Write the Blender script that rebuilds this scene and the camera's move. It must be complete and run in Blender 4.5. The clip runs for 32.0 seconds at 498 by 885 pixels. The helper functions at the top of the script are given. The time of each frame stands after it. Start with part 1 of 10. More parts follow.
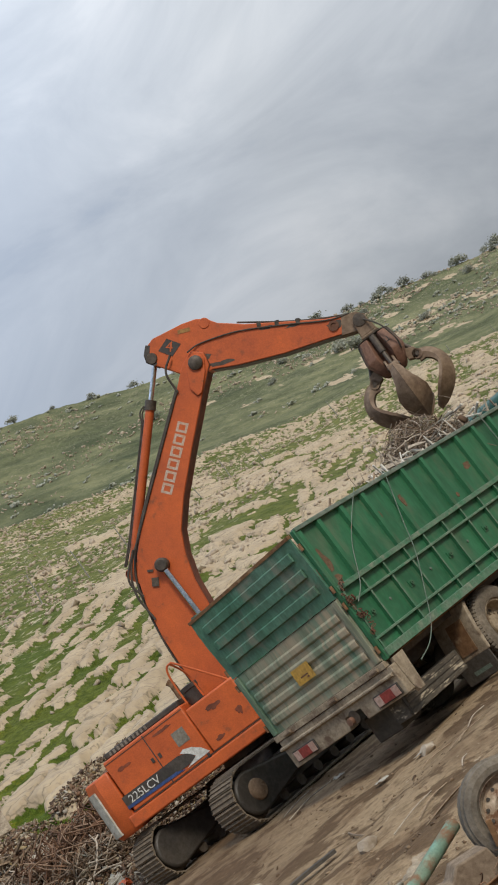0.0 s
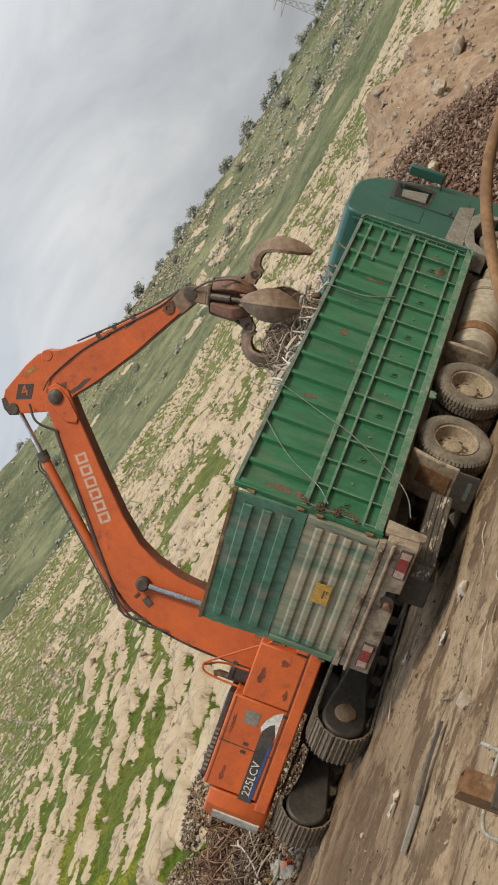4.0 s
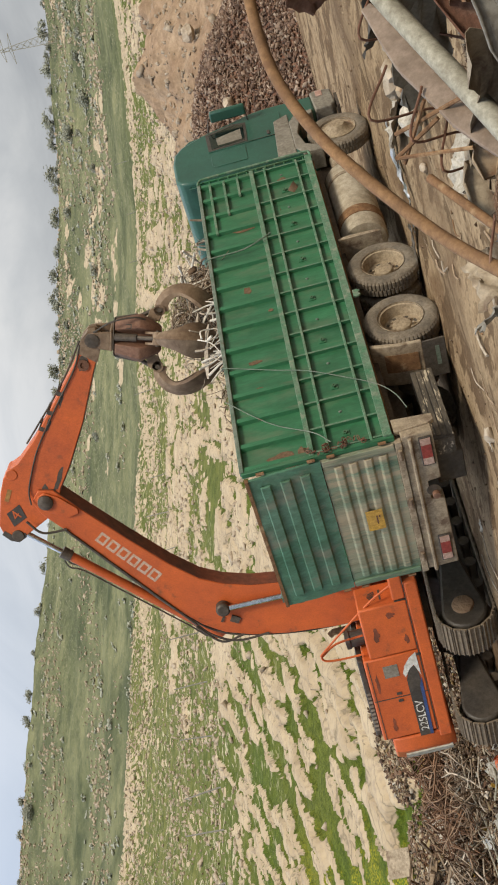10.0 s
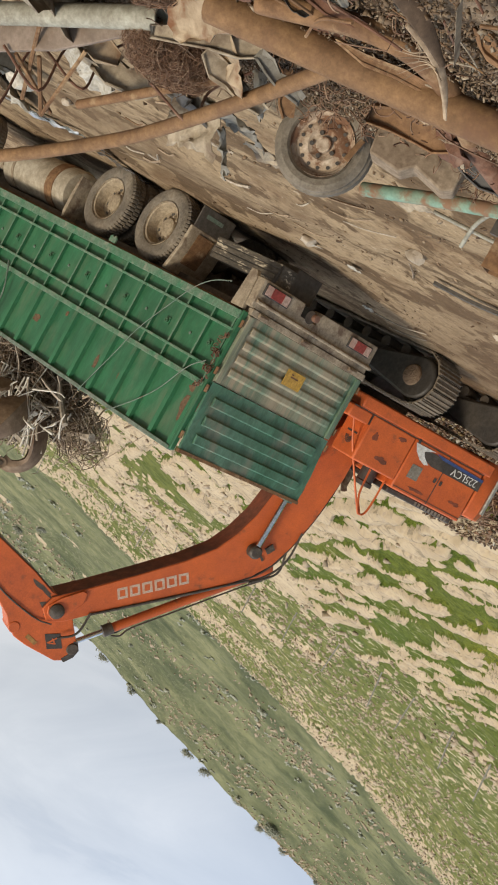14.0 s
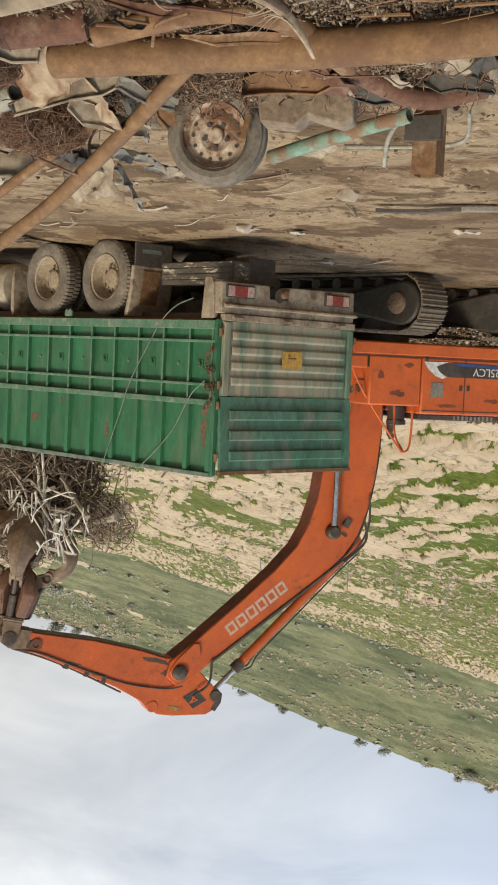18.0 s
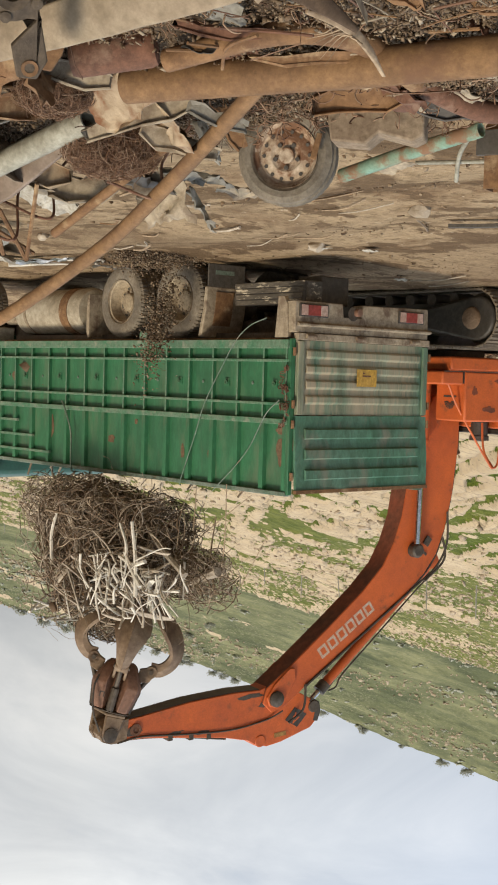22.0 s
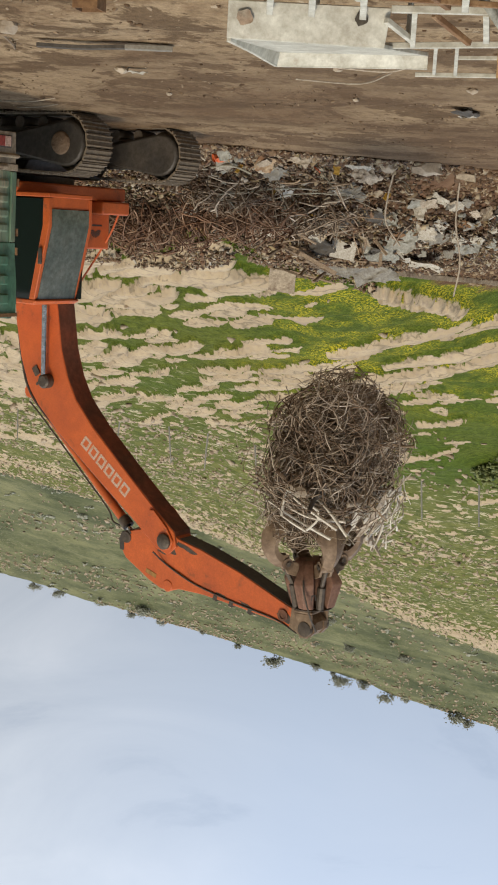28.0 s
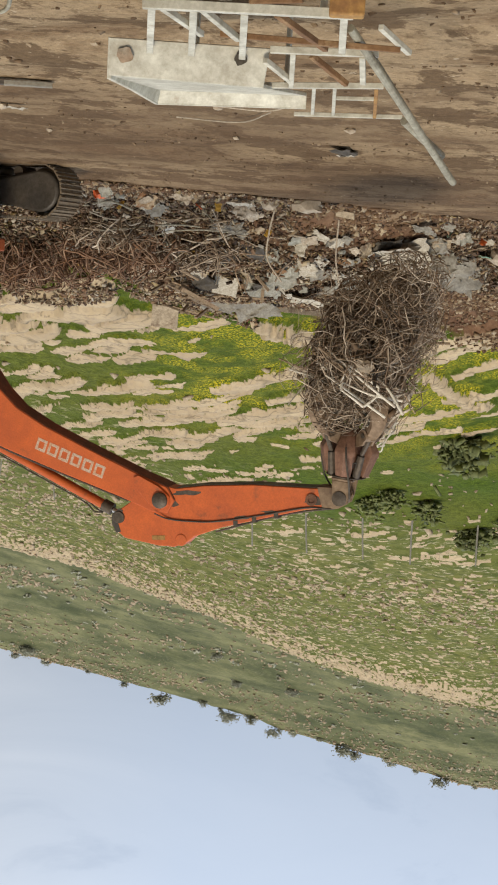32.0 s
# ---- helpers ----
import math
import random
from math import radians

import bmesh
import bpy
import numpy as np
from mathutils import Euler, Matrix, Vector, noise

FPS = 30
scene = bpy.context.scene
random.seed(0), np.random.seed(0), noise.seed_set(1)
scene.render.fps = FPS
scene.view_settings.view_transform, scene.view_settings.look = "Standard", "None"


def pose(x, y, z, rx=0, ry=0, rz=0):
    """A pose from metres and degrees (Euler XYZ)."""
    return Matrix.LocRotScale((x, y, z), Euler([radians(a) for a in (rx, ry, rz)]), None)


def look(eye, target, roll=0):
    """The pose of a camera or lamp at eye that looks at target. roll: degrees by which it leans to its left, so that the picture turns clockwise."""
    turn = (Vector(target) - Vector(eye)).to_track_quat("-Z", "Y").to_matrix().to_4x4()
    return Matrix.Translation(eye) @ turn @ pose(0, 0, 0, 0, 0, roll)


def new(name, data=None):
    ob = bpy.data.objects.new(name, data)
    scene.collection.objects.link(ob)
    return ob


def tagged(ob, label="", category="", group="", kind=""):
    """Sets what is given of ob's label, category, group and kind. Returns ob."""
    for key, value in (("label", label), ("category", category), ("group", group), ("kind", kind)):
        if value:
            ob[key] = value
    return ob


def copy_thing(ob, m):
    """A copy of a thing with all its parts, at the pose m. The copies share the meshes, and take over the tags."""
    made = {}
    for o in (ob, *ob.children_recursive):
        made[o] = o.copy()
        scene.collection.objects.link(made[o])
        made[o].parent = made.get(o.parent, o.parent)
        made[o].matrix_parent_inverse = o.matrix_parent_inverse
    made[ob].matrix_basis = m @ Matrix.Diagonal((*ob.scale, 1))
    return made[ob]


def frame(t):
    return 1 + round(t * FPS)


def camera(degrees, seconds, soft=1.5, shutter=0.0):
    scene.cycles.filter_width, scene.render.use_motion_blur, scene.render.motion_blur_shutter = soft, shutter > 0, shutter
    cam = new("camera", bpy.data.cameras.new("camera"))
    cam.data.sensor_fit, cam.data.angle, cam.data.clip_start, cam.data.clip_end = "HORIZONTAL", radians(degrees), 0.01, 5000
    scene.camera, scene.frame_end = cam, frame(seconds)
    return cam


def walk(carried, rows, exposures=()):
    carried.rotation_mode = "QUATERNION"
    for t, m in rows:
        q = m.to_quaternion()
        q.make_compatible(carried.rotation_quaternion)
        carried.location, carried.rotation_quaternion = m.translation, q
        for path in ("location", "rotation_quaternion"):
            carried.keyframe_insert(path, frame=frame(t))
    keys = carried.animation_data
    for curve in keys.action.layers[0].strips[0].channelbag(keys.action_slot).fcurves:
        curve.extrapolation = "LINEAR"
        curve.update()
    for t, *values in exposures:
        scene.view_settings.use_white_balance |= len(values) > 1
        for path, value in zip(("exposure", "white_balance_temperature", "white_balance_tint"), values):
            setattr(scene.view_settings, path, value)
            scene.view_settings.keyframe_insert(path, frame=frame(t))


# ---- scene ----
# The world: x runs along the road towards the lorry's front, y away from the road's near edge,
# z up; the lorry's rear near corner stands over the origin. The phone is held in one place and
# turned half over during the shot.
EYE = (-11.687, -10.674, 1.60)
cam = camera(22.0, 32.0, soft=1.9)
PATH = [
    (0, 101.77, 36.25, -41.38),
    (0.5, 101.19, 39.72, -40.29),
    (1, 100.53, 42.17, -40.15),
    (1.5, 100.13, 45.21, -40.32),
    (2, 100.39, 49.14, -39.60),
    (2.5, 101.21, 53.04, -37.58),
    (3, 102.18, 57.64, -36.81),
    (3.5, 103.15, 63.60, -37.08),
    (4, 104.83, 69.41, -35.52),
    (4.5, 107.88, 74.83, -32.40),
    (6.5, 145.62, 84.40, 6.44),
    (7, 178.22, 84.75, 40.00),
    (7.5, -165.96, 83.35, 55.69),
    (8, -148.18, 81.96, 73.00),
    (8.5, -132.25, 80.96, 88.74),
    (9, -126.10, 79.69, 95.31),
    (9.5, -118.44, 77.74, 103.28),
    (10, -107.58, 75.08, 114.04),
    (10.5, -95.52, 70.57, 125.69),
    (11, -91.81, 64.13, 128.11),
    (11.5, -95.98, 58.90, 124.23),
    (12, -99.06, 54.13, 122.16),
    (12.5, -98.53, 49.77, 123.31),
    (13, -97.35, 44.53, 125.99),
    (13.5, -95.34, 36.27, 131.40),
    (14, -93.66, 28.80, 133.62),
    (14.5, -93.36, 21.89, 133.04),
    (15, -94.43, 14.87, 133.10),
    (15.5, -96.33, 8.43, 133.21),
    (17.5, -96.43, 2.69, 133.16),
    (18, -93.58, 2.77, 133.87),
    (18.5, -90.39, 2.61, 133.42),
    (19, -88.79, 1.39, 129.80),
    (19.5, -88.04, 1.29, 129.14),
    (20, -88.58, 1.30, 129.40),
    (20.5, -90.70, 1.34, 129.40),
    (21, -92.10, 1.36, 129.89),
    (21.5, -92.66, 1.36, 130.28),
    (22, -92.85, 1.68, 130.55),
    (22.5, -93.02, 2.07, 130.80),
    (23, -93.09, 3.67, 132.52),
    (23.5, -93.23, 3.40, 134.87),
    (24, -93.73, 2.89, 136.23),
    (24.5, -94.53, 2.46, 137.21),
    (25, -94.84, 2.10, 138.82),
    (25.5, -94.26, 2.01, 141.45),
    (26, -93.82, 2.58, 143.30),
    (26.5, -94.89, 3.30, 144.48),
    (28.5, -100.33, 3.16, 149.38),
    (29, -100.35, 3.22, 149.55),
    (29.5, -99.98, 3.35, 150.00),
    (30, -99.17, 3.54, 151.08),
    (30.5, -98.88, 3.55, 152.01),
    (31, -98.69, 3.47, 152.81),
    (31.5, -98.43, 3.39, 153.45),
    (32, -97.84, 3.39, 153.83),
]
walk(cam, [(t, pose(*EYE, rx, ry, rz)) for t, rx, ry, rz in PATH],
     exposures=[(0, -0.28, 6450, 10), (2, -0.2, 6550, 10), (4, 0.04, 6800, 10), (7, 0.14, 6850, 10), (8, 0.02, 6800, 10), (9, 0.12, 6850, 10), (10, 0.16, 6850, 10), (11, 0.5, 6850, 10), (12, 0.24, 6850, 10), (13, 0.1, 6900, 10), (15, 0.1, 6900, 10), (18, 0.12, 6900, 10), (20, 0.4, 7050, 10), (21, 0.24, 7050, 10), (23, 0.16, 7050, 10), (26, 0.1, 7050, 10), (29, -0.22, 6850, 10), (30, -0.1, 6950, 10), (32, -0.1, 7050, 10)])


# ---------------------------------------------------------------- light
SUN_EL, SUN_AZ = 42.0, 250.0          # degrees; the azimuth is counted from +x towards +y
world = bpy.data.worlds.new("cloudy_sky")
scene.world = world
world.use_nodes = True
wn, wl = world.node_tree.nodes, world.node_tree.links
wn.clear()


def wnode(kind, **values):
    n = wn.new(kind)
    for key, v in values.items():
        n.inputs[key].default_value = v
    return n


out = wn.new("ShaderNodeOutputWorld")
back = wnode("ShaderNodeBackground", Strength=0.10)
sky = wn.new("ShaderNodeTexSky")
sky.sky_type = "NISHITA"
sky.sun_disc = False
sky.sun_elevation = radians(SUN_EL)
sky.sun_rotation = radians(90 - SUN_AZ)
coord = wn.new("ShaderNodeTexCoord")
mapn = wn.new("ShaderNodeMapping")
mapn.inputs["Rotation"].default_value = (0, 0, radians(40))
mapn.inputs["Scale"].default_value = (2.2, 2.2, 5.0)
wl.new(coord.outputs["Generated"], mapn.inputs["Vector"])
big = wnode("ShaderNodeTexNoise", Scale=1.9, Detail=8.0, Roughness=0.58, Distortion=0.8)
wl.new(mapn.outputs[0], big.inputs["Vector"])
ramp = wn.new("ShaderNodeValToRGB")
ramp.color_ramp.elements[0].position, ramp.color_ramp.elements[0].color = 0.36, (5.3, 5.7, 6.2, 1)
ramp.color_ramp.elements[1].position, ramp.color_ramp.elements[1].color = 0.68, (7.8, 8.1, 8.45, 1)
mid = ramp.color_ramp.elements.new(0.52)
mid.color = (6.4, 6.8, 7.25, 1)
wl.new(big.outputs["Fac"], ramp.inputs[0])
cover = wn.new("ShaderNodeValToRGB")
cover.color_ramp.elements[0].position, cover.color_ramp.elements[0].color = 0.28, (0.62, 0.62, 0.62, 1)
cover.color_ramp.elements[1].position, cover.color_ramp.elements[1].color = 0.48, (0.97, 0.97, 0.97, 1)
# the cloud thins out towards the upper left of the valley
dirn = wn.new("ShaderNodeVectorMath")
dirn.operation = "DOT_PRODUCT"
dirn.inputs[1].default_value = (-0.87, 0.50, 0.06)
wl.new(coord.outputs["Generated"], dirn.inputs[0])
thin = wn.new("ShaderNodeMapRange")
for _i, _v in enumerate((-0.35, 0.45, 0.12, 0.0)):
    thin.inputs[_i + 1].default_value = _v
wl.new(dirn.outputs["Value"], thin.inputs[0])
thick = wn.new("ShaderNodeMath")
thick.operation = "ADD"
wl.new(big.outputs["Fac"], thick.inputs[0])
wl.new(thin.outputs[0], thick.inputs[1])
wl.new(thick.outputs[0], cover.inputs[0])
mixs = wn.new("ShaderNodeMix")
mixs.data_type = "RGBA"
wl.new(cover.outputs[0], mixs.inputs[0])
wl.new(sky.outputs[0], mixs.inputs[6])
veil = wn.new("ShaderNodeMapRange")
for _i, _v in enumerate((-0.42, 0.06, 0.0, 0.9)):
    veil.inputs[_i + 1].default_value = _v
wl.new(dirn.outputs["Value"], veil.inputs[0])
tint = wn.new("ShaderNodeMix")
tint.data_type = "RGBA"
tint.inputs[7].default_value = (4.5, 5.6, 7.5, 1)
wl.new(veil.outputs[0], tint.inputs[0])
wl.new(ramp.outputs[0], tint.inputs[6])
wl.new(tint.outputs[2], mixs.inputs[7])
# brighter overhead than towards the horizon
split = wn.new("ShaderNodeSeparateXYZ")
wl.new(coord.outputs["Generated"], split.inputs[0])
lift = wn.new("ShaderNodeMapRange")
for _i, _v in enumerate((0.16, 0.66, 0.68, 1.82)):
    lift.inputs[_i + 1].default_value = _v
wl.new(split.outputs["Z"], lift.inputs[0])
shade = wn.new("ShaderNodeVectorMath")
shade.operation = "SCALE"
wl.new(mixs.outputs[2], shade.inputs[0])
wl.new(lift.outputs[0], shade.inputs["Scale"])
wl.new(shade.outputs[0], back.inputs["Color"])
wl.new(back.outputs[0], out.inputs[0])

sun_data = bpy.data.lights.new("sun", "SUN")
sun_data.energy, sun_data.angle, sun_data.color = 2.7, radians(14), (1.0, 0.92, 0.79)
sun = new("sun", sun_data)
_a, _e = radians(SUN_AZ), radians(SUN_EL)
sun.matrix_world = look((math.cos(_a) * 60, math.sin(_a) * 60, math.sin(_e) / math.cos(_e) * 60), (0, 0, 0))


# ---------------------------------------------------------------- materials
def material(name, color, color2=None, rough=0.6, metal=0.0, scale=6.0, fine=60.0, bump=0.15, stain=None,
             stain_at=(0.55, 0.7), stain_scale=2.5, stretch=(1, 1, 1), vary=0.0, spec=0.4, bump_dist=0.01, dirty=1.0):
    """A worn surface: two tones in large patches, a fine grain, a stain with its own edges, relief."""
    m = bpy.data.materials.new(name)
    m.use_nodes = True
    n, l = m.node_tree.nodes, m.node_tree.links
    b = n["Principled BSDF"]
    b.inputs["Metallic"].default_value = metal
    b.inputs["Specular IOR Level"].default_value = spec
    co = n.new("ShaderNodeTexCoord")
    mp = n.new("ShaderNodeMapping")
    mp.inputs["Scale"].default_value = stretch
    l.new(co.outputs["Object"], mp.inputs[0])

    def noise_node(s, d=5.0, r=0.6):
        k = n.new("ShaderNodeTexNoise")
        k.inputs["Scale"].default_value, k.inputs["Detail"].default_value, k.inputs["Roughness"].default_value = s, d, r
        l.new(mp.outputs[0], k.inputs["Vector"])
        return k

    def mixer(fac, a, c):
        k = n.new("ShaderNodeMix")
        k.data_type = "RGBA"
        l.new(fac, k.inputs[0])
        for sock, v in ((6, a), (7, c)):
            if isinstance(v, tuple):
                k.inputs[sock].default_value = (*v, 1)
            else:
                l.new(v, k.inputs[sock])
        return k.outputs[2]

    def ramp_of(fac, lo, hi):
        k = n.new("ShaderNodeMapRange")
        k.inputs[1].default_value, k.inputs[2].default_value = lo, hi
        l.new(fac, k.inputs[0])
        return k.outputs[0]

    patch, grain = noise_node(scale), noise_node(fine, 5.0, 0.72)
    c2 = color2 or tuple(v * 0.72 for v in color)
    col = mixer(ramp_of(patch.outputs["Fac"], 0.35, 0.68), color, c2)
    dirt = noise_node(scale * 4.3, 7.0, 0.66)
    dark = mixer(ramp_of(grain.outputs["Fac"], 0.3, 0.72), (0.80, 0.79, 0.77), (1.12, 1.12, 1.12))
    dark2 = mixer(ramp_of(dirt.outputs["Fac"], 0.36, 0.62), (1 + 0.08 * dirty,) * 3, (1 - 0.30 * dirty, 1 - 0.33 * dirty, 1 - 0.37 * dirty))
    pre = n.new("ShaderNodeMix")
    pre.data_type, pre.blend_type = "RGBA", "MULTIPLY"
    pre.inputs[0].default_value = 1.0
    l.new(dark, pre.inputs[6])
    l.new(dark2, pre.inputs[7])
    dark = pre.outputs[2]
    mul = n.new("ShaderNodeMix")
    mul.data_type, mul.blend_type = "RGBA", "MULTIPLY"
    mul.inputs[0].default_value = 1.0
    l.new(col, mul.inputs[6])
    l.new(dark, mul.inputs[7])
    col = mul.outputs[2]
    rough_out = None
    if stain:
        st = noise_node(stain_scale, 8.0, 0.68)
        f = ramp_of(st.outputs["Fac"], *stain_at)
        col = mixer(f, col, stain)
        k = n.new("ShaderNodeMapRange")
        k.inputs[3].default_value, k.inputs[4].default_value = rough, min(1.0, rough + 0.3)
        l.new(f, k.inputs[0])
        rough_out = k.outputs[0]
    if vary:
        info = n.new("ShaderNodeObjectInfo")
        hsv = n.new("ShaderNodeHueSaturation")
        l.new(col, hsv.inputs["Color"])
        k = n.new("ShaderNodeMapRange")
        k.inputs[3].default_value, k.inputs[4].default_value = 1 - vary, 1 + vary
        l.new(info.outputs["Random"], k.inputs[0])
        l.new(k.outputs[0], hsv.inputs["Value"])
        col = hsv.outputs[0]
    l.new(col, b.inputs["Base Color"])
    if rough_out:
        l.new(rough_out, b.inputs["Roughness"])
    else:
        b.inputs["Roughness"].default_value = rough
    if bump:
        bp = n.new("ShaderNodeBump")
        bp.inputs["Strength"].default_value, bp.inputs["Distance"].default_value = bump, bump_dist
        l.new(grain.outputs["Fac"], bp.inputs["Height"])
        l.new(bp.outputs[0], b.inputs["Normal"])
    return m


def islands(name, colors, rough=0.8, bump=0.2):
    """Many small pieces in one mesh, each piece taking one of the colours."""
    m = bpy.data.materials.new(name)
    m.use_nodes = True
    n, l = m.node_tree.nodes, m.node_tree.links
    b = n["Principled BSDF"]
    geo = n.new("ShaderNodeNewGeometry")
    r = n.new("ShaderNodeValToRGB")
    r.color_ramp.interpolation = "CONSTANT"
    while len(r.color_ramp.elements) < len(colors):
        r.color_ramp.elements.new(0.5)
    for k, c in enumerate(colors):
        r.color_ramp.elements[k].position = k / len(colors)
        r.color_ramp.elements[k].color = (*c, 1)
    l.new(geo.outputs["Random Per Island"], r.inputs[0])
    ns = n.new("ShaderNodeTexNoise")
    ns.inputs["Scale"].default_value, ns.inputs["Detail"].default_value = 14, 6
    mr = n.new("ShaderNodeMapRange")
    mr.inputs[1].default_value, mr.inputs[2].default_value = 0.3, 0.7
    mr.inputs[3].default_value, mr.inputs[4].default_value = 0.65, 1.15
    l.new(ns.outputs["Fac"], mr.inputs[0])
    hsv = n.new("ShaderNodeHueSaturation")
    l.new(r.outputs[0], hsv.inputs["Color"])
    l.new(mr.outputs[0], hsv.inputs["Value"])
    l.new(hsv.outputs[0], b.inputs["Base Color"])
    b.inputs["Roughness"].default_value = rough
    b.inputs["Specular IOR Level"].default_value = 0.25
    if bump:
        bp = n.new("ShaderNodeBump")
        bp.inputs["Strength"].default_value, bp.inputs["Distance"].default_value = bump, 0.02
        l.new(ns.outputs["Fac"], bp.inputs["Height"])
        l.new(bp.outputs[0], b.inputs["Normal"])
    return m


RUST = (0.17, 0.075, 0.035)
ORANGE = material("orange_paint", (0.60, 0.125, 0.028), (0.48, 0.10, 0.028), 0.5, scale=1.6, fine=40, bump=0.06,
                  stain=(0.20, 0.075, 0.035), stain_at=(0.60, 0.72), stain_scale=3.4, dirty=0.3)
BOOM_UNDER = material("dark_brown_paint", (0.27, 0.072, 0.032), (0.15, 0.055, 0.03), 0.65, scale=2, fine=30)
GREEN = material("green_side_paint", (0.036, 0.168, 0.075), (0.029, 0.120, 0.058), 0.45, scale=1.3, fine=35, bump=0.08,
                 stain=(0.13, 0.155, 0.095), stain_at=(0.50, 0.82), stain_scale=3.2, stretch=(1, 1, 0.3), dirty=0.7)
GREEN_SCUFF = material("scuffed_green_edge", (0.055, 0.180, 0.095), (0.16, 0.22, 0.155), 0.55, scale=5, fine=40, bump=0.1,
                       stain=(0.27, 0.27, 0.20), stain_at=(0.54, 0.70), stain_scale=7, dirty=0.7)
RUST_ON_GREEN = material("rust_through_green_paint", (0.185, 0.112, 0.062), (0.14, 0.085, 0.048), 0.75, scale=6, fine=50, bump=0.15,
                         stain=(0.045, 0.14, 0.068), stain_at=(0.57, 0.66), stain_scale=9)
GREEN_GATE = material("green_flap_paint", (0.068, 0.190, 0.118), (0.125, 0.235, 0.17), 0.55, scale=1.6, fine=30, bump=0.08,
                      stain=(0.21, 0.20, 0.145), stain_at=(0.52, 0.72), stain_scale=3.0, stretch=(1, 1, 0.5))
GATE_WORN = material("worn_tailgate_paint", (0.34, 0.315, 0.22), (0.13, 0.225, 0.15), 0.65, scale=1.3, fine=30, bump=0.12,
                     stain=(0.35, 0.29, 0.195), stain_at=(0.46, 0.6), stain_scale=4.0, stretch=(1, 1.6, 0.22))
CAB_GREEN = material("cab_green_paint", (0.030, 0.108, 0.076), (0.026, 0.085, 0.062), 0.35, scale=1.0, fine=25, bump=0.03,
                     stain=(0.12, 0.13, 0.10), stain_at=(0.62, 0.85), stain_scale=1.5, dirty=0.3)
RAIL = material("scuffed_rail", (0.21, 0.24, 0.20), (0.09, 0.16, 0.11), 0.6, scale=4, fine=40, stain=RUST, stain_at=(0.6, 0.7))
BEIGE = material("muddy_beige", (0.41, 0.335, 0.235), (0.27, 0.215, 0.15), 0.8, scale=3, fine=40, bump=0.2,
                 stain=(0.13, 0.085, 0.055), stain_at=(0.52, 0.66), stain_scale=4)
TANK = material("dusty_tank", (0.45, 0.395, 0.30), (0.36, 0.305, 0.22), 0.7, scale=2, fine=40, bump=0.1, stain=(0.26, 0.17, 0.10), stain_at=(0.58, 0.7))
GREASY = material("greasy_cast_iron", (0.105, 0.075, 0.046), (0.07, 0.05, 0.032), 0.7, scale=9, fine=70, bump=0.4)
RIM = material("dusty_rim", (0.38, 0.305, 0.205), (0.29, 0.225, 0.15), 0.75, scale=5, fine=50, stain=(0.2, 0.12, 0.07), stain_at=(0.58, 0.7))
RUSTY = material("rusted_steel", (0.25, 0.135, 0.06), (0.165, 0.085, 0.042), 0.82, scale=4, fine=60, bump=0.35,
                 stain=(0.33, 0.22, 0.12), stain_at=(0.54, 0.66), stain_scale=5)
OCHRE = material("ochre_rust", (0.255, 0.14, 0.06), (0.175, 0.095, 0.045), 0.8, scale=3, fine=60, bump=0.35, stain=(0.145, 0.075, 0.04), stain_at=(0.54, 0.68), stain_scale=3.5)
RUST_RED = material("red_brown_rust", (0.19, 0.088, 0.05), (0.125, 0.062, 0.04), 0.85, scale=5, fine=50, bump=0.3,
                    stain=(0.24, 0.15, 0.10), stain_at=(0.55, 0.68), stain_scale=4)
GRAPPLE = material("grapple_worn_steel", (0.275, 0.195, 0.125), (0.19, 0.125, 0.08), 0.6, metal=0.1, scale=2.4, fine=40, bump=0.2,
                   stain=(0.13, 0.085, 0.058), stain_at=(0.54, 0.68), stain_scale=3)
GRAPPLE_RED = material("grapple_faded_red", (0.25, 0.125, 0.08), (0.18, 0.10, 0.065), 0.65, scale=3, fine=40,
                       stain=(0.08, 0.05, 0.04), stain_at=(0.55, 0.7))
BLACK = material("black_rubber", (0.066, 0.058, 0.048), (0.105, 0.088, 0.07), 0.85, scale=5, fine=70, bump=0.2)
TYRE = material("dusty_tyre", (0.138, 0.117, 0.09), (0.25, 0.207, 0.152), 0.9, scale=4, fine=60, bump=0.2)
TRACK = material("track_steel", (0.155, 0.122, 0.085), (0.27, 0.21, 0.145), 0.8, metal=0.1, scale=9, fine=50, bump=0.3)
BLACK_PAINT = material("black_paint", (0.052, 0.046, 0.040), (0.09, 0.076, 0.06), 0.5, scale=3, fine=40, bump=0.05)
DARK_STEEL = material("greasy_dark_steel", (0.08, 0.066, 0.053), (0.135, 0.106, 0.078), 0.55, metal=0.3, scale=4, fine=40)
CHROME = material("chrome_rod", (0.75, 0.76, 0.77), (0.6, 0.61, 0.62), 0.16, metal=1.0, scale=3, fine=30, bump=0.0)
FADED = material("faded_white_paint", (0.60, 0.50, 0.42), (0.62, 0.36, 0.22), 0.6, scale=9, fine=50, bump=0.05)
WHITE = material("white_paint", (0.72, 0.72, 0.68), (0.62, 0.62, 0.58), 0.6, scale=3, fine=40, bump=0.05)
GREYWHITE = material("grey_white_steel", (0.56, 0.54, 0.455), (0.52, 0.50, 0.415), 0.55, scale=1.8, fine=30, bump=0.1,
                     stain=(0.28, 0.185, 0.11), stain_at=(0.62, 0.76), stain_scale=4.5)
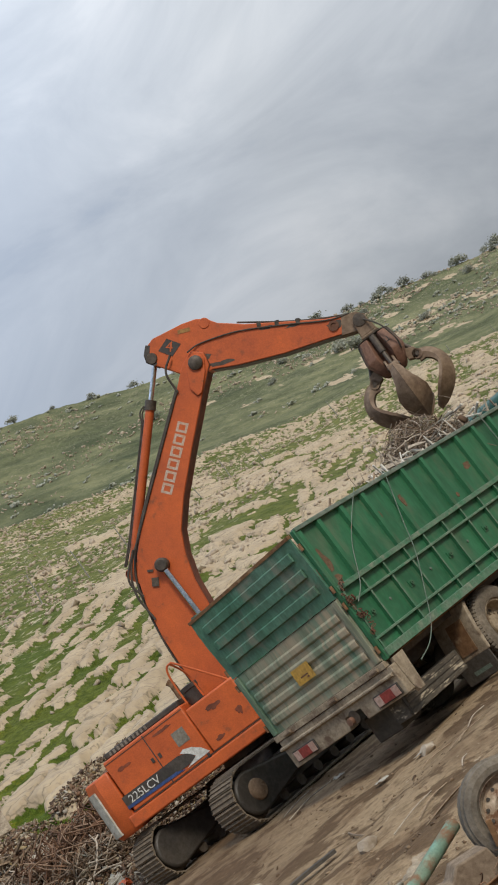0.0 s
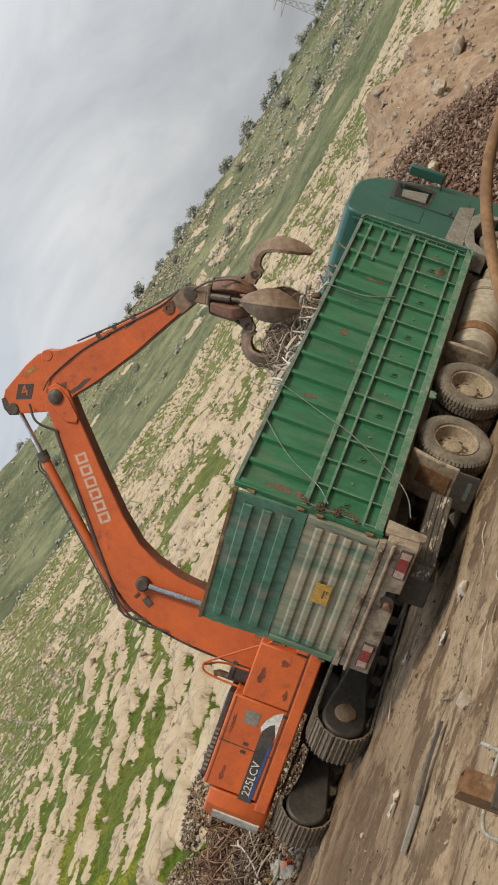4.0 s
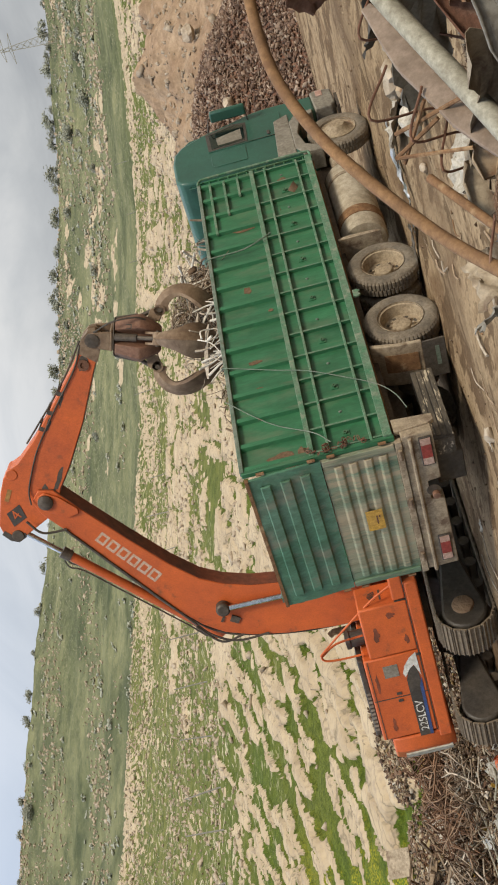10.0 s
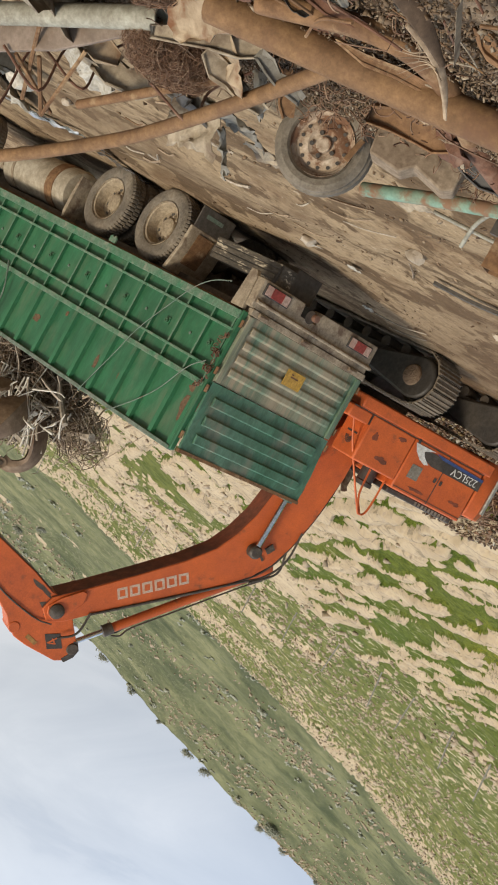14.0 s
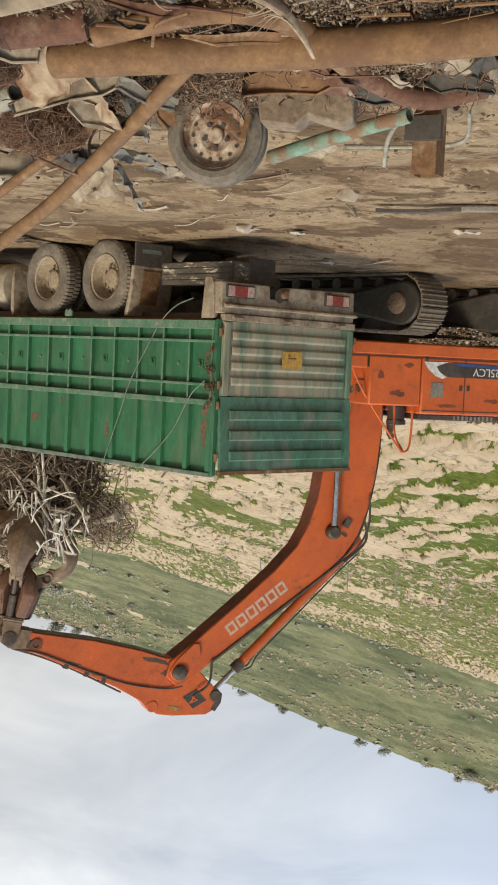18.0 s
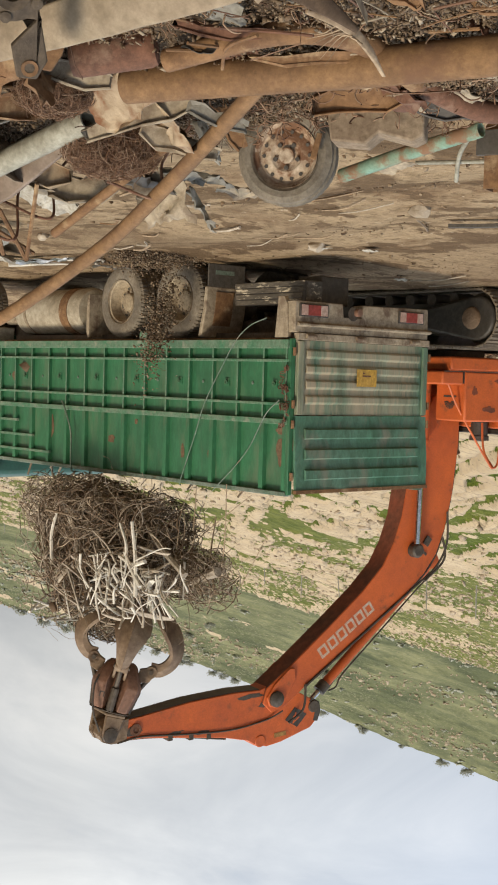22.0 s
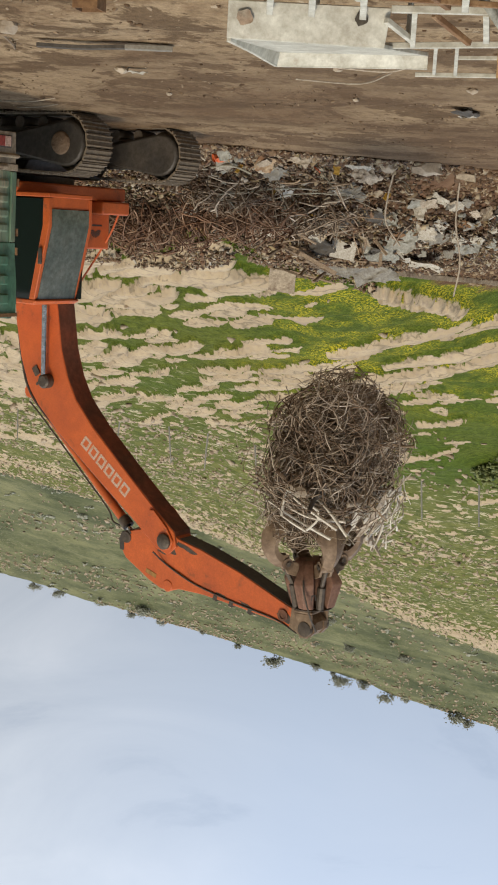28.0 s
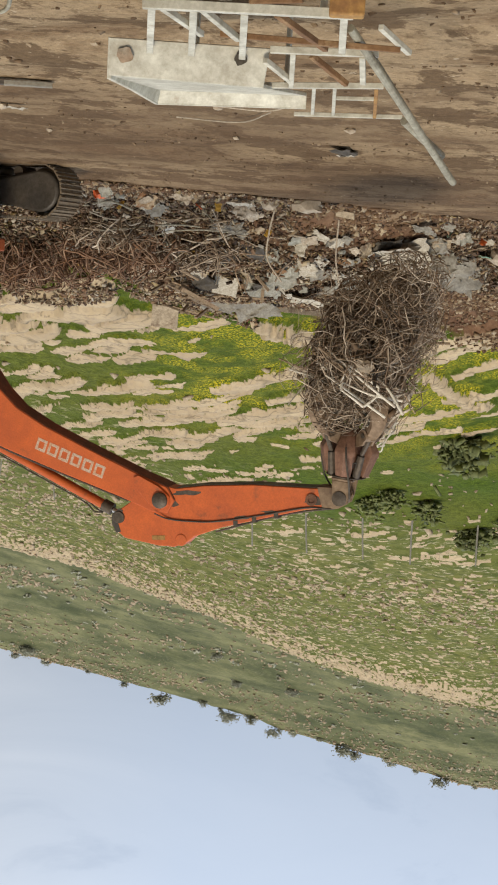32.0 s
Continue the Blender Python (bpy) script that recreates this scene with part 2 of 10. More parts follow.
GALV = material("galvanised_tube", (0.37, 0.35, 0.275), (0.27, 0.25, 0.19), 0.65, metal=0.1, scale=4, fine=40, stain=(0.22, 0.15, 0.1), stain_at=(0.62, 0.75))
YELLOW = material("yellow_sheet", (0.60, 0.36, 0.06), (0.5, 0.3, 0.07), 0.6, scale=4, fine=40)
YELLOW_OLD = material("yellow_old_rim", (0.42, 0.235, 0.07), (0.31, 0.155, 0.055), 0.75, scale=5, fine=50, stain=(0.22, 0.11, 0.05), stain_at=(0.52, 0.7))
REDLENS = material("red_lens", (0.33, 0.06, 0.05), (0.25, 0.05, 0.045), 0.3, scale=5, fine=40)
PALELENS = material("pale_lens", (0.5, 0.36, 0.30), (0.42, 0.25, 0.2), 0.35, scale=5, fine=40)
WOOD = material("weathered_wood", (0.36, 0.27, 0.18), (0.24, 0.17, 0.11), 0.85, scale=5, fine=50, bump=0.25, stretch=(1, 1, 1), vary=0.25)
SPLINT = material("white_torn_strip", (0.74, 0.70, 0.61), (0.60, 0.55, 0.46), 0.75, scale=7, fine=40, bump=0.2, dirty=0.5)
BOARD_DARK = material("dark_torn_wood", (0.115, 0.073, 0.043), (0.075, 0.048, 0.03), 0.85, scale=6, fine=50, bump=0.3, stain=(0.24, 0.165, 0.10), stain_at=(0.56, 0.66), stain_scale=6)
BOARD_WORN = material("board_with_worn_paint", (0.075, 0.065, 0.05), (0.14, 0.115, 0.085), 0.8, scale=5, fine=40, bump=0.3, stain=(0.46, 0.39, 0.28), stain_at=(0.55, 0.61), stain_scale=7, stretch=(0.5, 1, 1.5))
PALEWOOD = material("pale_branch", (0.50, 0.43, 0.34), (0.36, 0.30, 0.23), 0.8, scale=7, fine=50, bump=0.2, vary=0.2)
BEAM = material("cream_beam_paint", (0.315, 0.25, 0.17), (0.27, 0.20, 0.13), 0.7, scale=1.6, fine=30, bump=0.12, stain=(0.30, 0.19, 0.10), stain_at=(0.60, 0.74), stain_scale=4)
PANEL = material("dull_body_panel", (0.27, 0.205, 0.155), (0.22, 0.16, 0.115), 0.5, scale=2, fine=30, bump=0.08, stain=(0.17, 0.11, 0.07), stain_at=(0.6, 0.75), stain_scale=4)
CREAM = material("cream_bent_sheet", (0.41, 0.31, 0.20), (0.33, 0.23, 0.14), 0.7, scale=2.5, fine=40, bump=0.2, stain=RUST, stain_at=(0.51, 0.64), stain_scale=5)
TEAL = material("teal_pipe_paint", (0.16, 0.33, 0.25), (0.25, 0.26, 0.17), 0.6, scale=2.5, fine=40, stain=(0.20, 0.11, 0.06), stain_at=(0.5, 0.6), stain_scale=4)
PLASTIC = material("pale_grey_plastic", (0.34, 0.335, 0.285), (0.23, 0.225, 0.19), 0.5, scale=4, fine=30, bump=0.2, stain=(0.25, 0.20, 0.14), stain_at=(0.55, 0.7))
GREYCLOTH = material("grey_plastic_sheet", (0.27, 0.25, 0.205), (0.19, 0.17, 0.135), 0.6, scale=4, fine=30, bump=0.2)
WHITECLOTH = material("white_sack", (0.52, 0.48, 0.40), (0.38, 0.345, 0.28), 0.75, scale=6, fine=30, bump=0.3)
FOIL = material("crumpled_foil", (0.62, 0.62, 0.62), (0.5, 0.5, 0.5), 0.3, metal=0.9, scale=6, fine=20, bump=0.5)
DARKRAG = material("dark_rag", (0.055, 0.05, 0.045), (0.10, 0.085, 0.065), 0.9, scale=5, fine=30, bump=0.4)
STONE = material("limestone_boulder", (0.46, 0.38, 0.285), (0.36, 0.29, 0.21), 0.9, scale=1.2, fine=18, bump=0.4, bump_dist=0.04, vary=0.15)
BARK = material("bark", (0.10, 0.08, 0.06), (0.07, 0.055, 0.04), 0.9, scale=4, fine=30)
# grey-green leaves paled well past foliage: distance haze is put into this colour
LEAF_HAZED = material("haze_paled_grey_green_leaves", (0.40, 0.41, 0.34), (0.33, 0.345, 0.28), 0.9, scale=2, fine=12, vary=0.15)
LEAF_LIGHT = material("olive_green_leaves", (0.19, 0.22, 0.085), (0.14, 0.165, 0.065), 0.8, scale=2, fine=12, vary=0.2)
POST = material("pale_post", (0.30, 0.29, 0.26), (0.24, 0.23, 0.2), 0.8, scale=4, fine=30)
WIRES = islands("wire_tones", [(0.22, 0.155, 0.102), (0.29, 0.22, 0.15), (0.36, 0.285, 0.205), (0.145, 0.10, 0.066), (0.48, 0.40, 0.31), (0.23, 0.155, 0.10), (0.32, 0.245, 0.175)], 0.75, 0)
WIRES_RED = islands("rusty_wire_tones", [(0.20, 0.105, 0.058), (0.25, 0.14, 0.082), (0.14, 0.075, 0.045), (0.32, 0.21, 0.135), (0.20, 0.115, 0.07)], 0.8, 0)
LITTER = islands("mixed_litter", [(0.38, 0.30, 0.19), (0.30, 0.22, 0.13), (0.40, 0.33, 0.22), (0.42, 0.37, 0.29), (0.25, 0.16, 0.095), (0.17, 0.105, 0.065), (0.20, 0.125, 0.075), (0.18, 0.12, 0.08), (0.10, 0.062, 0.04), (0.33, 0.26, 0.18), (0.14, 0.08, 0.048), (0.065, 0.043, 0.03), (0.22, 0.155, 0.10),
                                  (0.13, 0.085, 0.055), (0.17, 0.092, 0.052), (0.27, 0.215, 0.155), (0.085, 0.055, 0.037), (0.15, 0.098, 0.06), (0.11, 0.068, 0.042), (0.17, 0.108, 0.066), (0.29, 0.21, 0.10)], 0.8, 0.3)
MUDBITS = islands("mud_clods", [(0.14, 0.088, 0.05), (0.20, 0.132, 0.078), (0.26, 0.18, 0.108), (0.10, 0.062, 0.036), (0.17, 0.11, 0.064), (0.30, 0.22, 0.14), (0.12, 0.075, 0.043), (0.22, 0.148, 0.088)], 0.95, 0.2)
BANKBITS = islands("bank_clods", [(0.11, 0.063, 0.035), (0.15, 0.09, 0.05), (0.08, 0.047, 0.027), (0.20, 0.128, 0.074), (0.125, 0.073, 0.042), (0.34, 0.265, 0.175), (0.17, 0.104, 0.06), (0.26, 0.185, 0.11)], 0.95, 0.3)
CHIPS = islands("brown_chips", [(0.175, 0.108, 0.072), (0.13, 0.08, 0.055), (0.215, 0.135, 0.09), (0.27, 0.185, 0.13), (0.10, 0.062, 0.044), (0.33, 0.25, 0.185), (0.15, 0.09, 0.06)], 0.9, 0.3)
JUNKBITS = islands("scrap_bits", [(0.19, 0.13, 0.078), (0.15, 0.10, 0.062), (0.22, 0.155, 0.095), (0.125, 0.082, 0.05), (0.17, 0.115, 0.07), (0.18, 0.118, 0.07), (0.34, 0.265, 0.18), (0.20, 0.14, 0.085), (0.145, 0.092, 0.055)], 0.85, 0.3)

glass = bpy.data.materials.new("dark_glass")
glass.use_nodes = True
_b = glass.node_tree.nodes["Principled BSDF"]
_b.inputs["Base Color"].default_value = (0.010, 0.015, 0.013, 1)
_b.inputs["Roughness"].default_value = 0.08
_b.inputs["Specular IOR Level"].default_value = 0.6
GLASS = glass
DUG_EARTH = material("dug_ochre_earth", (0.37, 0.262, 0.165), (0.25, 0.160, 0.098), 0.95, scale=0.5, fine=6, bump=0.6, bump_dist=0.12, vary=0.15)
GOLD_RUST = material("golden_rust", (0.40, 0.245, 0.098), (0.30, 0.17, 0.066), 0.8, scale=5, fine=50, bump=0.25, stain=(0.16, 0.085, 0.045), stain_at=(0.5, 0.64), stain_scale=7)


# ---------------------------------------------------------------- mesh tools
class Mesh:
    """Vertices and faces gathered shape by shape, to become one mesh."""

    def __init__(self):
        self.v, self.f = [], []

    def add(self, verts, faces):
        o = len(self.v)
        self.v += [tuple(p) for p in verts]
        self.f += [tuple(i + o for i in q) for q in faces]
        return self

    def box(self, x0, x1, y0, y1, z0, z1):
        v = [(x, y, z) for x in (x0, x1) for y in (y0, y1) for z in (z0, z1)]
        return self.add(v, [(0, 1, 3, 2), (4, 6, 7, 5), (0, 4, 5, 1), (2, 3, 7, 6), (0, 2, 6, 4), (1, 5, 7, 3)])

    def prism(self, poly, y0, y1, taper=0.0):
        """An outline in x and z, swept from y0 to y1."""
        n = len(poly)
        v = [(x, y0, z) for x, z in poly] + [(x, y1, z) for x, z in poly]
        f = [tuple(range(n)), tuple(range(2 * n - 1, n - 1, -1))]
        f += [(i, i + n, (i + 1) % n + n, (i + 1) % n) for i in range(n)]
        return self.add(v, f)

    def strip(self, rings, closed=True, caps=True):
        """Rings of equal length joined to a skin."""
        n = len(rings[0])
        v = [p for r in rings for p in r]
        f = []
        for k in range(len(rings) - 1):
            for i in range(n if closed else n - 1):
                a, b = k * n + i, k * n + (i + 1) % n
                f.append((a, b, b + n, a + n))
        if caps:
            f += [tuple(range(n - 1, -1, -1)), tuple(range((len(rings) - 1) * n, len(rings) * n))]
        return self.add(v, f)

    def tube(self, path, r, seg=8, caps=True):
        """A round bar along a path; r is one radius or one for each point."""
        pts = [Vector(p) for p in path]
        rad = list(r) if hasattr(r, "__len__") else [r] * len(pts)
        rings, side = [], None
        for i, p in enumerate(pts):
            d = (pts[min(i + 1, len(pts) - 1)] - pts[max(i - 1, 0)])
            d = d.normalized() if d.length > 1e-9 else Vector((0, 0, 1))
            if side is None:
                side = d.orthogonal().normalized()
            side = side - d * side.dot(d)
            side = side.normalized() if side.length > 1e-6 else d.orthogonal().normalized()
            up = d.cross(side)
            rings.append([p + (side * math.cos(2 * math.pi * k / seg) + up * math.sin(2 * math.pi * k / seg)) * rad[i] for k in range(seg)])
        return self.strip(rings, True, caps)

    def lathe(self, profile, seg=32, axis="y", centre=(0, 0, 0)):
        """A profile of (radius, along) turned about an axis."""
        rings = []
        for r, a in profile:
            ring = []
            for k in range(seg):
                c, s = r * math.cos(2 * math.pi * k / seg), r * math.sin(2 * math.pi * k / seg)
                p = {"y": (c, a, s), "x": (a, c, s), "z": (c, s, a)}[axis]
                ring.append((p[0] + centre[0], p[1] + centre[1], p[2] + centre[2]))
            rings.append(ring)
        return self.strip(rings, True, False)

    def move(self, m):
        self.v = [tuple(m @ Vector(p)) for p in self.v]
        return self

    def data(self, name, smooth=35):
        me = bpy.data.meshes.new(name)
        me.from_pydata(self.v, [], self.f)
        me.validate()
        bm = bmesh.new()
        bm.from_mesh(me)
        bmesh.ops.recalc_face_normals(bm, faces=bm.faces)
        bm.to_mesh(me)
        bm.free()
        if smooth:
            me.polygons.foreach_set("use_smooth", [True] * len(me.polygons))
            me.set_sharp_from_angle(angle=radians(smooth))
        return me


def part(name, mesh, mat, parent=None, label="", bevel=0.0, at=None, smooth=35):
    """Links a Mesh as one object; at: its pose in its parent's space."""
    me = mesh if isinstance(mesh, bpy.types.Mesh) else mesh.data(name, smooth)
    if mat and not me.materials:
        me.materials.append(mat)
    ob = new(name, me)
    if parent:
        ob.parent = parent
    if at is not None:
        ob.matrix_basis = at
    if label:
        tagged(ob, label)
    if bevel:
        mod = ob.modifiers.new("edge", "BEVEL")
        mod.width, mod.segments, mod.limit_method, mod.angle_limit = bevel, 2, "ANGLE", radians(40)
    return ob


def thing(name, label, category, group="", kind="", at=None):
    ob = new(name)
    ob.empty_display_size = 0.2
    if at is not None:
        ob.matrix_basis = at
    return tagged(ob, label, category, group, kind)


def bulk(name, verts, faces, mat, smooth=0):
    """One large mesh from arrays: verts n x 3, faces m x k."""
    verts, faces = np.asarray(verts, np.float32), np.asarray(faces, np.int32)
    me = bpy.data.meshes.new(name)
    me.vertices.add(len(verts))
    me.vertices.foreach_set("co", verts.ravel())
    k = faces.shape[1]
    me.loops.add(faces.size)
    me.loops.foreach_set("vertex_index", faces.ravel())
    me.polygons.add(len(faces))
    me.polygons.foreach_set("loop_start", np.arange(0, faces.size, k, dtype=np.int32))
    me.update(calc_edges=True)
    me.validate()
    if smooth:
        me.polygons.foreach_set("use_smooth", np.ones(len(faces), bool))
    me.materials.append(mat)
    return me


def curved(points, n=12):
    """A smooth run of n points a span through the given points."""
    p = [Vector(q) for q in points]
    p = [p[0] * 2 - p[1]] + p + [p[-1] * 2 - p[-2]]
    res = []
    for i in range(1, len(p) - 2):
        for k in range(n):
            t = k / n
            a, b, c, d = p[i - 1], p[i], p[i + 1], p[i + 2]
            res.append(0.5 * ((2 * b) + (c - a) * t + (2 * a - 5 * b + 4 * c - d) * t * t + (3 * b - a - 3 * c + d) * t ** 3))
    res.append(p[-2])
    return res


def wires(n, rng, centre, size, length, r, seg=9, turn=0.7, shell=0.0):
    """Arrays of n bent thin bars in an ellipsoid: verts and quads."""
    V, F = [], []
    ca, sa = np.cos(np.arange(3) * 2.0944), np.sin(np.arange(3) * 2.0944)
    for i in range(n):
        p = rng.normal(size=3)
        p /= np.linalg.norm(p)
        p = p * (shell + (1 - shell) * rng.random()) ** 0.5
        d = rng.normal(size=3)
        d /= np.linalg.norm(d)
        bend = rng.normal(size=3) * turn
        L = length * (0.35 + rng.random())
        pts = []
        q = np.zeros(3)
        for k in range(seg):
            pts.append(q.copy())
            d = d + np.cross(bend, d) / seg + rng.normal(size=3) * 0.16
            d /= np.linalg.norm(d)
            q = q + d * L / seg
        pts = np.array(pts)
        pts -= pts.mean(0)
        pts = pts + p * size
        dist = np.linalg.norm(pts / size, axis=1)
        over = np.maximum(dist - 1.0, 0)
        pts = pts * (1 - 0.72 * (over / np.maximum(dist, 1e-6)))[:, None] + centre
        tang = np.gradient(pts, axis=0)
        tang /= np.linalg.norm(tang, axis=1)[:, None] + 1e-9
        a = np.cross(tang, rng.normal(size=3))
        a /= np.linalg.norm(a, axis=1)[:, None] + 1e-9
        b = np.cross(tang, a)
        rr = r * (0.6 + 0.9 * rng.random())
        ring = pts[:, None, :] + rr * (ca[None, :, None] * a[:, None, :] + sa[None, :, None] * b[:, None, :])
        o = len(V) * seg * 3
        V.append(ring.reshape(-1, 3))
        k = np.arange(seg - 1)[:, None] * 3
        j = np.arange(3)[None, :]
        F.append(np.stack([k + j, k + (j + 1) % 3, k + 3 + (j + 1) % 3, k + 3 + j], -1).reshape(-1, 4) + o)
    return np.concatenate(V), np.concatenate(F)


def shards(n, rng, places, size, flat=0.25):
    """Arrays of n crooked little blocks at the given places: verts and quads."""
    base = np.array([(x, y, z) for x in (-1, 1) for y in (-1, 1) for z in (-1, 1)], float)
    quad = np.array([(0, 1, 3, 2), (4, 6, 7, 5), (0, 4, 5, 1), (2, 3, 7, 6), (0, 2, 6, 4), (1, 5, 7, 3)])
    s = size * np.exp(np.clip(rng.normal(size=(n, 1)), -1.6, 1.5) * 0.5) * np.stack([0.6 + rng.random(n), 0.3 + 0.7 * rng.random(n), flat * (0.3 + rng.random(n))], 1)
    v = base[None] * s[:, None, :] * (0.7 + 0.6 * rng.random((n, 8, 3)))
    q = rng.normal(size=(n, 4)) * np.array([1, 0.35, 0.35, 1])
    q /= np.linalg.norm(q, axis=1)[:, None]
    w, x, y, z = q.T
    R = np.stack([1 - 2 * (y * y + z * z), 2 * (x * y - w * z), 2 * (x * z + w * y), 2 * (x * y + w * z), 1 - 2 * (x * x + z * z), 2 * (y * z - w * x),
                  2 * (x * z - w * y), 2 * (y * z + w * x), 1 - 2 * (x * x + y * y)], -1).reshape(n, 3, 3)
    v = np.einsum("nij,nkj->nki", R, v) + np.asarray(places)[:, None, :]
    return v.reshape(-1, 3), (quad[None] + 8 * np.arange(n)[:, None, None]).reshape(-1, 4)


# ---------------------------------------------------------------- the ground, from the road up to the ridge
def vnoise(x, y, seed=0):
    """Smooth value noise on arrays, -1 to 1."""
    xi, yi = np.floor(x).astype(np.int64), np.floor(y).astype(np.int64)
    fx, fy = x - xi, y - yi
    fx, fy = fx * fx * (3 - 2 * fx), fy * fy * (3 - 2 * fy)

    def h(a, b):
        n = (a * 374761393 + b * 668265263 + seed * 974634777) & 0x7FFFFFFF
        n = ((n ^ (n >> 13)) * 1274126177) & 0x7FFFFFFF
        return ((n ^ (n >> 16)) & 0xFFFF) / 32767.5 - 1
    return (h(xi, yi) * (1 - fx) + h(xi + 1, yi) * fx) * (1 - fy) + (h(xi, yi + 1) * (1 - fx) + h(xi + 1, yi + 1) * fx) * fy


def fbm(x, y, seed=0, n=4):
    return sum(vnoise(x * 2 ** k, y * 2 ** k, seed + k) * 0.5 ** k for k in range(n)) / 1.6


def cells(x, y, seed):
    """Irregular cells: the distance to the nearest joint and a random value for each cell."""
    xi, yi = np.floor(x).astype(np.int64), np.floor(y).astype(np.int64)
    f1, f2, who = np.full(x.shape, 9.0), np.full(x.shape, 9.0), np.zeros(x.shape)

    def h(a, b, k):
        n = (a * 374761393 + b * 668265263 + (seed + k) * 974634777) & 0x7FFFFFFF
        n = ((n ^ (n >> 13)) * 1274126177) & 0x7FFFFFFF
        return ((n ^ (n >> 16)) & 0xFFFF) / 65535.0
    for i in (-1, 0, 1):
        for j in (-1, 0, 1):
            a, b = xi + i, yi + j
            d = np.hypot(a + 0.15 + 0.7 * h(a, b, 1) - x, b + 0.15 + 0.7 * h(a, b, 2) - y)
            first = d < f1
            f2 = np.where(first, f1, np.minimum(f2, d))
            who = np.where(first, h(a, b, 3), who)
            f1 = np.where(first, d, f1)
    return f2 - f1, who


# bearing from the viewpoint (degrees from +x towards +y): where the bank starts, the first crest's and the ridge's rise
BEAR = [-180, -60, 0, 12, 21, 30, 38, 45, 52, 57, 62, 68, 75, 85, 100, 140, 180]
BANK = [90, 90, 80, 60, 50, 42, 35, 29, 24.8, 23.5, 23.6, 25.5, 29, 34, 42, 70, 90]
CREST = [1.0, 1.0, 3.2, 4.6, 5.6, 7.2, 9.2, 11.0, 12.9, 14.3, 16.2, 18.0, 19.2, 19.0, 15, 5, 1.0]
RIDGE = [1.5, 1.5, 4.5, 6.2, 8.2, 10.5, 12.8, 15.1, 17.2, 18.4, 19.6, 20.8, 22.1, 22.5, 19, 7, 1.5]


def lay(x, y):
    """The ground's height and how bare the rock is, on arrays."""
    dx, dy = x - EYE[0], y - EYE[1]
    r, az = np.hypot(dx, dy), np.degrees(np.arctan2(dy, dx))
    rb = np.interp(az, BEAR, BANK) + 0.8 * vnoise(x * 0.25, y * 0.25, 3)
    rf, rc = rb + 7.0, rb + 120.0
    rr = rb + 330.0
    road = 0.032 * np.clip(y - 1, 0, 9) + 0.035 * fbm(x * 0.25, y * 0.9, 5) + 0.02 * fbm(x * 0.8, y * 3.0, 6)
    road = road + 0.045 * np.sin(y * 3.1 + 0.8 * vnoise(x * 0.3, y * 0.1, 9)) * np.exp(-((y + 2.2) / 2.2) ** 2)
    zf = 2.3
    zc, zr = np.tan(np.radians(np.interp(az, BEAR, CREST))) * rc, np.tan(np.radians(np.interp(az, BEAR, RIDGE))) * rr
    u = np.clip((r - rb) / (rf - rb), 0, 1)
    bank = road + (zf - road) * u * u * (3 - 2 * u)
    v = np.clip((r - rf) / (rc - rf), 0, 1)
    slope = zf + (zc - zf) * (0.86 * v + 0.14 * v * v)
    w = np.clip((r - rc) / (rr - rc), 0, 1)
    far = zc + (zr - zc) * (0.12 * w + 0.88 * w ** 1.5)
    z = np.where(r < rb, road, np.where(r < rf, bank, np.where(r < rc, slope, far)))
    z = np.where(r > rr, zr - (r - rr) * 0.30, z)
    hill = np.clip((r - rf + 5.5) / 4, 0, 1)
    # beds of limestone that strike along x, broken into slabs with grass in the joints
    near = np.exp(-np.clip(r - rf, 0, None) / 30.0)
    warp = 0.9 * fbm(x * 0.09, y * 0.09, 21)
    wob = 0.35 * fbm(x * 0.7, y * 0.7, 25, 3)
    # the strike swings from 32 towards 12 degrees past a bearing of 54
    turn, px, py = np.radians(np.interp(az, [54, 70], [32.0, 12.0])), x - 9.5, y - 23.2
    xs = 20.35 + np.cos(turn) * px + np.sin(turn) * py
    ys = 14.64 - np.sin(turn) * px + np.cos(turn) * py
    e1, id1 = cells(xs * 0.17 + 0.35 * warp + 0.7 * wob, ys * 1.30 + 0.8 * warp + 0.9 * wob, 31)
    e2, id2 = cells(xs * 0.50 + wob, ys * 2.0 + 1.2 * warp - wob, 41)
    e3, id3 = cells(x * 1.5 + wob, y * 2.2 + wob, 51)
    band = vnoise(xs * 0.045 + 3.1, ys * 0.20 + warp, 61)
    side = np.interp(az, [10, 30, 50, 57, 62, 66, 70, 80], [0.62, 0.72, 0.66, 0.50, 0.36, 0.22, 0.08, 0.03])
    d1 = np.clip((side + 0.50 * band) * np.clip(1.25 - np.clip(r - rf, 0, None) / np.interp(az, [40, 52], [58.0, 34.0]), 0, 1) + 0.45 * np.clip(1.2 - np.abs(r - rf) / 4, 0, 1) * np.clip((61.5 - az) / 2, 0, 1), 0, 0.94)
    d2 = np.clip(0.24 + 0.45 * vnoise(xs * 0.06, ys * 0.16, 63), 0, 0.8) * np.clip(1.2 - np.abs(r - rf - 26) / 34, 0.0, 1) * np.interp(az, [50, 58, 66, 72], [1.0, 0.75, 0.35, 0.2])
    # thicker broken slabs on the middle slope
    e5, id5 = cells(xs * 0.19 + 0.8 * wob, ys * 0.36 + 0.6 * warp + 0.7 * wob, 45)
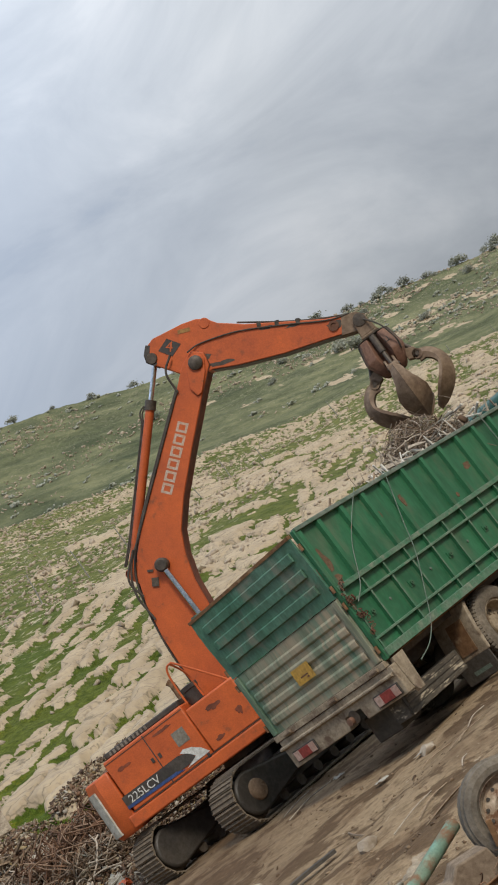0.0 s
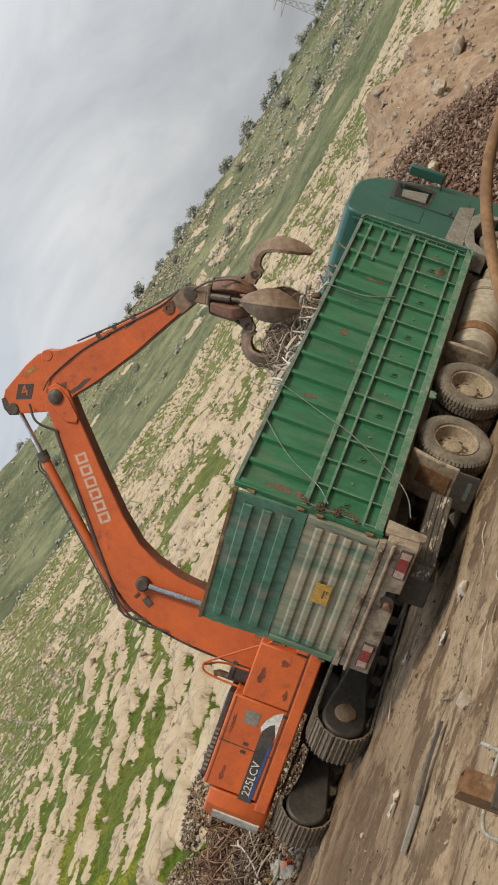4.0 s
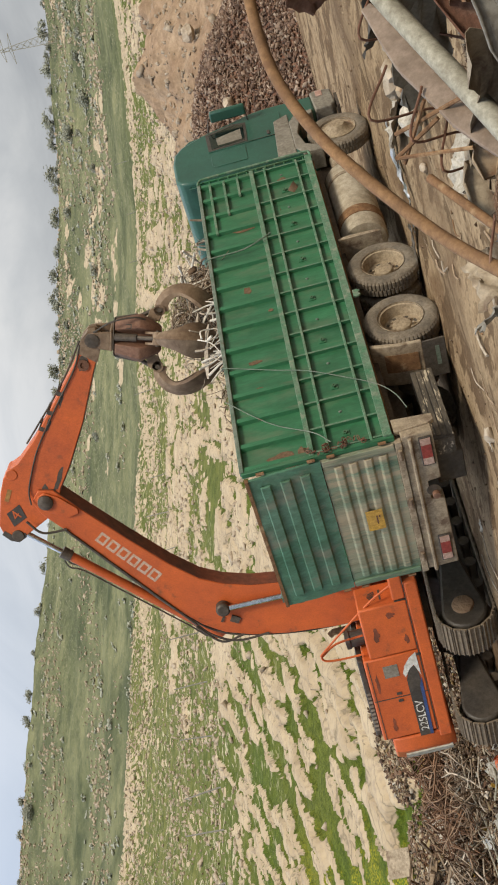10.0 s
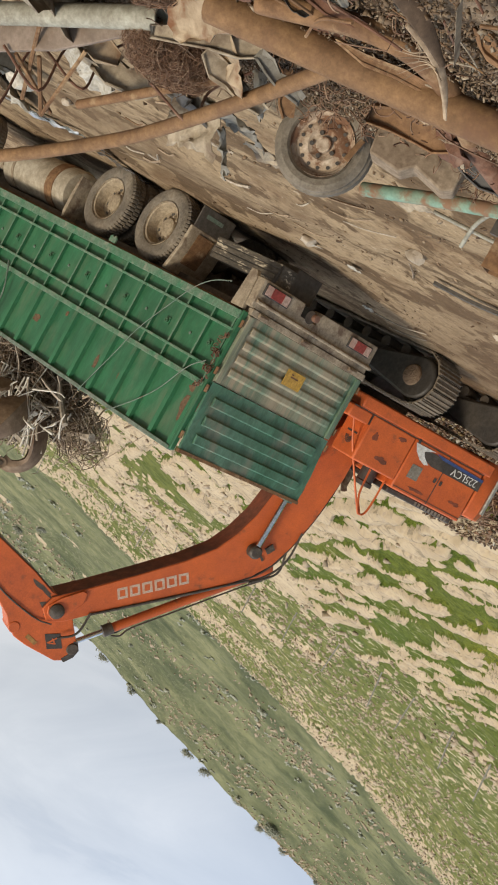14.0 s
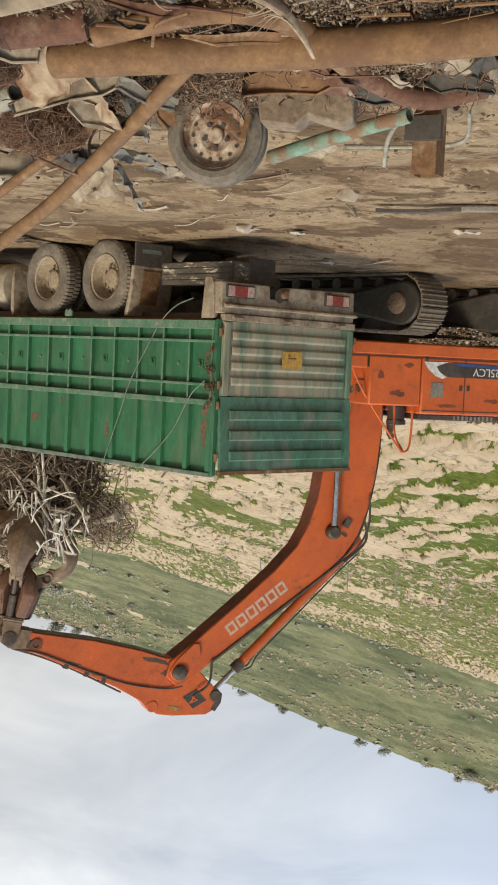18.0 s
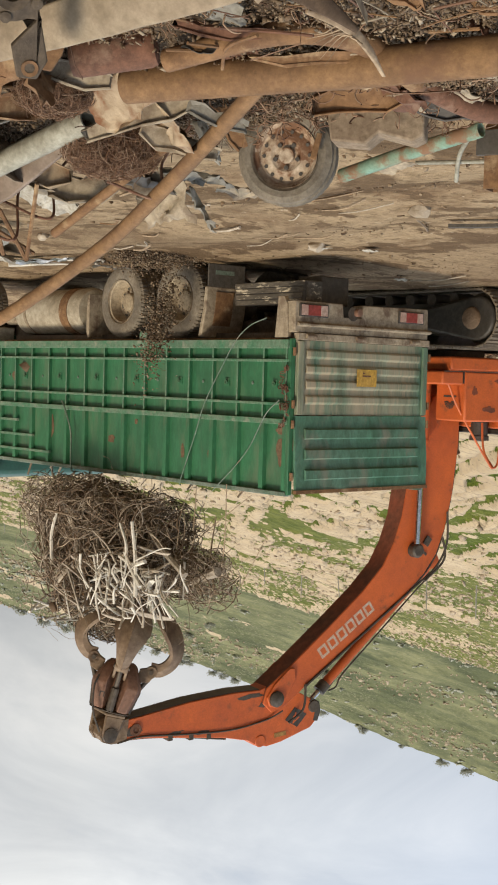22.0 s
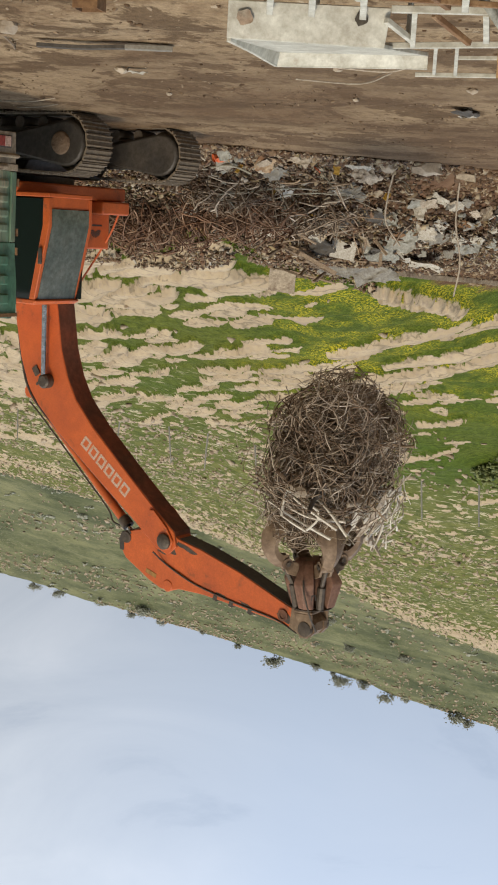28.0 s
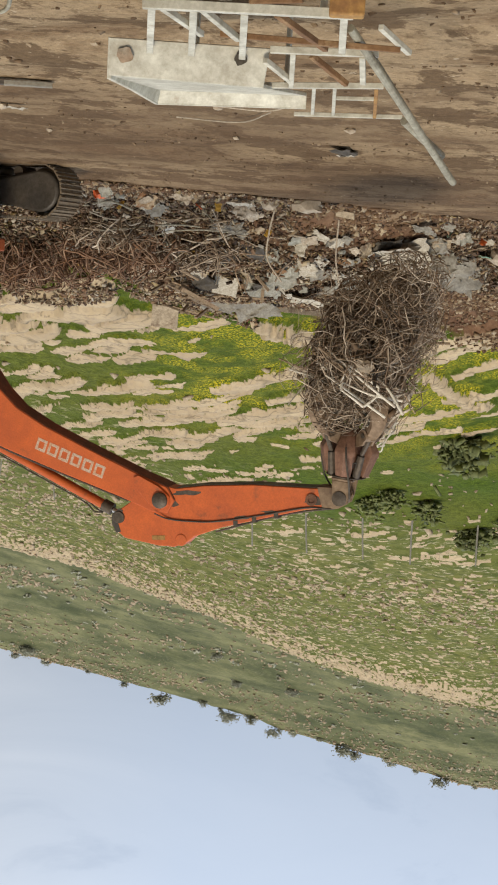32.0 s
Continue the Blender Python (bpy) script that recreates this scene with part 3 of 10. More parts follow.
    d5 = np.clip(0.56 + 0.7 * vnoise(xs * 0.05 + 7.7, ys * 0.12, 69), 0, 0.85) * np.clip((r - rf - 9) / 10, 0, 1) * np.clip((np.interp(az, [44, 52], [114.0, 78.0]) - r + rf) / 25, 0, 1) * np.interp(az, [46, 55], [1.0, 0.0])
    s5 = np.where(id5 < d5, np.clip((e5 - 0.16 - 0.12 * vnoise(x * 0.5, y * 0.5, 36)) / 0.07, 0, 1), 0)
    # scattered outcrops below the ridge
    e6, id6 = cells(xs * 0.075 + 0.7 * wob, ys * 0.15 + 0.5 * warp + 0.5 * wob, 47)
    d6 = np.clip(0.22 + 0.7 * vnoise(xs * 0.02 + 1.7, ys * 0.03, 73), 0, 0.6) * np.clip((r - rc - 50) / 40, 0, 1) * np.interp(az, [22, 27, 37, 43], [0.3, 0.8, 0.8, 0.0])
    s6 = np.where((id6 < d6) & (r < rr - 12), np.clip((e6 - 0.22 - 0.25 * np.clip(vnoise(x * 0.4, y * 0.4, 37), 0, 1)) / 0.1, 0, 1), 0)
    crestline = np.exp(-((r - rc + 8) / 10.0) ** 2)
    rows = np.clip(0.5 + 1.1 * vnoise(xs * 0.03, ys * 0.11 + 0.5 * warp, 66), 0.1, 1.3)
    d3 = 0.22 * np.interp(az, [56, 64], [1.0, 0.4]) * rows * np.clip((r - rf - 14) / 35, 0, 1) + 0.75 * crestline * (0.7 + 0.8 * vnoise(x * 0.12, y * 0.2, 65))
    d3 = np.where(r > rc + 10, 0.0, d3)
    gap = 0.07 + 0.13 * np.clip(vnoise(x * 0.4, y * 0.4, 35) + 0.4, 0, 2) + np.interp(az, [50, 57, 66], [0, 0.06, 0.12])
    s1 = np.where(id1 < d1, np.clip((e1 - gap) / 0.055, 0, 1), 0)
    s2 = np.where(id2 < d2, np.clip((e2 - 0.08) / 0.10, 0, 1), 0)
    s3 = np.where(id3 < d3, np.clip((e3 - 0.10) / 0.12, 0, 1), 0)
    # a broken ledge on the edge of the bank
    rl = np.interp(az, [61, 63.6, 67, 71.2, 75, 84], [30.6, 32.2, 35.0, 39.4, 43.5, 52.0]) + 0.7 * vnoise(x * 0.5, y * 0.5, 67)
    s4 = np.clip((0.62 - np.abs(r - rl)) / 0.25, 0, 1) * np.clip(5 * (vnoise(x * 0.55, y * 0.55, 68) - 0.02), 0, 1) * np.clip((az - 62.5) / 1.5, 0, 1) * np.clip((e3 - 0.06) / 0.08, 0, 1)
    grain = vnoise(x * 2.2, y * 3.5, 71)
    bare = np.maximum(np.maximum(s1, s2), np.maximum(s3, np.maximum(np.maximum(s4, s6), s5))) * hill
    lift = np.maximum(s1 * (0.14 + 0.26 * id1 + 0.14 * e1), np.maximum(s2 * (0.10 + 0.24 * id2), np.maximum(s3 * (0.16 + 0.34 * id3), np.maximum(0.38 * s4, s5 * (0.25 + 0.3 * id5)))))
    z = z + hill * (lift + 0.05 * bare * grain)
    z = z + hill * (0.9 * near + 3.0 * (1 - near)) * 0.35 * fbm(x * 0.035, y * 0.05, 75)
    z = z + hill * (1 - bare) * 0.14 * fbm(x * 0.9, y * 0.9, 81, 3)
    return z, bare


def height(x, y):
    z, _ = lay(np.array([float(x)]), np.array([float(y)]))
    return float(z[0])


def ground_material():
    m = bpy.data.materials.new("earth_grass_and_rock")
    m.use_nodes = True
    n, l = m.node_tree.nodes, m.node_tree.links
    b = n["Principled BSDF"]
    co = n.new("ShaderNodeTexCoord")

    def noi(s, d=6.0, r=0.6, stretch=None):
        k = n.new("ShaderNodeTexNoise")
        k.inputs["Scale"].default_value, k.inputs["Detail"].default_value, k.inputs["Roughness"].default_value = s, d, r
        if stretch:
            mp = n.new("ShaderNodeMapping")
            mp.inputs["Scale"].default_value = stretch
            l.new(co.outputs["Object"], mp.inputs[0])
            l.new(mp.outputs[0], k.inputs["Vector"])
        else:
            l.new(co.outputs["Object"], k.inputs["Vector"])
        return k.outputs["Fac"]

    def rng_(fac, lo, hi, a=0.0, c=1.0):
        k = n.new("ShaderNodeMapRange")
        for i, v in enumerate((lo, hi, a, c)):
            k.inputs[i + 1].default_value = v
        l.new(fac, k.inputs[0])
        return k.outputs[0]

    def mix(fac, a, c, blend="MIX"):
        k = n.new("ShaderNodeMix")
        k.data_type, k.blend_type = "RGBA", blend
        if isinstance(fac, float):
            k.inputs[0].default_value = fac
        else:
            l.new(fac, k.inputs[0])
        for sock, v in ((6, a), (7, c)):
            if isinstance(v, tuple):
                k.inputs[sock].default_value = (*v, 1)
            else:
                l.new(v, k.inputs[sock])
        return k.outputs[2]

    def att(name):
        k = n.new("ShaderNodeAttribute")
        k.attribute_name = name
        return k.outputs["Fac"]

    def math_(op, a, c):
        k = n.new("ShaderNodeMath")
        k.operation = op
        for sock, v in ((0, a), (1, c)):
            if isinstance(v, float):
                k.inputs[sock].default_value = v
            else:
                l.new(v, k.inputs[sock])
        return k.outputs[0]

    # mud road: tracks run along x
    streak = noi(0.85, 8.0, 0.68, (0.75, 1.15, 1.0))
    patch = noi(0.22, 5.0, 0.58, (0.7, 1.1, 1))
    grit = noi(18.0, 4.0, 0.7)
    mud = mix(rng_(streak, 0.50, 0.60), (0.325, 0.232, 0.138), (0.205, 0.132, 0.074))
    mud = mix(rng_(noi(1.0, 7.0, 0.66, (0.9, 0.8, 1.0)), 0.515, 0.54, 0.0, 0.85), mud, (0.118, 0.074, 0.041))
    mud = mix(rng_(noi(3.4, 6.0, 0.72), 0.50, 0.60), mud, mix(1.0, mud, (0.76, 0.74, 0.72), "MULTIPLY"))
    mud = mix(rng_(noi(6.5, 5.0, 0.74), 0.56, 0.60, 0.0, 0.6), mud, (0.12, 0.074, 0.041))
    mud = mix(rng_(noi(9.0, 4.0, 0.6), 0.66, 0.70, 0.0, 0.7), mud, (0.42, 0.34, 0.24))
    mud = mix(rng_(patch, 0.54, 0.64, 0.0, 0.6), mud, (0.150, 0.098, 0.058))
    mud = mix(att("soaked"), mud, mix(rng_(streak, 0.42, 0.6), (0.150, 0.092, 0.052), (0.085, 0.051, 0.029)))
    mud = mix(1.0, mud, mix(rng_(grit, 0.3, 0.7), (0.8, 0.8, 0.8), (1.15, 1.15, 1.15)), "MULTIPLY")
    # grass
    g1, g2 = noi(0.12, 4.0, 0.5), noi(3.5, 5.0, 0.7)
    grass = mix(rng_(g1, 0.38, 0.62), (0.084, 0.128, 0.015), (0.130, 0.150, 0.026))
    grass = mix(rng_(g2, 0.35, 0.66), grass, mix(1.0, grass, (0.42, 0.47, 0.40), "MULTIPLY"))
    grass = mix(rng_(noi(17.0, 4.0, 0.75), 0.40, 0.62), mix(1.0, grass, (1.25, 1.2, 1.2), "MULTIPLY"), mix(1.0, grass, (0.55, 0.6, 0.5), "MULTIPLY"))
    dry = mix(rng_(noi(0.9, 6.0, 0.74), 0.42, 0.60), (0.156, 0.157, 0.048), (0.070, 0.084, 0.022))
    grass = mix(att("dry"), grass, dry)
    scrub = mix(rng_(noi(0.11, 9.0, 0.76), 0.42, 0.58), (0.184, 0.182, 0.09), (0.100, 0.108, 0.053))
    scrub = mix(rng_(noi(0.035, 6.0, 0.66), 0.44, 0.60), scrub, mix(1.0, scrub, (0.54, 0.60, 0.56), "MULTIPLY"))
    scrub = mix(rng_(noi(0.30, 6.0, 0.72), 0.60, 0.66, 0.0, 0.8), scrub, (0.062, 0.072, 0.040))
    grass = mix(att("scrub"), grass, scrub)
    # small pale stones that lie too close to part, in strewn rows
    chip = math_("MULTIPLY", rng_(noi(1.9, 3.0, 0.62, (0.72, 1.25, 1.0)), 0.575, 0.625), rng_(noi(0.085, 4.0, 0.6, (0.6, 1.9, 1.0)), 0.38, 0.56, 0.25, 1.0))
    chip = math_("MULTIPLY", chip, att("chips"))
    flower = math_("MULTIPLY", rng_(noi(0.42, 5.0, 0.62), 0.47, 0.58), rng_(noi(14.0, 4.0, 0.7), 0.49, 0.57))
    flower = math_("MULTIPLY", flower, att("bloom"))
    grass = mix(flower, grass, (0.44, 0.37, 0.025))
    # rock
    crack = n.new("ShaderNodeTexVoronoi")
    crack.feature = "DISTANCE_TO_EDGE"
    crack.inputs["Scale"].default_value = 0.9
    mp = n.new("ShaderNodeMapping")
    mp.inputs["Scale"].default_value = (0.32, 1.7, 0.9)
    ns = n.new("ShaderNodeTexNoise")
    ns.inputs["Scale"].default_value, ns.inputs["Detail"].default_value = 1.2, 5
    l.new(co.outputs["Object"], ns.inputs["Vector"])
    va = n.new("ShaderNodeVectorMath")
    va.operation = "ADD"
    l.new(co.outputs["Object"], va.inputs[0])
    l.new(ns.outputs["Color"], va.inputs[1])
    l.new(va.outputs[0], mp.inputs[0])
    l.new(mp.outputs[0], crack.inputs["Vector"])
    r1, r2 = noi(0.5, 6.0, 0.6), noi(6.0, 5.0, 0.7)
    stone = mix(rng_(r1, 0.38, 0.62), (0.49, 0.388, 0.256), (0.40, 0.308, 0.196))
    stone = mix(rng_(r2, 0.48, 0.70), stone, (0.33, 0.26, 0.19))
    stone = mix(rng_(crack.outputs["Distance"], 0.0, 0.04, 0.7, 0.0), stone, (0.16, 0.13, 0.085))
    edge = math_("ADD", att("rock"), rng_(noi(2.2, 7.0, 0.68), 0.3, 0.7, -0.34, 0.34))
    grass = mix(chip, grass, (0.50, 0.43, 0.295))
    hillc = mix(rng_(edge, 0.42, 0.56), grass, stone)
    # bare bank and dump ground
    soil = mix(rng_(noi(1.6, 6.0, 0.65), 0.4, 0.62), (0.100, 0.052, 0.030), (0.20, 0.115, 0.068))
    col = mix(rng_(math_("ADD", att("hill"), rng_(noi(0.8, 5.0, 0.6), 0.3, 0.7, -0.25, 0.25)), 0.42, 0.6), soil, hillc)
    col = mix(att("road"), col, mud)
    l.new(col, b.inputs["Base Color"])
    b.inputs["Specular IOR Level"].default_value = 0.10
    wet = rng_(patch, 0.50, 0.66, 0.95, 0.85)
    rough = n.new("ShaderNodeMix")
    l.new(att("road"), rough.inputs[0])
    rough.inputs[2].default_value = 0.9
    l.new(wet, rough.inputs[3])
    l.new(rough.outputs[0], b.inputs["Roughness"])
    bp = n.new("ShaderNodeBump")
    bp.inputs["Strength"].default_value, bp.inputs["Distance"].default_value = 0.55, 0.06
    l.new(math_("ADD", math_("ADD", streak, grit), math_("MULTIPLY", r2, 1.5)), bp.inputs["Height"])
    l.new(bp.outputs[0], b.inputs["Normal"])
    return m


def make_ground():
    fine = np.arange(14.0, 86.0, 0.085)
    azs = np.radians(np.concatenate([np.arange(-180, 14, 3.0), fine, np.arange(86, 180, 3.0)]))
    rs = np.concatenate([[0.05, 1.0, 2.0, 3.0], np.geomspace(4.0, 20, 80)[:-1], np.geomspace(20, 150, 420)[:-1], np.geomspace(150, 520, 170), [700, 1200, 2500]])
    A, R = np.meshgrid(azs, rs)
    X, Y = EYE[0] + 0.3 + R * np.cos(A), EYE[1] + 0.3 + R * np.sin(A)
    Z, rock = lay(X.ravel(), Y.ravel())
    Zm = Z.reshape(R.shape)
    Zm[-3:] = np.minimum(Zm[-3:], -20)
    n, k = len(azs), len(rs)
    i, j = np.meshgrid(np.arange(k - 1), np.arange(n), indexing="ij")
    jn = (j + 1) % n
    faces = np.stack([i * n + j, (i + 1) * n + j, (i + 1) * n + jn, i * n + jn], -1).reshape(-1, 4)
    me = bulk("ground", np.stack([X, Y, Zm], -1).reshape(-1, 3), faces, ground_material(), smooth=1)
    x, y = X.ravel(), Y.ravel()
    az, r = np.degrees(A.ravel()), R.ravel()
    rb = np.interp(az, BEAR, BANK)
    rc = rb + 120
    values = {"rock": rock,
              "road": 1 - np.clip((r - rb + 0.6 + vnoise(x * 0.7, y * 0.7, 91)) / 1.5, 0, 1),
              "hill": np.clip((r - rb - np.interp(az, [54, 58.5, 60, 62, 66, 70], [1.6, 2.0, 5.0, 5.2, 5.4, 6.6])) / 3.2, 0, 1),
              "dry": np.clip((r - rb - 14) / 30, 0, 1) * np.clip(0.75 + 0.6 * fbm(x * 0.03, y * 0.03, 95), 0, 1) * np.clip((r - rb - np.interp(az, [56, 64], [0, 30])) / 25, 0, 1) * np.where(r > rc, 0.85, 1.0),
              "scrub": np.clip((r - rc) / 70, 0, 1) ** 0.7,
              "chips": np.clip((r - rb - np.interp(az, [30, 42, 50, 58, 64, 70], [62, 52, 20, 22, 28, 34])) / 14, 0, 1) * np.where(r > rc + 6, (0.35 + 0.3 * np.clip((r - rc - 110) / 60, 0, 1)) * np.interp(az, [38, 52], [1.0, 0.35]), 0.95),
              "soaked": np.clip((r - rb + 12.5 + 3.0 * vnoise(x * 0.3, y * 0.3, 93)) / 4.0, 0, 1) * np.clip((az - 47) / 6, 0, 1) * np.clip(0.65 + 0.6 * vnoise(x * 0.45, y * 0.6, 97), 0.1, 0.8),
              "bloom": np.clip(1.25 - np.abs(r - rb - 13) / 11, 0, 1) * np.clip((az - 57) / 5, 0, 1)}
    for name, v in values.items():
        a = me.attributes.new(name, "FLOAT", "POINT")
        a.data.foreach_set("value", v.astype(np.float32))
    return tagged(new("ground", me), "muddy track, grassy slope and pale limestone beds up to the ridge", "ground", kind="structure")


def mud_clods():
    """Kicked-up clods and pebbles on the track."""
    rng = np.random.default_rng(17)
    n = 6500
    az = rng.uniform(20, 84, n)
    rb = np.interp(az, BEAR, BANK)
    r = 6.5 + (rb - 7.0) * rng.random(n) ** 0.9
    x, y = EYE[0] + r * np.cos(np.radians(az)), EYE[1] + r * np.sin(np.radians(az))
    ok = (rng.random(n) < 0.35 + 0.7 * vnoise(x * 0.5, y * 1.1, 19)) & (r < rb)
    x, y = x[ok], y[ok]
    v, f = shards(len(x), rng, np.stack([x, y, lay(x, y)[0] + 0.003], 1), 0.0105, 0.55)
    tagged(new("mud_clods", bulk("mud_clods", v, f, MUDBITS)), "brown clods and pebbles trodden into the muddy track", "clods", kind="stuff")


make_ground()
mud_clods()


# ---------------------------------------------------------------- on the hill: stones, shrubs, trees, posts, pylon
def hillside_stones():
    rng = np.random.default_rng(11)
    n = 36000
    az = np.radians(rng.uniform(15, 84, n))
    r = 30 + 125 * rng.random(n) ** 0.8
    keep = r > np.interp(np.degrees(az), BEAR, BANK) + 7.5
    az, r = az[keep], r[keep]
    x, y = EYE[0] + r * np.cos(az), EYE[1] + r * np.sin(az)
    dens = 0.45 + 0.9 * vnoise(x * 0.07, y * 0.12, 101)
    dens = dens * np.interp(np.degrees(az), [15, 40, 50, 58, 64, 84], [0.45, 0.45, 1, 1, 0.75, 0.6]) * np.clip((r - 50) / 30, 0.04, 1)
    keep = rng.random(len(x)) < dens
    x, y = x[keep], y[keep]
    z, _ = lay(x, y)
    v, f = shards(len(x), rng, np.stack([x, y, z + 0.03], 1), 0.085, 0.6)
    # smaller scatter of stones under the ridge
    m = 15000
    az2 = np.radians(rng.uniform(15, 84, m))
    r2 = np.interp(np.degrees(az2), BEAR, BANK) + 328 - 120 * rng.random(m) ** 1.7
    x2, y2 = EYE[0] + r2 * np.cos(az2), EYE[1] + r2 * np.sin(az2)
    ok = vnoise(x2 * 0.025, y2 * 0.05, 103) + 0.6 * rng.random(m) > 0.2
    x2, y2 = x2[ok], y2[ok]
    v2, f2 = shards(len(x2), rng, np.stack([x2, y2, lay(x2, y2)[0] + 0.12], 1), 0.21, 0.5)
    v, f = np.concatenate([v, v2]), np.concatenate([f, np.asarray(f2) + len(v)])
    tagged(new("hillside_stones", bulk("hillside_stones", v, f, STONE)), "pale limestone boulders scattered over the grassy slope", "stones", kind="stuff")


def hillside_shrubs():
    rng = np.random.default_rng(12)
    n = 900
    az = np.radians(15 + 67 * rng.random(n) ** 2.0)
    rb = np.interp(np.degrees(az), BEAR, BANK)
    r = rb + 328 - np.interp(np.degrees(az), [15, 34, 42], [110, 90, 180]) * rng.random(n) ** 1.4
    x, y = EYE[0] + r * np.cos(az), EYE[1] + r * np.sin(az)
    keep = (vnoise(x * 0.02, y * 0.03, 111) + 0.5 * rng.random(n)) > 0.10
    x, y = x[keep], y[keep]
    z, _ = lay(x, y)
    pts, size = [], []
    for a, b, c in zip(x, y, z):
        k = 14
        s = 0.25 + 0.6 * rng.random() ** 2
        pts.append(np.stack([a + rng.normal(size=k) * s, b + rng.normal(size=k) * s, c + np.abs(rng.normal(size=k)) * s * 0.45], 1))
    pts = np.concatenate(pts)
    v, f = shards(len(pts), rng, pts, 0.19, 0.45)
    tagged(new("hillside_shrubs", bulk("hillside_shrubs", v, f, LEAF_HAZED)), "low grey-green shrubs on the far slope, paled for haze", "shrubs", kind="stuff")


def tree_form(seed, h, mat):
    """A small open tree: tapered trunk, limbs and a crown of many leaf clumps."""
    rng = np.random.default_rng(seed)
    t = thing("tree", "small spreading grey-green tree standing on the hill, paled for haze", "tree", "trees along the ridge")
    trunk = Mesh().tube(curved([(0, 0, -0.4), (0.08 * h * rng.normal() * 0.3, 0.02, 0.2 * h), (0.1 * rng.normal(), 0.1 * rng.normal(), 0.45 * h)], 5), [0.06 * h * (1 - 0.055 * k) * 0.6 for k in range(11)], 7)
    tips = []
    for k in range(7):
        a = 2 * math.pi * k / 7 + rng.random()
        L = h * (0.28 + 0.22 * rng.random())
        tip = (math.cos(a) * L, math.sin(a) * L, h * (0.34 + 0.42 * rng.random()))
        tips.append(tip)
        trunk.tube(curved([(0, 0, 0.36 * h), (tip[0] * 0.5, tip[1] * 0.5, tip[2] * 0.75), tip], 4), [0.016 * h * (1 - 0.09 * i) for i in range(9)], 5)
    tips.append((0, 0, 0.8 * h))
    part("trunk", trunk, BARK, t)
    pts = np.concatenate([np.array(p) + rng.normal(size=(70, 3)) * np.array([0.16, 0.16, 0.13]) * h for p in tips])
    v, f = shards(len(pts), rng, pts, 0.030 * h, 0.5)
    part("crown", bulk("crown", v, f, mat), None, t)
    return t


def trees():
    forms = [tree_form(s, h, LEAF_HAZED) for s, h in ((1, 3.6), (2, 3.0), (3, 2.4), (4, 4.2))]
    rng = random.Random(5)
    first = True
    spots = []
    a = 17.0
    while a < 83:
        a += rng.uniform(0.2, 1.1) if a < 42 else rng.uniform(0.3, 2.6)
        spots.append((a, 329 + rng.uniform(-4, 3)))
        if rng.random() < (0.5 if a < 42 else 0.25):
            spots.append((a + rng.uniform(-0.8, 0.8), 300 + rng.uniform(-50, 20)))
    for i, (az, dr) in enumerate(spots):
        r = np.interp(az, BEAR, BANK) + dr
        x, y = EYE[0] + r * math.cos(radians(az)), EYE[1] + r * math.sin(radians(az))
        s = rng.uniform(0.5, 1.05)
        m = pose(x, y, height(x, y) - 0.6, 0, 0, rng.uniform(0, 360)) @ Matrix.Diagonal((s, s, s, 1))
        if i < len(forms):
            forms[i].matrix_basis = m
        else:
            ob = copy_thing(forms[i % 4], Matrix())
            ob.matrix_basis = m


def bushes():
    rng = np.random.default_rng(21)
    for x, y, w in ((1.9, 36.3, 1.3), (7.8, 45.1, 0.8), (6.6, 47.3, 0.9), (5.7, 52.5, 1.1), (3.4, 51.0, 0.8), (9.0, 46.0, 0.8)):
        b = thing("bush", "dense dark green bush growing on the grassy slope", "bush", "bushes on the slope", at=pose(x, y, height(x, y)))
        n = 260
        pts = rng.normal(size=(n, 3)) * np.array([0.32, 0.32, 0.46]) * w + np.array([0, 0, 0.22 * w])
        pts[:, 2] = np.abs(pts[:, 2])
        pts[:, 0] += 0.4 * w * np.sign(pts[:, 1]) * (rng.random(n) > 0.5)
        v, f = shards(n, rng, pts, 0.085 * w, 0.4)
        part("foliage", bulk("foliage", v, f, LEAF_LIGHT), None, b)
        part("stem", Mesh().tube([(0, 0, -0.2), (0.05, 0, 0.3 * w), (0.1 * w, 0.1 * w, 0.6 * w)], [0.05, 0.035, 0.015], 6), BARK, b)


def fence_posts():
    me = Mesh().tube([(0, 0, -0.3), (0.01, 0.0, 1.0), (0.0, 0.015, 2.1)], [0.05, 0.045, 0.04], 6).data("fence_post")
    me.materials.append(POST)
    rng = random.Random(7)
    line = [(13.6, 49.1), (10.6, 49.4), (8.2, 50.1), (16.4, 48.6), (19.4, 46.6), (22.3, 46.9), (25.6, 47.4), (28.6, 48.0), (33.0, 49.3), (38.5, 51.2), (45.0, 54.0), (54.0, 58.0), (62.0, 62.5), (70, 66.0), (80, 70.4),
            (5.2, 51.5), (98, 74), (118, 78), (140, 84), (160, 88), (184, 92)]
    for x, y in line:
        ob = part("fence_post", me, None, at=pose(x, y, height(x, y), rng.uniform(-6, 6), rng.uniform(-6, 6), 0))
        tagged(ob, "thin pale leaning fence post on the slope", "fence post", "fence posts across the slope")


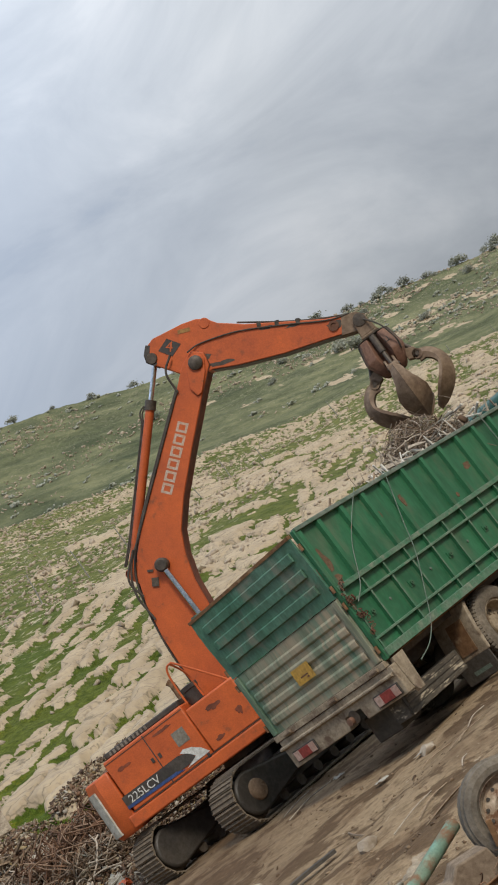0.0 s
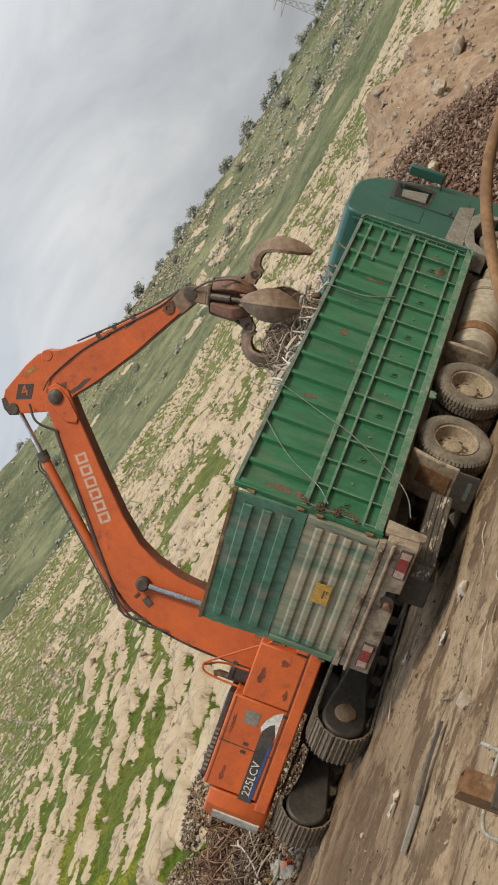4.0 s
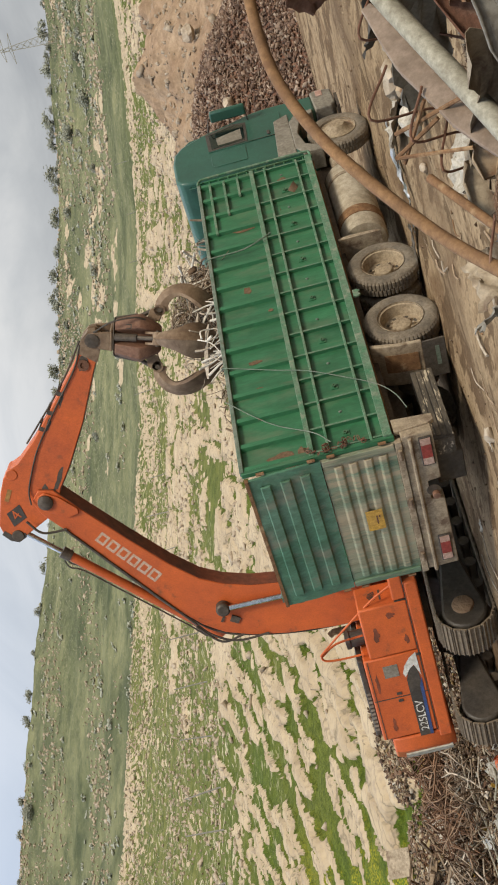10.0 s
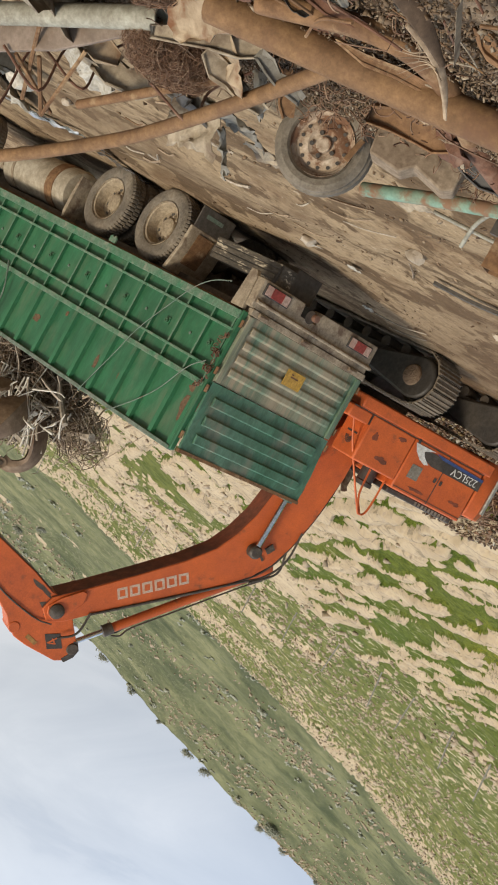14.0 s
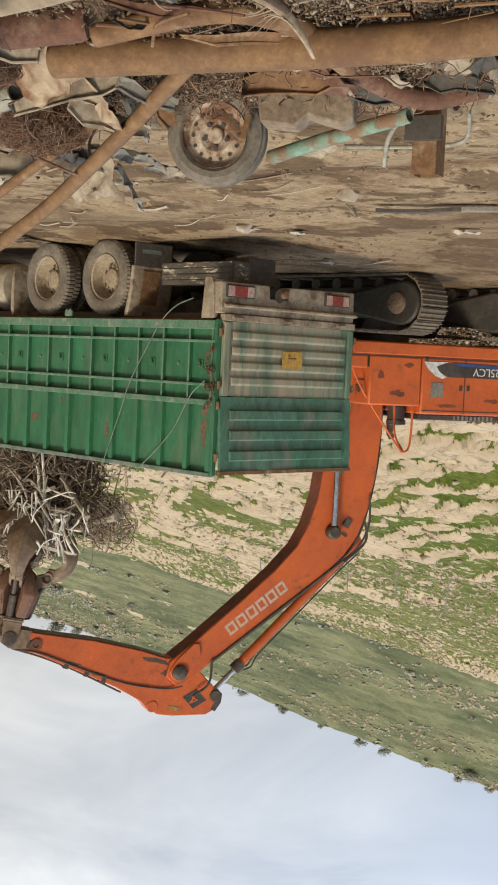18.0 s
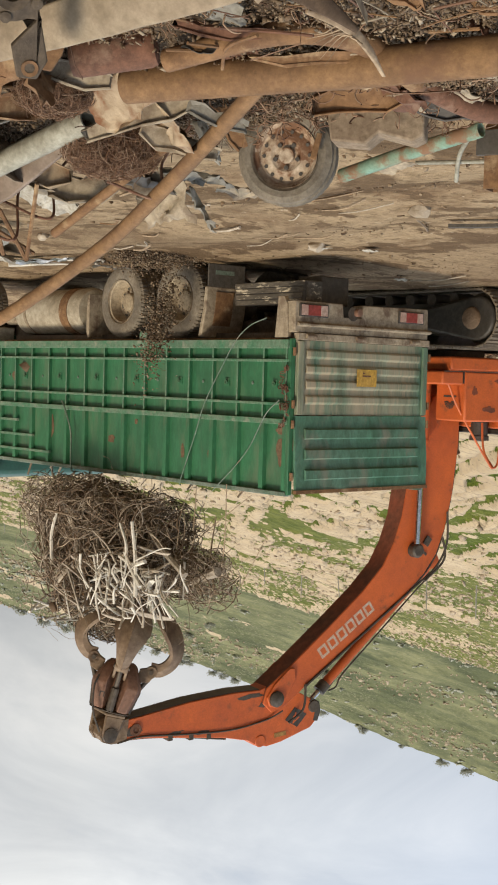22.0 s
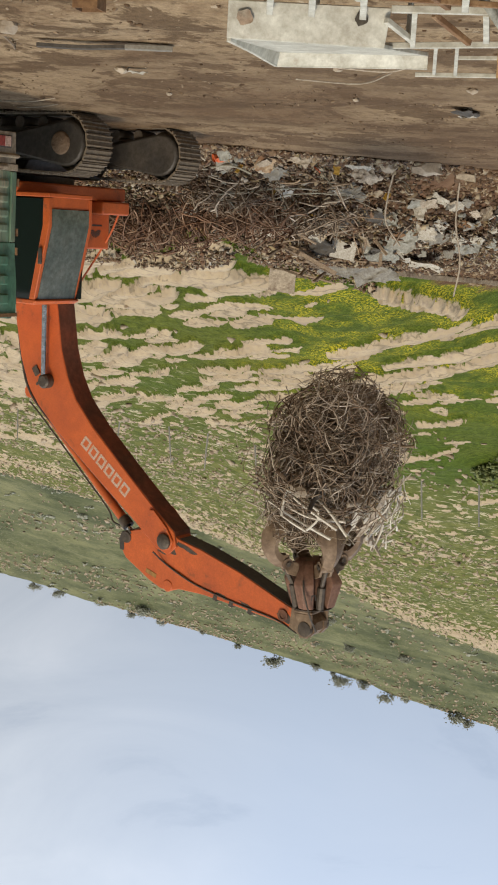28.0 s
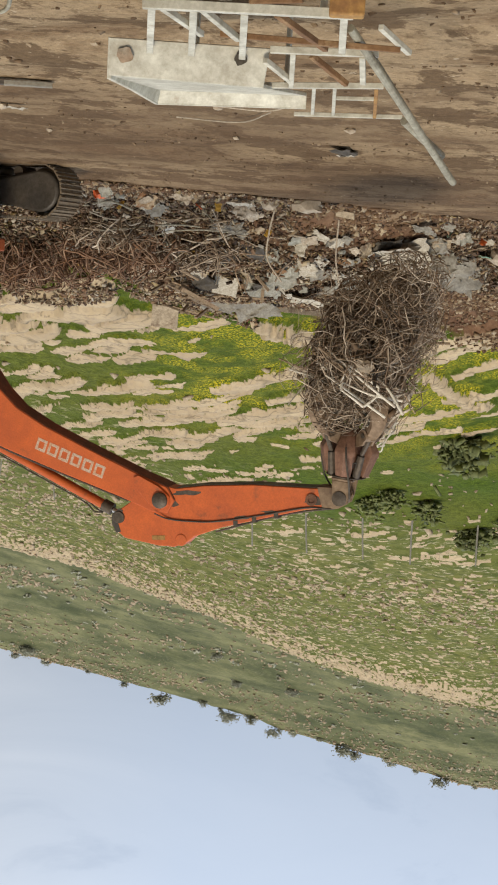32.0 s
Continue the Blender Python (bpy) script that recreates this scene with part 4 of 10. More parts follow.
def pylon():
    r, az = 362.0, 21.9
    x, y = EYE[0] + r * math.cos(radians(az)), EYE[1] + r * math.sin(radians(az))
    p = thing("power_pylon", "steel lattice power pylon on the ridge", "pylon", at=pose(x, y, height(x, y) - 1, 0, 0, az + 90))
    H = 17.0
    mast = Mesh()
    for sx in (-1, 1):
        for sy in (-1, 1):
            mast.tube([(1.6 * sx, 1.6 * sy, 0), (0.35 * sx, 0.35 * sy, H)], 0.09, 4)
    for k in range(9):
        z0, z1 = H * k / 9, H * (k + 1) / 9
        w0, w1 = 1.6 - 1.25 * k / 9, 1.6 - 1.25 * (k + 1) / 9
        for s in (-1, 1):
            mast.tube([(-w0, s * w0, z0), (w1, s * w1, z1)], 0.05, 4).tube([(w0, s * w0, z0), (-w1, s * w1, z1)], 0.05, 4)
            mast.tube([(s * w0, -w0, z0), (s * w1, w1, z1)], 0.05, 4)
    part("mast", mast, GALV, p)
    for z, w in ((H - 0.8, 3.2), (H - 3.2, 4.2)):
        part("cross_arm", Mesh().tube([(-w, 0, z), (w, 0, z)], 0.1, 4).tube([(-w, 0, z), (0, 0, z + 0.9)], 0.06, 4).tube([(w, 0, z), (0, 0, z + 0.9)], 0.06, 4), GALV, p)


hillside_stones()
hillside_shrubs()
trees()
bushes()
fence_posts()
pylon()


# ---------------------------------------------------------------- the lorry
BL, BW, ZB, ZT, ZG = 7.14, 2.5, 1.135, 3.05, 2.054     # body length, width, floor, top rail, split of the tailgate
Z1, Z2, Z3 = 2.12, 1.90, 1.36                          # side rails
AX_R, AX_M, AX_F, WR = 2.48, 3.85, 8.08, 0.53


def lugged_tyre(R, W, rim, lugs, deep):
    """A tyre about the y axis whose tread is cut into lugs, the two halves staggered."""
    prof = [(rim, 0.03, 0), (rim + 0.05 * R / 0.53, 0.0, 0), (R * 0.83, -0.004, 0), (R * 0.945, 0.018, 0), (R - 0.012, 0.04, 1), (R, 0.05, 1), (R, W * 0.47, 1), (R - deep, W * 0.48, 0), (R - deep, W * 0.52, 0),
            (R, W * 0.53, 2), (R, W - 0.05, 2), (R - 0.012, W - 0.04, 2), (R * 0.945, W - 0.018, 0), (R * 0.83, W, 0), (rim + 0.05 * R / 0.53, W, 0), (rim, W - 0.03, 0), (rim, 0.03, 0)]
    rings, seg = [], lugs * 4
    for r, y, k in prof:
        ring = []
        for i in range(seg):
            cut = k and ((i + (2 if k == 2 else 0)) % 4 == 3)
            q = r - deep if cut else r
            a = 2 * math.pi * i / seg
            ring.append((q * math.cos(a), y, q * math.sin(a)))
        rings.append(ring)
    return Mesh().strip(rings, True, False)


def wheel_meshes(R=0.53, W=0.29, rim=0.31):
    """Tyre with lugs, dished rim and nuts, about the y axis; the outer face lies at y = 0."""
    tyre = lugged_tyre(R, W, rim, 56, 0.018)
    rimm = Mesh()
    rimm.lathe([(rim + 0.012, 0.005), (rim + 0.012, 0.025), (rim - 0.02, 0.035), (rim - 0.035, 0.13), (rim - 0.055, 0.185), (0.20, 0.195), (0.17, 0.185), (0.14, 0.17), (0.125, 0.135), (0.095, 0.12), (0.06, 0.125), (0.0, 0.125)], 40)
    nuts = Mesh()
    for k in range(10):
        a = 2 * math.pi * k / 10
        nuts.lathe([(0.018, 0.19), (0.018, 0.15), (0.0, 0.15)], 6, "y", (0.16 * math.cos(a), 0, 0.16 * math.sin(a)))
    hole = Mesh().lathe([(0.034, 0.1935), (0.034, 0.190), (0.0, 0.190)], 10, "y")
    return tyre.data("tyre"), rimm.data("rim"), nuts.data("nut"), hole.data("hole")


def build_truck():
    t = thing("lorry", "green dump lorry with ribbed steel body parked on the mud", "lorry")
    # near side wall
    side = part("side_wall", Mesh().box(0.05, BL, 0.05, 0.075, ZB, ZT), GREEN, t, "green painted ribbed steel body side")
    ribs = 14
    pitch = BL / ribs
    rib_hi = Mesh().prism([(-0.05, 0), (-0.038, 0.055), (0.038, 0.055), (0.05, 0)], 0, 1)
    rib_hi.v = [(x, -z, y * (ZT - Z1 - 0.05)) for x, y, z in rib_hi.v]
    hi = rib_hi.data("rib")
    hi.materials.append(GREEN)
    lo = Mesh().box(-0.012, 0.012, -0.05, 0, 0, Z1 - ZB).data("stiffener")
    lo.materials.append(GREEN)
    lo_edge = Mesh().box(-0.015, 0.015, -0.006, -0.0005, 0, Z1 - ZB).data("stiffener_edge")
    lo_edge.materials.append(GREEN_SCUFF)
    plate = Mesh().box(-0.05, 0.05, -0.012, 0, -0.05, 0.05).lathe([(0.03, -0.012), (0.03, -0.04), (0.012, -0.04), (0.012, -0.012)], 8, "y").data("lashing_ring")
    plate.materials.append(GREEN)
    bolt = Mesh().lathe([(0.022, 0), (0.022, -0.012), (0, -0.016)], 8, "y").data("bolt")
    bolt.materials.append(RAIL)
    for i in range(ribs + 1):
        x = min(max(i * pitch, 0.08), BL - 0.05)
        part("rib", hi, None, side, at=pose(x, 0.05, Z1 + 0.03))
        part("stiffener", lo, None, side, at=pose(x, 0.05, ZB))
        part("stiffener_edge", lo_edge, None, side, at=pose(x, 0, ZB))
        if i < ribs:
            part("lashing_ring" if i % 2 == 0 else "bolt", plate if i % 2 == 0 else bolt, None, side, at=pose(x + pitch / 2, 0.05, (Z2 + Z3) / 2 + 0.02))
    for name, z, h, d, mat in (("top_rail", ZT - 0.03, 0.055, 0.075, RAIL), ("middle_rail", Z1, 0.07, 0.075, GREEN_SCUFF), ("side_bar", Z2, 0.035, 0.065, GREEN_SCUFF), ("side_bar", Z3, 0.035, 0.065, GREEN_SCUFF), ("bottom_rail", ZB + 0.02, 0.11, 0.09, GREEN_SCUFF)):
        part(name, Mesh().box(0.02, BL + 0.02, 0.05 - d, 0.05, z - h / 2, z + h / 2), mat, t, bevel=0.006)
    part("corner_post", Mesh().box(-0.015, 0.05, -0.012, 0.06, ZB - 0.05, ZT - 0.02), GREEN, t, "scraped green corner post", bevel=0.008)
    for k, (x, z, w, h) in enumerate(((0.17, Z1 + 0.36, 0.11, 0.24), (0.20, Z1 + 0.12, 0.10, 0.05), (0.10, Z1 + 0.66, 0.05, 0.16), (3.92, Z1 + 0.42, 0.10, 0.07), (3.3, Z1 + 0.14, 0.04, 0.05), (5.55, Z1 + 0.30, 0.07, 0.22), (2.2, Z1 + 0.5, 0.05, 0.12), (1.62, Z1 + 0.5, 0.04, 0.06), (6.72, 1.66, 0.10, 0.09))):
        ring = []
        for i in range(20):
            a = 2 * math.pi * i / 20
            q = 0.82 + 0.34 * noise.noise(Vector((k * 5.1 + 1.4 * math.cos(a), 1.4 * math.sin(a), 4)))
            ring.append((x + w * q * math.cos(a), z + h * q * math.sin(a)))
        y = 0.0455 - 0.0012 * (k % 3)
        part("rust_patch", Mesh().prism(ring, y, y + 0.004), RUST_ON_GREEN, t, "rust patch showing through the green paint")
    # loose bars welded on at the front of the side
    for x0, z in ((5.54, 2.835), (6.05, 2.60), (6.53, 2.37)):
        part("hatch_bar", Mesh().box(x0, BL - 0.04, -0.012, 0.03, z - 0.02, z + 0.02), GREEN_SCUFF, side, bevel=0.004)
    # far side, front wall, floor
    part("far_side_wall", Mesh().box(0.05, BL, BW - 0.075, BW - 0.03, ZB, ZT), GREEN, t)
    part("far_top_rail", Mesh().box(0.02, BL, BW - 0.09, BW, ZT - 0.05, ZT), RAIL, t)
    part("front_wall", Mesh().box(BL - 0.05, BL, 0.08, BW - 0.08, ZB, ZT), GREEN, t)
    rack = Mesh()
    for z in (ZT - 0.03, 2.2, ZB + 0.1):
        rack.box(BL + 0.12, BL + 0.15, 0.02, BW - 0.02, z - 0.02, z + 0.02)
    for k in range(9):
        y = 0.04 + k * (BW - 0.08) / 8
        rack.box(BL + 0.12, BL + 0.15, y - 0.015, y + 0.015, ZB, ZT)
    for k in range(12):
        z = ZB + 0.1 + k * (ZT - ZB - 0.15) / 11
        rack.box(BL + 0.02, BL + 0.14, 0.03, 0.05, z - 0.012, z + 0.012)
    part("headboard_frame", rack, GREEN, t, "green headboard frame behind the cab")
    part("body_floor", Mesh().box(0.05, BL, 0.08, BW - 0.08, ZB - 0.06, ZB + 0.02), RUSTY, t)
    # tailgate: a lower gate and an upper flap
    gate = part("lower_tailgate", Mesh().box(-0.03, 0.02, 0.07, BW - 0.05, ZB - 0.03, ZG - 0.02), GATE_WORN, t, "tailgate with green paint worn to dusty metal")
    gate_rib = Mesh().prism([(0.0, -0.065), (-0.045, -0.035), (-0.045, 0.035), (0.0, 0.065)], 0.0, BW - 0.42)
    for k in range(4):
        part("gate_rib", Mesh().add([(x * 0.62, y, z) for x, y, z in gate_rib.v], gate_rib.f).move(pose(-0.03, 0.22, 1.27 + 0.19 * k)), GATE_WORN, gate, bevel=0.008)
    for y in (0.07, BW - 0.15):
        part("gate_stile", Mesh().box(-0.065, -0.03, y, y + 0.09, ZB - 0.02, ZG - 0.03), GATE_WORN, gate, bevel=0.006)
    part("gate_sill", Mesh().box(-0.07, 0.02, 0.05, BW - 0.04, ZB - 0.12, ZB - 0.035), BEIGE, t, bevel=0.008)
    bent, ny, nz = [], 30, 13
    for side_x in (-0.025, 0.012):
        for i in range(ny):
            for j in range(nz):
                y, z = 0.06 + (BW - 0.10) * i / (ny - 1), -0.025 + 0.955 * j / (nz - 1)
                q = noise.noise(Vector((y * 2.1, z * 2.6, 7.3))) * 0.6 + noise.noise(Vector((y * 5.2, z * 5.0, 2.1))) * 0.4
                bent.append((side_x - 0.030 * max(q, -0.2) * min(1, j / 2), y, z + (0.018 * noise.noise(Vector((y * 3, 0, 5))) if j == nz - 1 else 0)))
    skin, off = [], ny * nz
    for i in range(ny - 1):
        for j in range(nz - 1):
            a = i * nz + j
            skin += [(a, a + nz, a + nz + 1, a + 1), (a + off, a + off + 1, a + off + nz + 1, a + off + nz)]
    rim_i = [i * nz for i in range(ny)] + [(ny - 1) * nz + j for j in range(1, nz)] + [i * nz + nz - 1 for i in range(ny - 2, -1, -1)] + [j for j in range(nz - 2, 0, -1)]
    skin += [(rim_i[k], rim_i[(k + 1) % len(rim_i)], rim_i[(k + 1) % len(rim_i)] + off, rim_i[k] + off) for k in range(len(rim_i))]
    flap = part("upper_tailgate_flap", Mesh().add(bent, skin), GREEN_GATE, t, "dented green tailgate flap", at=pose(-0.02, 0, ZG + 0.015, 0, -3.0, 0))
    for k in range(3):
        low = Mesh().prism([(0.0, -0.07), (-0.036, -0.055), (-0.036, 0.055), (0.0, 0.07)], 0.0, BW - 0.42)
        part("flap_rib", low.move(pose(-0.025, 0.2, 0.20 + 0.255 * k)), GREEN_GATE, flap, bevel=0.006)
    part("flap_edge", Mesh().box(-0.04, 0.02, 0.05, BW - 0.03, 0.90, 0.945), RUSTY, flap)
    plate_o = part("notice_plate", Mesh().box(-0.082, -0.078, 1.08, 1.44, 1.44, 1.66), YELLOW, t, "yellow notice plate with worn writing")
    part("writing_bar", Mesh().box(-0.0845, -0.082, 1.18, 1.33, 1.515, 1.535), RUST_RED, plate_o)
    part("writing_bar", Mesh().box(-0.0845, -0.082, 1.18, 1.22, 1.48, 1.50), RUST_RED, plate_o)
    for y in (0.02, BW - 0.01):
        for z in (1.25, 1.9, 2.15, 2.8):
            part("gate_hinge", Mesh().tube([(-0.04, y, z - 0.05), (-0.04, y, z + 0.05)], 0.022, 8), RUSTY, t)
    chain = Mesh()
    rng = random.Random(4)
    for k in range(34):
        a = k * 0.55
        c = Vector((0.05 + 0.06 * math.sin(a * 1.3), -0.07 + 0.03 * rng.random(), 2.16 - 0.02 * k + 0.07 * math.sin(a)))
        q = Euler((rng.random() * 6, rng.random() * 6, rng.random() * 6)).to_matrix()
        chain.tube([c + q @ Vector((0.035 * math.cos(b), 0.02 * math.sin(b), 0)) for b in [i * math.pi / 4 for i in range(9)]], 0.006, 5, False)
    part("chain", chain, RUST_RED, t, "rusty chain hanging at the tailgate corner")
    # rear frame with the lamps
    bump = part("rear_beam", Mesh().prism([(0.0, 0.62), (0.82, 0.62), (0.84, 0.79), (1.16, 0.79), (1.18, 0.62), (2.43, 0.60), (2.44, ZB - 0.125), (0.0, ZB - 0.125)], 0.05, -0.12).move(pose(0, 0, 0, 0, 0, 90)), BEIGE, t, "mud-caked rear beam with a notch for the tow pin", bevel=0.012)
    part("beam_lip", Mesh().prism([(-0.055, 0.88), (-0.10, 0.90), (-0.10, 0.925), (-0.055, 0.94)], 0.03, BW - 0.04), BEIGE, t, bevel=0.005)
    for y in (0.25, 1.12, 2.15):
        part("sill_hinge", Mesh().tube([(-0.085, y - 0.08, ZB - 0.08), (-0.085, y + 0.08, ZB - 0.08)], 0.028, 8), BEIGE, t)
    for y in (0.06, 1.84):
        lamp = part("tail_lamp", Mesh().box(-0.075, -0.05, y, y + 0.48, 0.65, 0.81), BLACK_PAINT, t, bevel=0.006)
        for a, b, m in ((0.02, 0.13, PALELENS), (0.133, 0.345, REDLENS), (0.348, 0.46, PALELENS)):
            part("red_lens" if m is REDLENS else "pale_lens", Mesh().box(-0.085, -0.075, y + a, y + b, 0.665, 0.795), m, lamp, bevel=0.004)
    hole = Mesh().lathe([(0.09, -0.052), (0.09, -0.058), (0.0, -0.058)], 16, "x", (0, 1.0, 0.74))
    part("tow_recess", hole, DARK_STEEL, t)
    part("tow_pin", Mesh().lathe([(0.05, -0.05), (0.05, -0.12), (0.0, -0.125)], 12, "x", (0, 1.06, 0.72)), GRAPPLE_RED, t)
    part("corner_bracket", Mesh().prism([(0.14, 0.56), (0.25, 0.56), (0.30, ZB - 0.06), (0.06, ZB - 0.06), (0.08, 0.66)], -0.02, 0.05), BEIGE, t, "pale worn corner bracket", bevel=0.01)
    # chassis
    for y in (0.8, 1.6):
        part("chassis_rail", Mesh().box(0.3, 9.3, y, y + 0.09, 0.80, 1.07), DARK_STEEL, t)
    for x in (0.5, 1.6, 3.15, 4.6, 6.0, 7.3):
        part("cross_member", Mesh().box(x, x + 0.1, 0.89, 1.6, 0.84, 1.0), DARK_STEEL, t)
    part("subframe_beam", Mesh().box(0.15, BL, 0.3, 0.42, ZB - 0.14, ZB - 0.06), DARK_STEEL, t)
    for x in (AX_R, AX_M):
        part("axle", Mesh().tube([(x, 0.35, WR), (x, 2.15, WR)], 0.09, 12).lathe([(0.2, 1.1), (0.26, 1.2), (0.26, 1.3), (0.2, 1.4)], 14, "y", (x, 0, WR)), DARK_STEEL, t)
    tyre, rim, nuts, holes = wheel_meshes()
    tyre.materials.append(TYRE)
    rim.materials.append(RIM)
    nuts.materials.append(BEIGE)
    holes.materials.append(BLACK)
    flat = Mesh().lathe([(0.322, 0.005), (0.322, 0.03), (0.28, 0.05), (0.2, 0.02), (0.16, -0.03), (0.13, -0.075), (0.06, -0.08), (0.0, -0.08)], 36).data("front_rim")
    flat.materials.append(RIM)
    for x, y, turn in ((AX_R, 0.10, 0), (AX_M, 0.10, 0), (AX_R, 0.43, 0), (AX_M, 0.43, 0), (AX_R, BW - 0.1, 180), (AX_M, BW - 0.1, 180), (AX_R, BW - 0.43, 180), (AX_M, BW - 0.43, 180), (AX_F, 0.12, 0), (AX_F, BW - 0.12, 180)):
        w = part("wheel", tyre, None, t, "dusty lorry wheel with lugged tyre", at=pose(x, y, WR, 0, x * 37, turn))
        if x == AX_F:
            part("rim", flat, None, w)
        else:
            part("rim", rim, None, w)
            for k in range(8):
                a = 2 * math.pi * (k + 0.5) / 8
                part("wheel_hole", holes, None, w, at=pose(0.218 * math.cos(a), 0, 0.218 * math.sin(a)))
        tagged(part("wheel_nuts", nuts, None, w), kind="stuff")
    # guards, flaps, tanks below the body
    part("mudguard", Mesh().prism([(1.74, 0.38), (1.80, 0.38), (1.84, 0.72), (1.93, 1.06), (1.86, 1.06), (1.78, 0.74)], 0.04, 0.74), BEIGE, t, "muddy metal mudguard behind the wheels", bevel=0.015)
    part("guard_stain", Mesh().prism([(1.735, 0.45), (1.742, 0.45), (1.777, 0.74), (1.82, 0.9), (1.812, 0.9), (1.768, 0.74)], 0.2, 0.5), RUSTY, t, "rust-orange stain on the mudguard")
    flap_o = part("mud_flap", Mesh().box(1.745, 1.772, 0.06, 0.70, 0.07, 0.42), BLACK, t, "black rubber mud flap", bevel=0.01, at=pose(0, 0, 0))
    part("mark_bar", Mesh().box(1.741, 1.745, 0.18, 0.50, 0.16, 0.215), RAIL, flap_o, "worn pale lettering bar")
    part("wheel_stay", Mesh().tube(curved([(AX_M + 0.76, 0.08, ZB - 0.08), (AX_M + 0.80, 0.08, 0.9), (AX_M + 0.78, 0.08, 0.45)], 4), 0.03, 6).box(AX_M + 0.745, AX_M + 0.775, 0.06, 0.7, 0.4, ZB - 0.1), BEIGE, t, bevel=0.005)
    board = part("side_board", Mesh().box(0.12, 1.50, 0.32, 0.60, 0.34, 0.63), BLACK_PAINT, t, "battered board slung under the tail", bevel=0.012)
    for k, z in enumerate((0.345, 0.42, 0.495, 0.57)):
        part("board_strip", Mesh().box(0.13 + 0.02 * k, 1.49 - 0.015 * k, 0.308 + 0.003 * (k % 2), 0.319, z, z + 0.062), BOARD_WORN, board, bevel=0.006)
    part("board_end", Mesh().box(0.105, 0.119, 0.33, 0.59, 0.35, 0.62), BOARD_WORN, board, bevel=0.004)
    part("carrier_box", Mesh().box(0.30, 0.75, 0.76, 1.26, 0.25, 0.62), BLACK_PAINT, t, "black box under the tail", bevel=0.02)
    part("far_mud_flap", Mesh().box(AX_R - 0.80, AX_R - 0.77, 1.8, 2.45, 0.14, 0.6), BLACK, t)
    tank = part("fuel_tank", Mesh().lathe([(0.0, 5.02), (0.20, 5.03), (0.33, 5.06), (0.36, 5.12), (0.36, 6.92), (0.33, 6.98), (0.0, 7.0)], 28, "x", (0, 0.50, 0.62)), TANK, t, "dust-coated round fuel tank with a rusty band")
    for x, q in ((5.47, 0.11), (6.62, 0.035)):
        part("tank_strap", Mesh().lathe([(0.362, x - q), (0.371, x - q), (0.371, x + q), (0.362, x + q)], 28, "x", (0, 0.50, 0.62)), RUSTY if q > 0.05 else BEIGE, tank)
    part("air_tank", Mesh().lathe([(0.0, 7.06), (0.13, 7.07), (0.15, 7.1), (0.15, 7.4), (0.0, 7.43)], 20, "x", (0, 0.34, 0.66)), BEIGE, t)
    part("battery_box", Mesh().box(7.05, 7.5, 0.5, 1.0, 0.5, 1.0), DARK_STEEL, t, bevel=0.015)
    # cab
    C0, C1 = 7.44, 9.34
    outline = [(C0, 0.98), (C0, 3.16), (C0 + 0.04, 3.32), (C0 + 0.16, 3.40), (8.20, 3.42), (8.50, 3.38), (8.72, 3.24), (8.96, 2.84), (9.16, 2.28), (9.29, 1.98), (C1, 1.72), (C1, 0.80), (8.78, 0.80), (8.68, 1.02), (AX_F + 0.4, 1.12), (AX_F, 1.2), (AX_F - 0.42, 1.12), (AX_F - 0.55, 0.98)]
    cab = part("cab", Mesh().prism(outline, 0.065, BW - 0.065), CAB_GREEN, t, "dark green forward-control cab taller than the body", bevel=0.07)
    part("door_panel", Mesh().prism([(8.30, 1.42), (8.26, 2.76), (8.90, 2.78), (9.06, 2.30), (9.10, 1.95), (9.06, 1.42)], 0.052, 0.065), CAB_GREEN, cab, bevel=0.005)
    part("door_gap", Mesh().prism([(8.285, 1.42), (8.285, 2.77), (8.297, 2.77), (8.297, 1.42)], 0.0505, 0.0515), BLACK_PAINT, cab)
    part("window_seal", Mesh().prism([(8.32, 2.06), (8.27, 2.76), (8.88, 2.78), (9.04, 2.28), (8.98, 2.04)], 0.046, 0.052), BLACK_PAINT, cab, "black rubber window seal", bevel=0.004)
    part("door_window", Mesh().prism([(8.37, 2.11), (8.33, 2.70), (8.83, 2.72), (8.97, 2.28), (8.93, 2.09)], 0.040, 0.046), GLASS, cab, "side window with pale film")
    part("window_film", Mesh().prism([(8.42, 2.15), (8.40, 2.58), (8.66, 2.60), (8.78, 2.15)], 0.036, 0.040), GREYCLOTH, cab)
    part("rear_panel_press", Mesh().prism([(7.72, 2.12), (7.72, 2.66), (7.80, 2.74), (8.10, 2.74), (8.18, 2.66), (8.18, 2.12)], 0.055, 0.065), CAB_GREEN, cab, bevel=0.008)
    part("door_handle", Mesh().box(8.34, 8.46, 0.03, 0.052, 1.66, 1.71), BLACK_PAINT, cab, bevel=0.006)
    part("roof_visor", Mesh().prism([(8.70, 3.28), (8.96, 3.10), (9.00, 2.94), (8.94, 2.92), (8.72, 3.20)], 0.12, BW - 0.12), CAB_GREEN, cab, "dark sun visor over the windscreen", bevel=0.015)
    part("rear_window", Mesh().box(C0 - 0.012, C0 - 0.002, 0.5, BW - 0.5, 2.5, 3.0), GLASS, cab)
    for y in (0.16, BW - 0.2):
        part("rear_gutter", Mesh().box(C0 - 0.035, C0 - 0.001, y, y + 0.04, 1.3, 3.2), CAB_GREEN, cab, bevel=0.008)
    part("side_fairing", Mesh().prism([(7.46, 1.30), (7.50, 1.62), (8.72, 1.56), (8.86, 1.30)], 0.045, 0.066), GREYCLOTH, cab, "dusty grey lower panel", bevel=0.012)
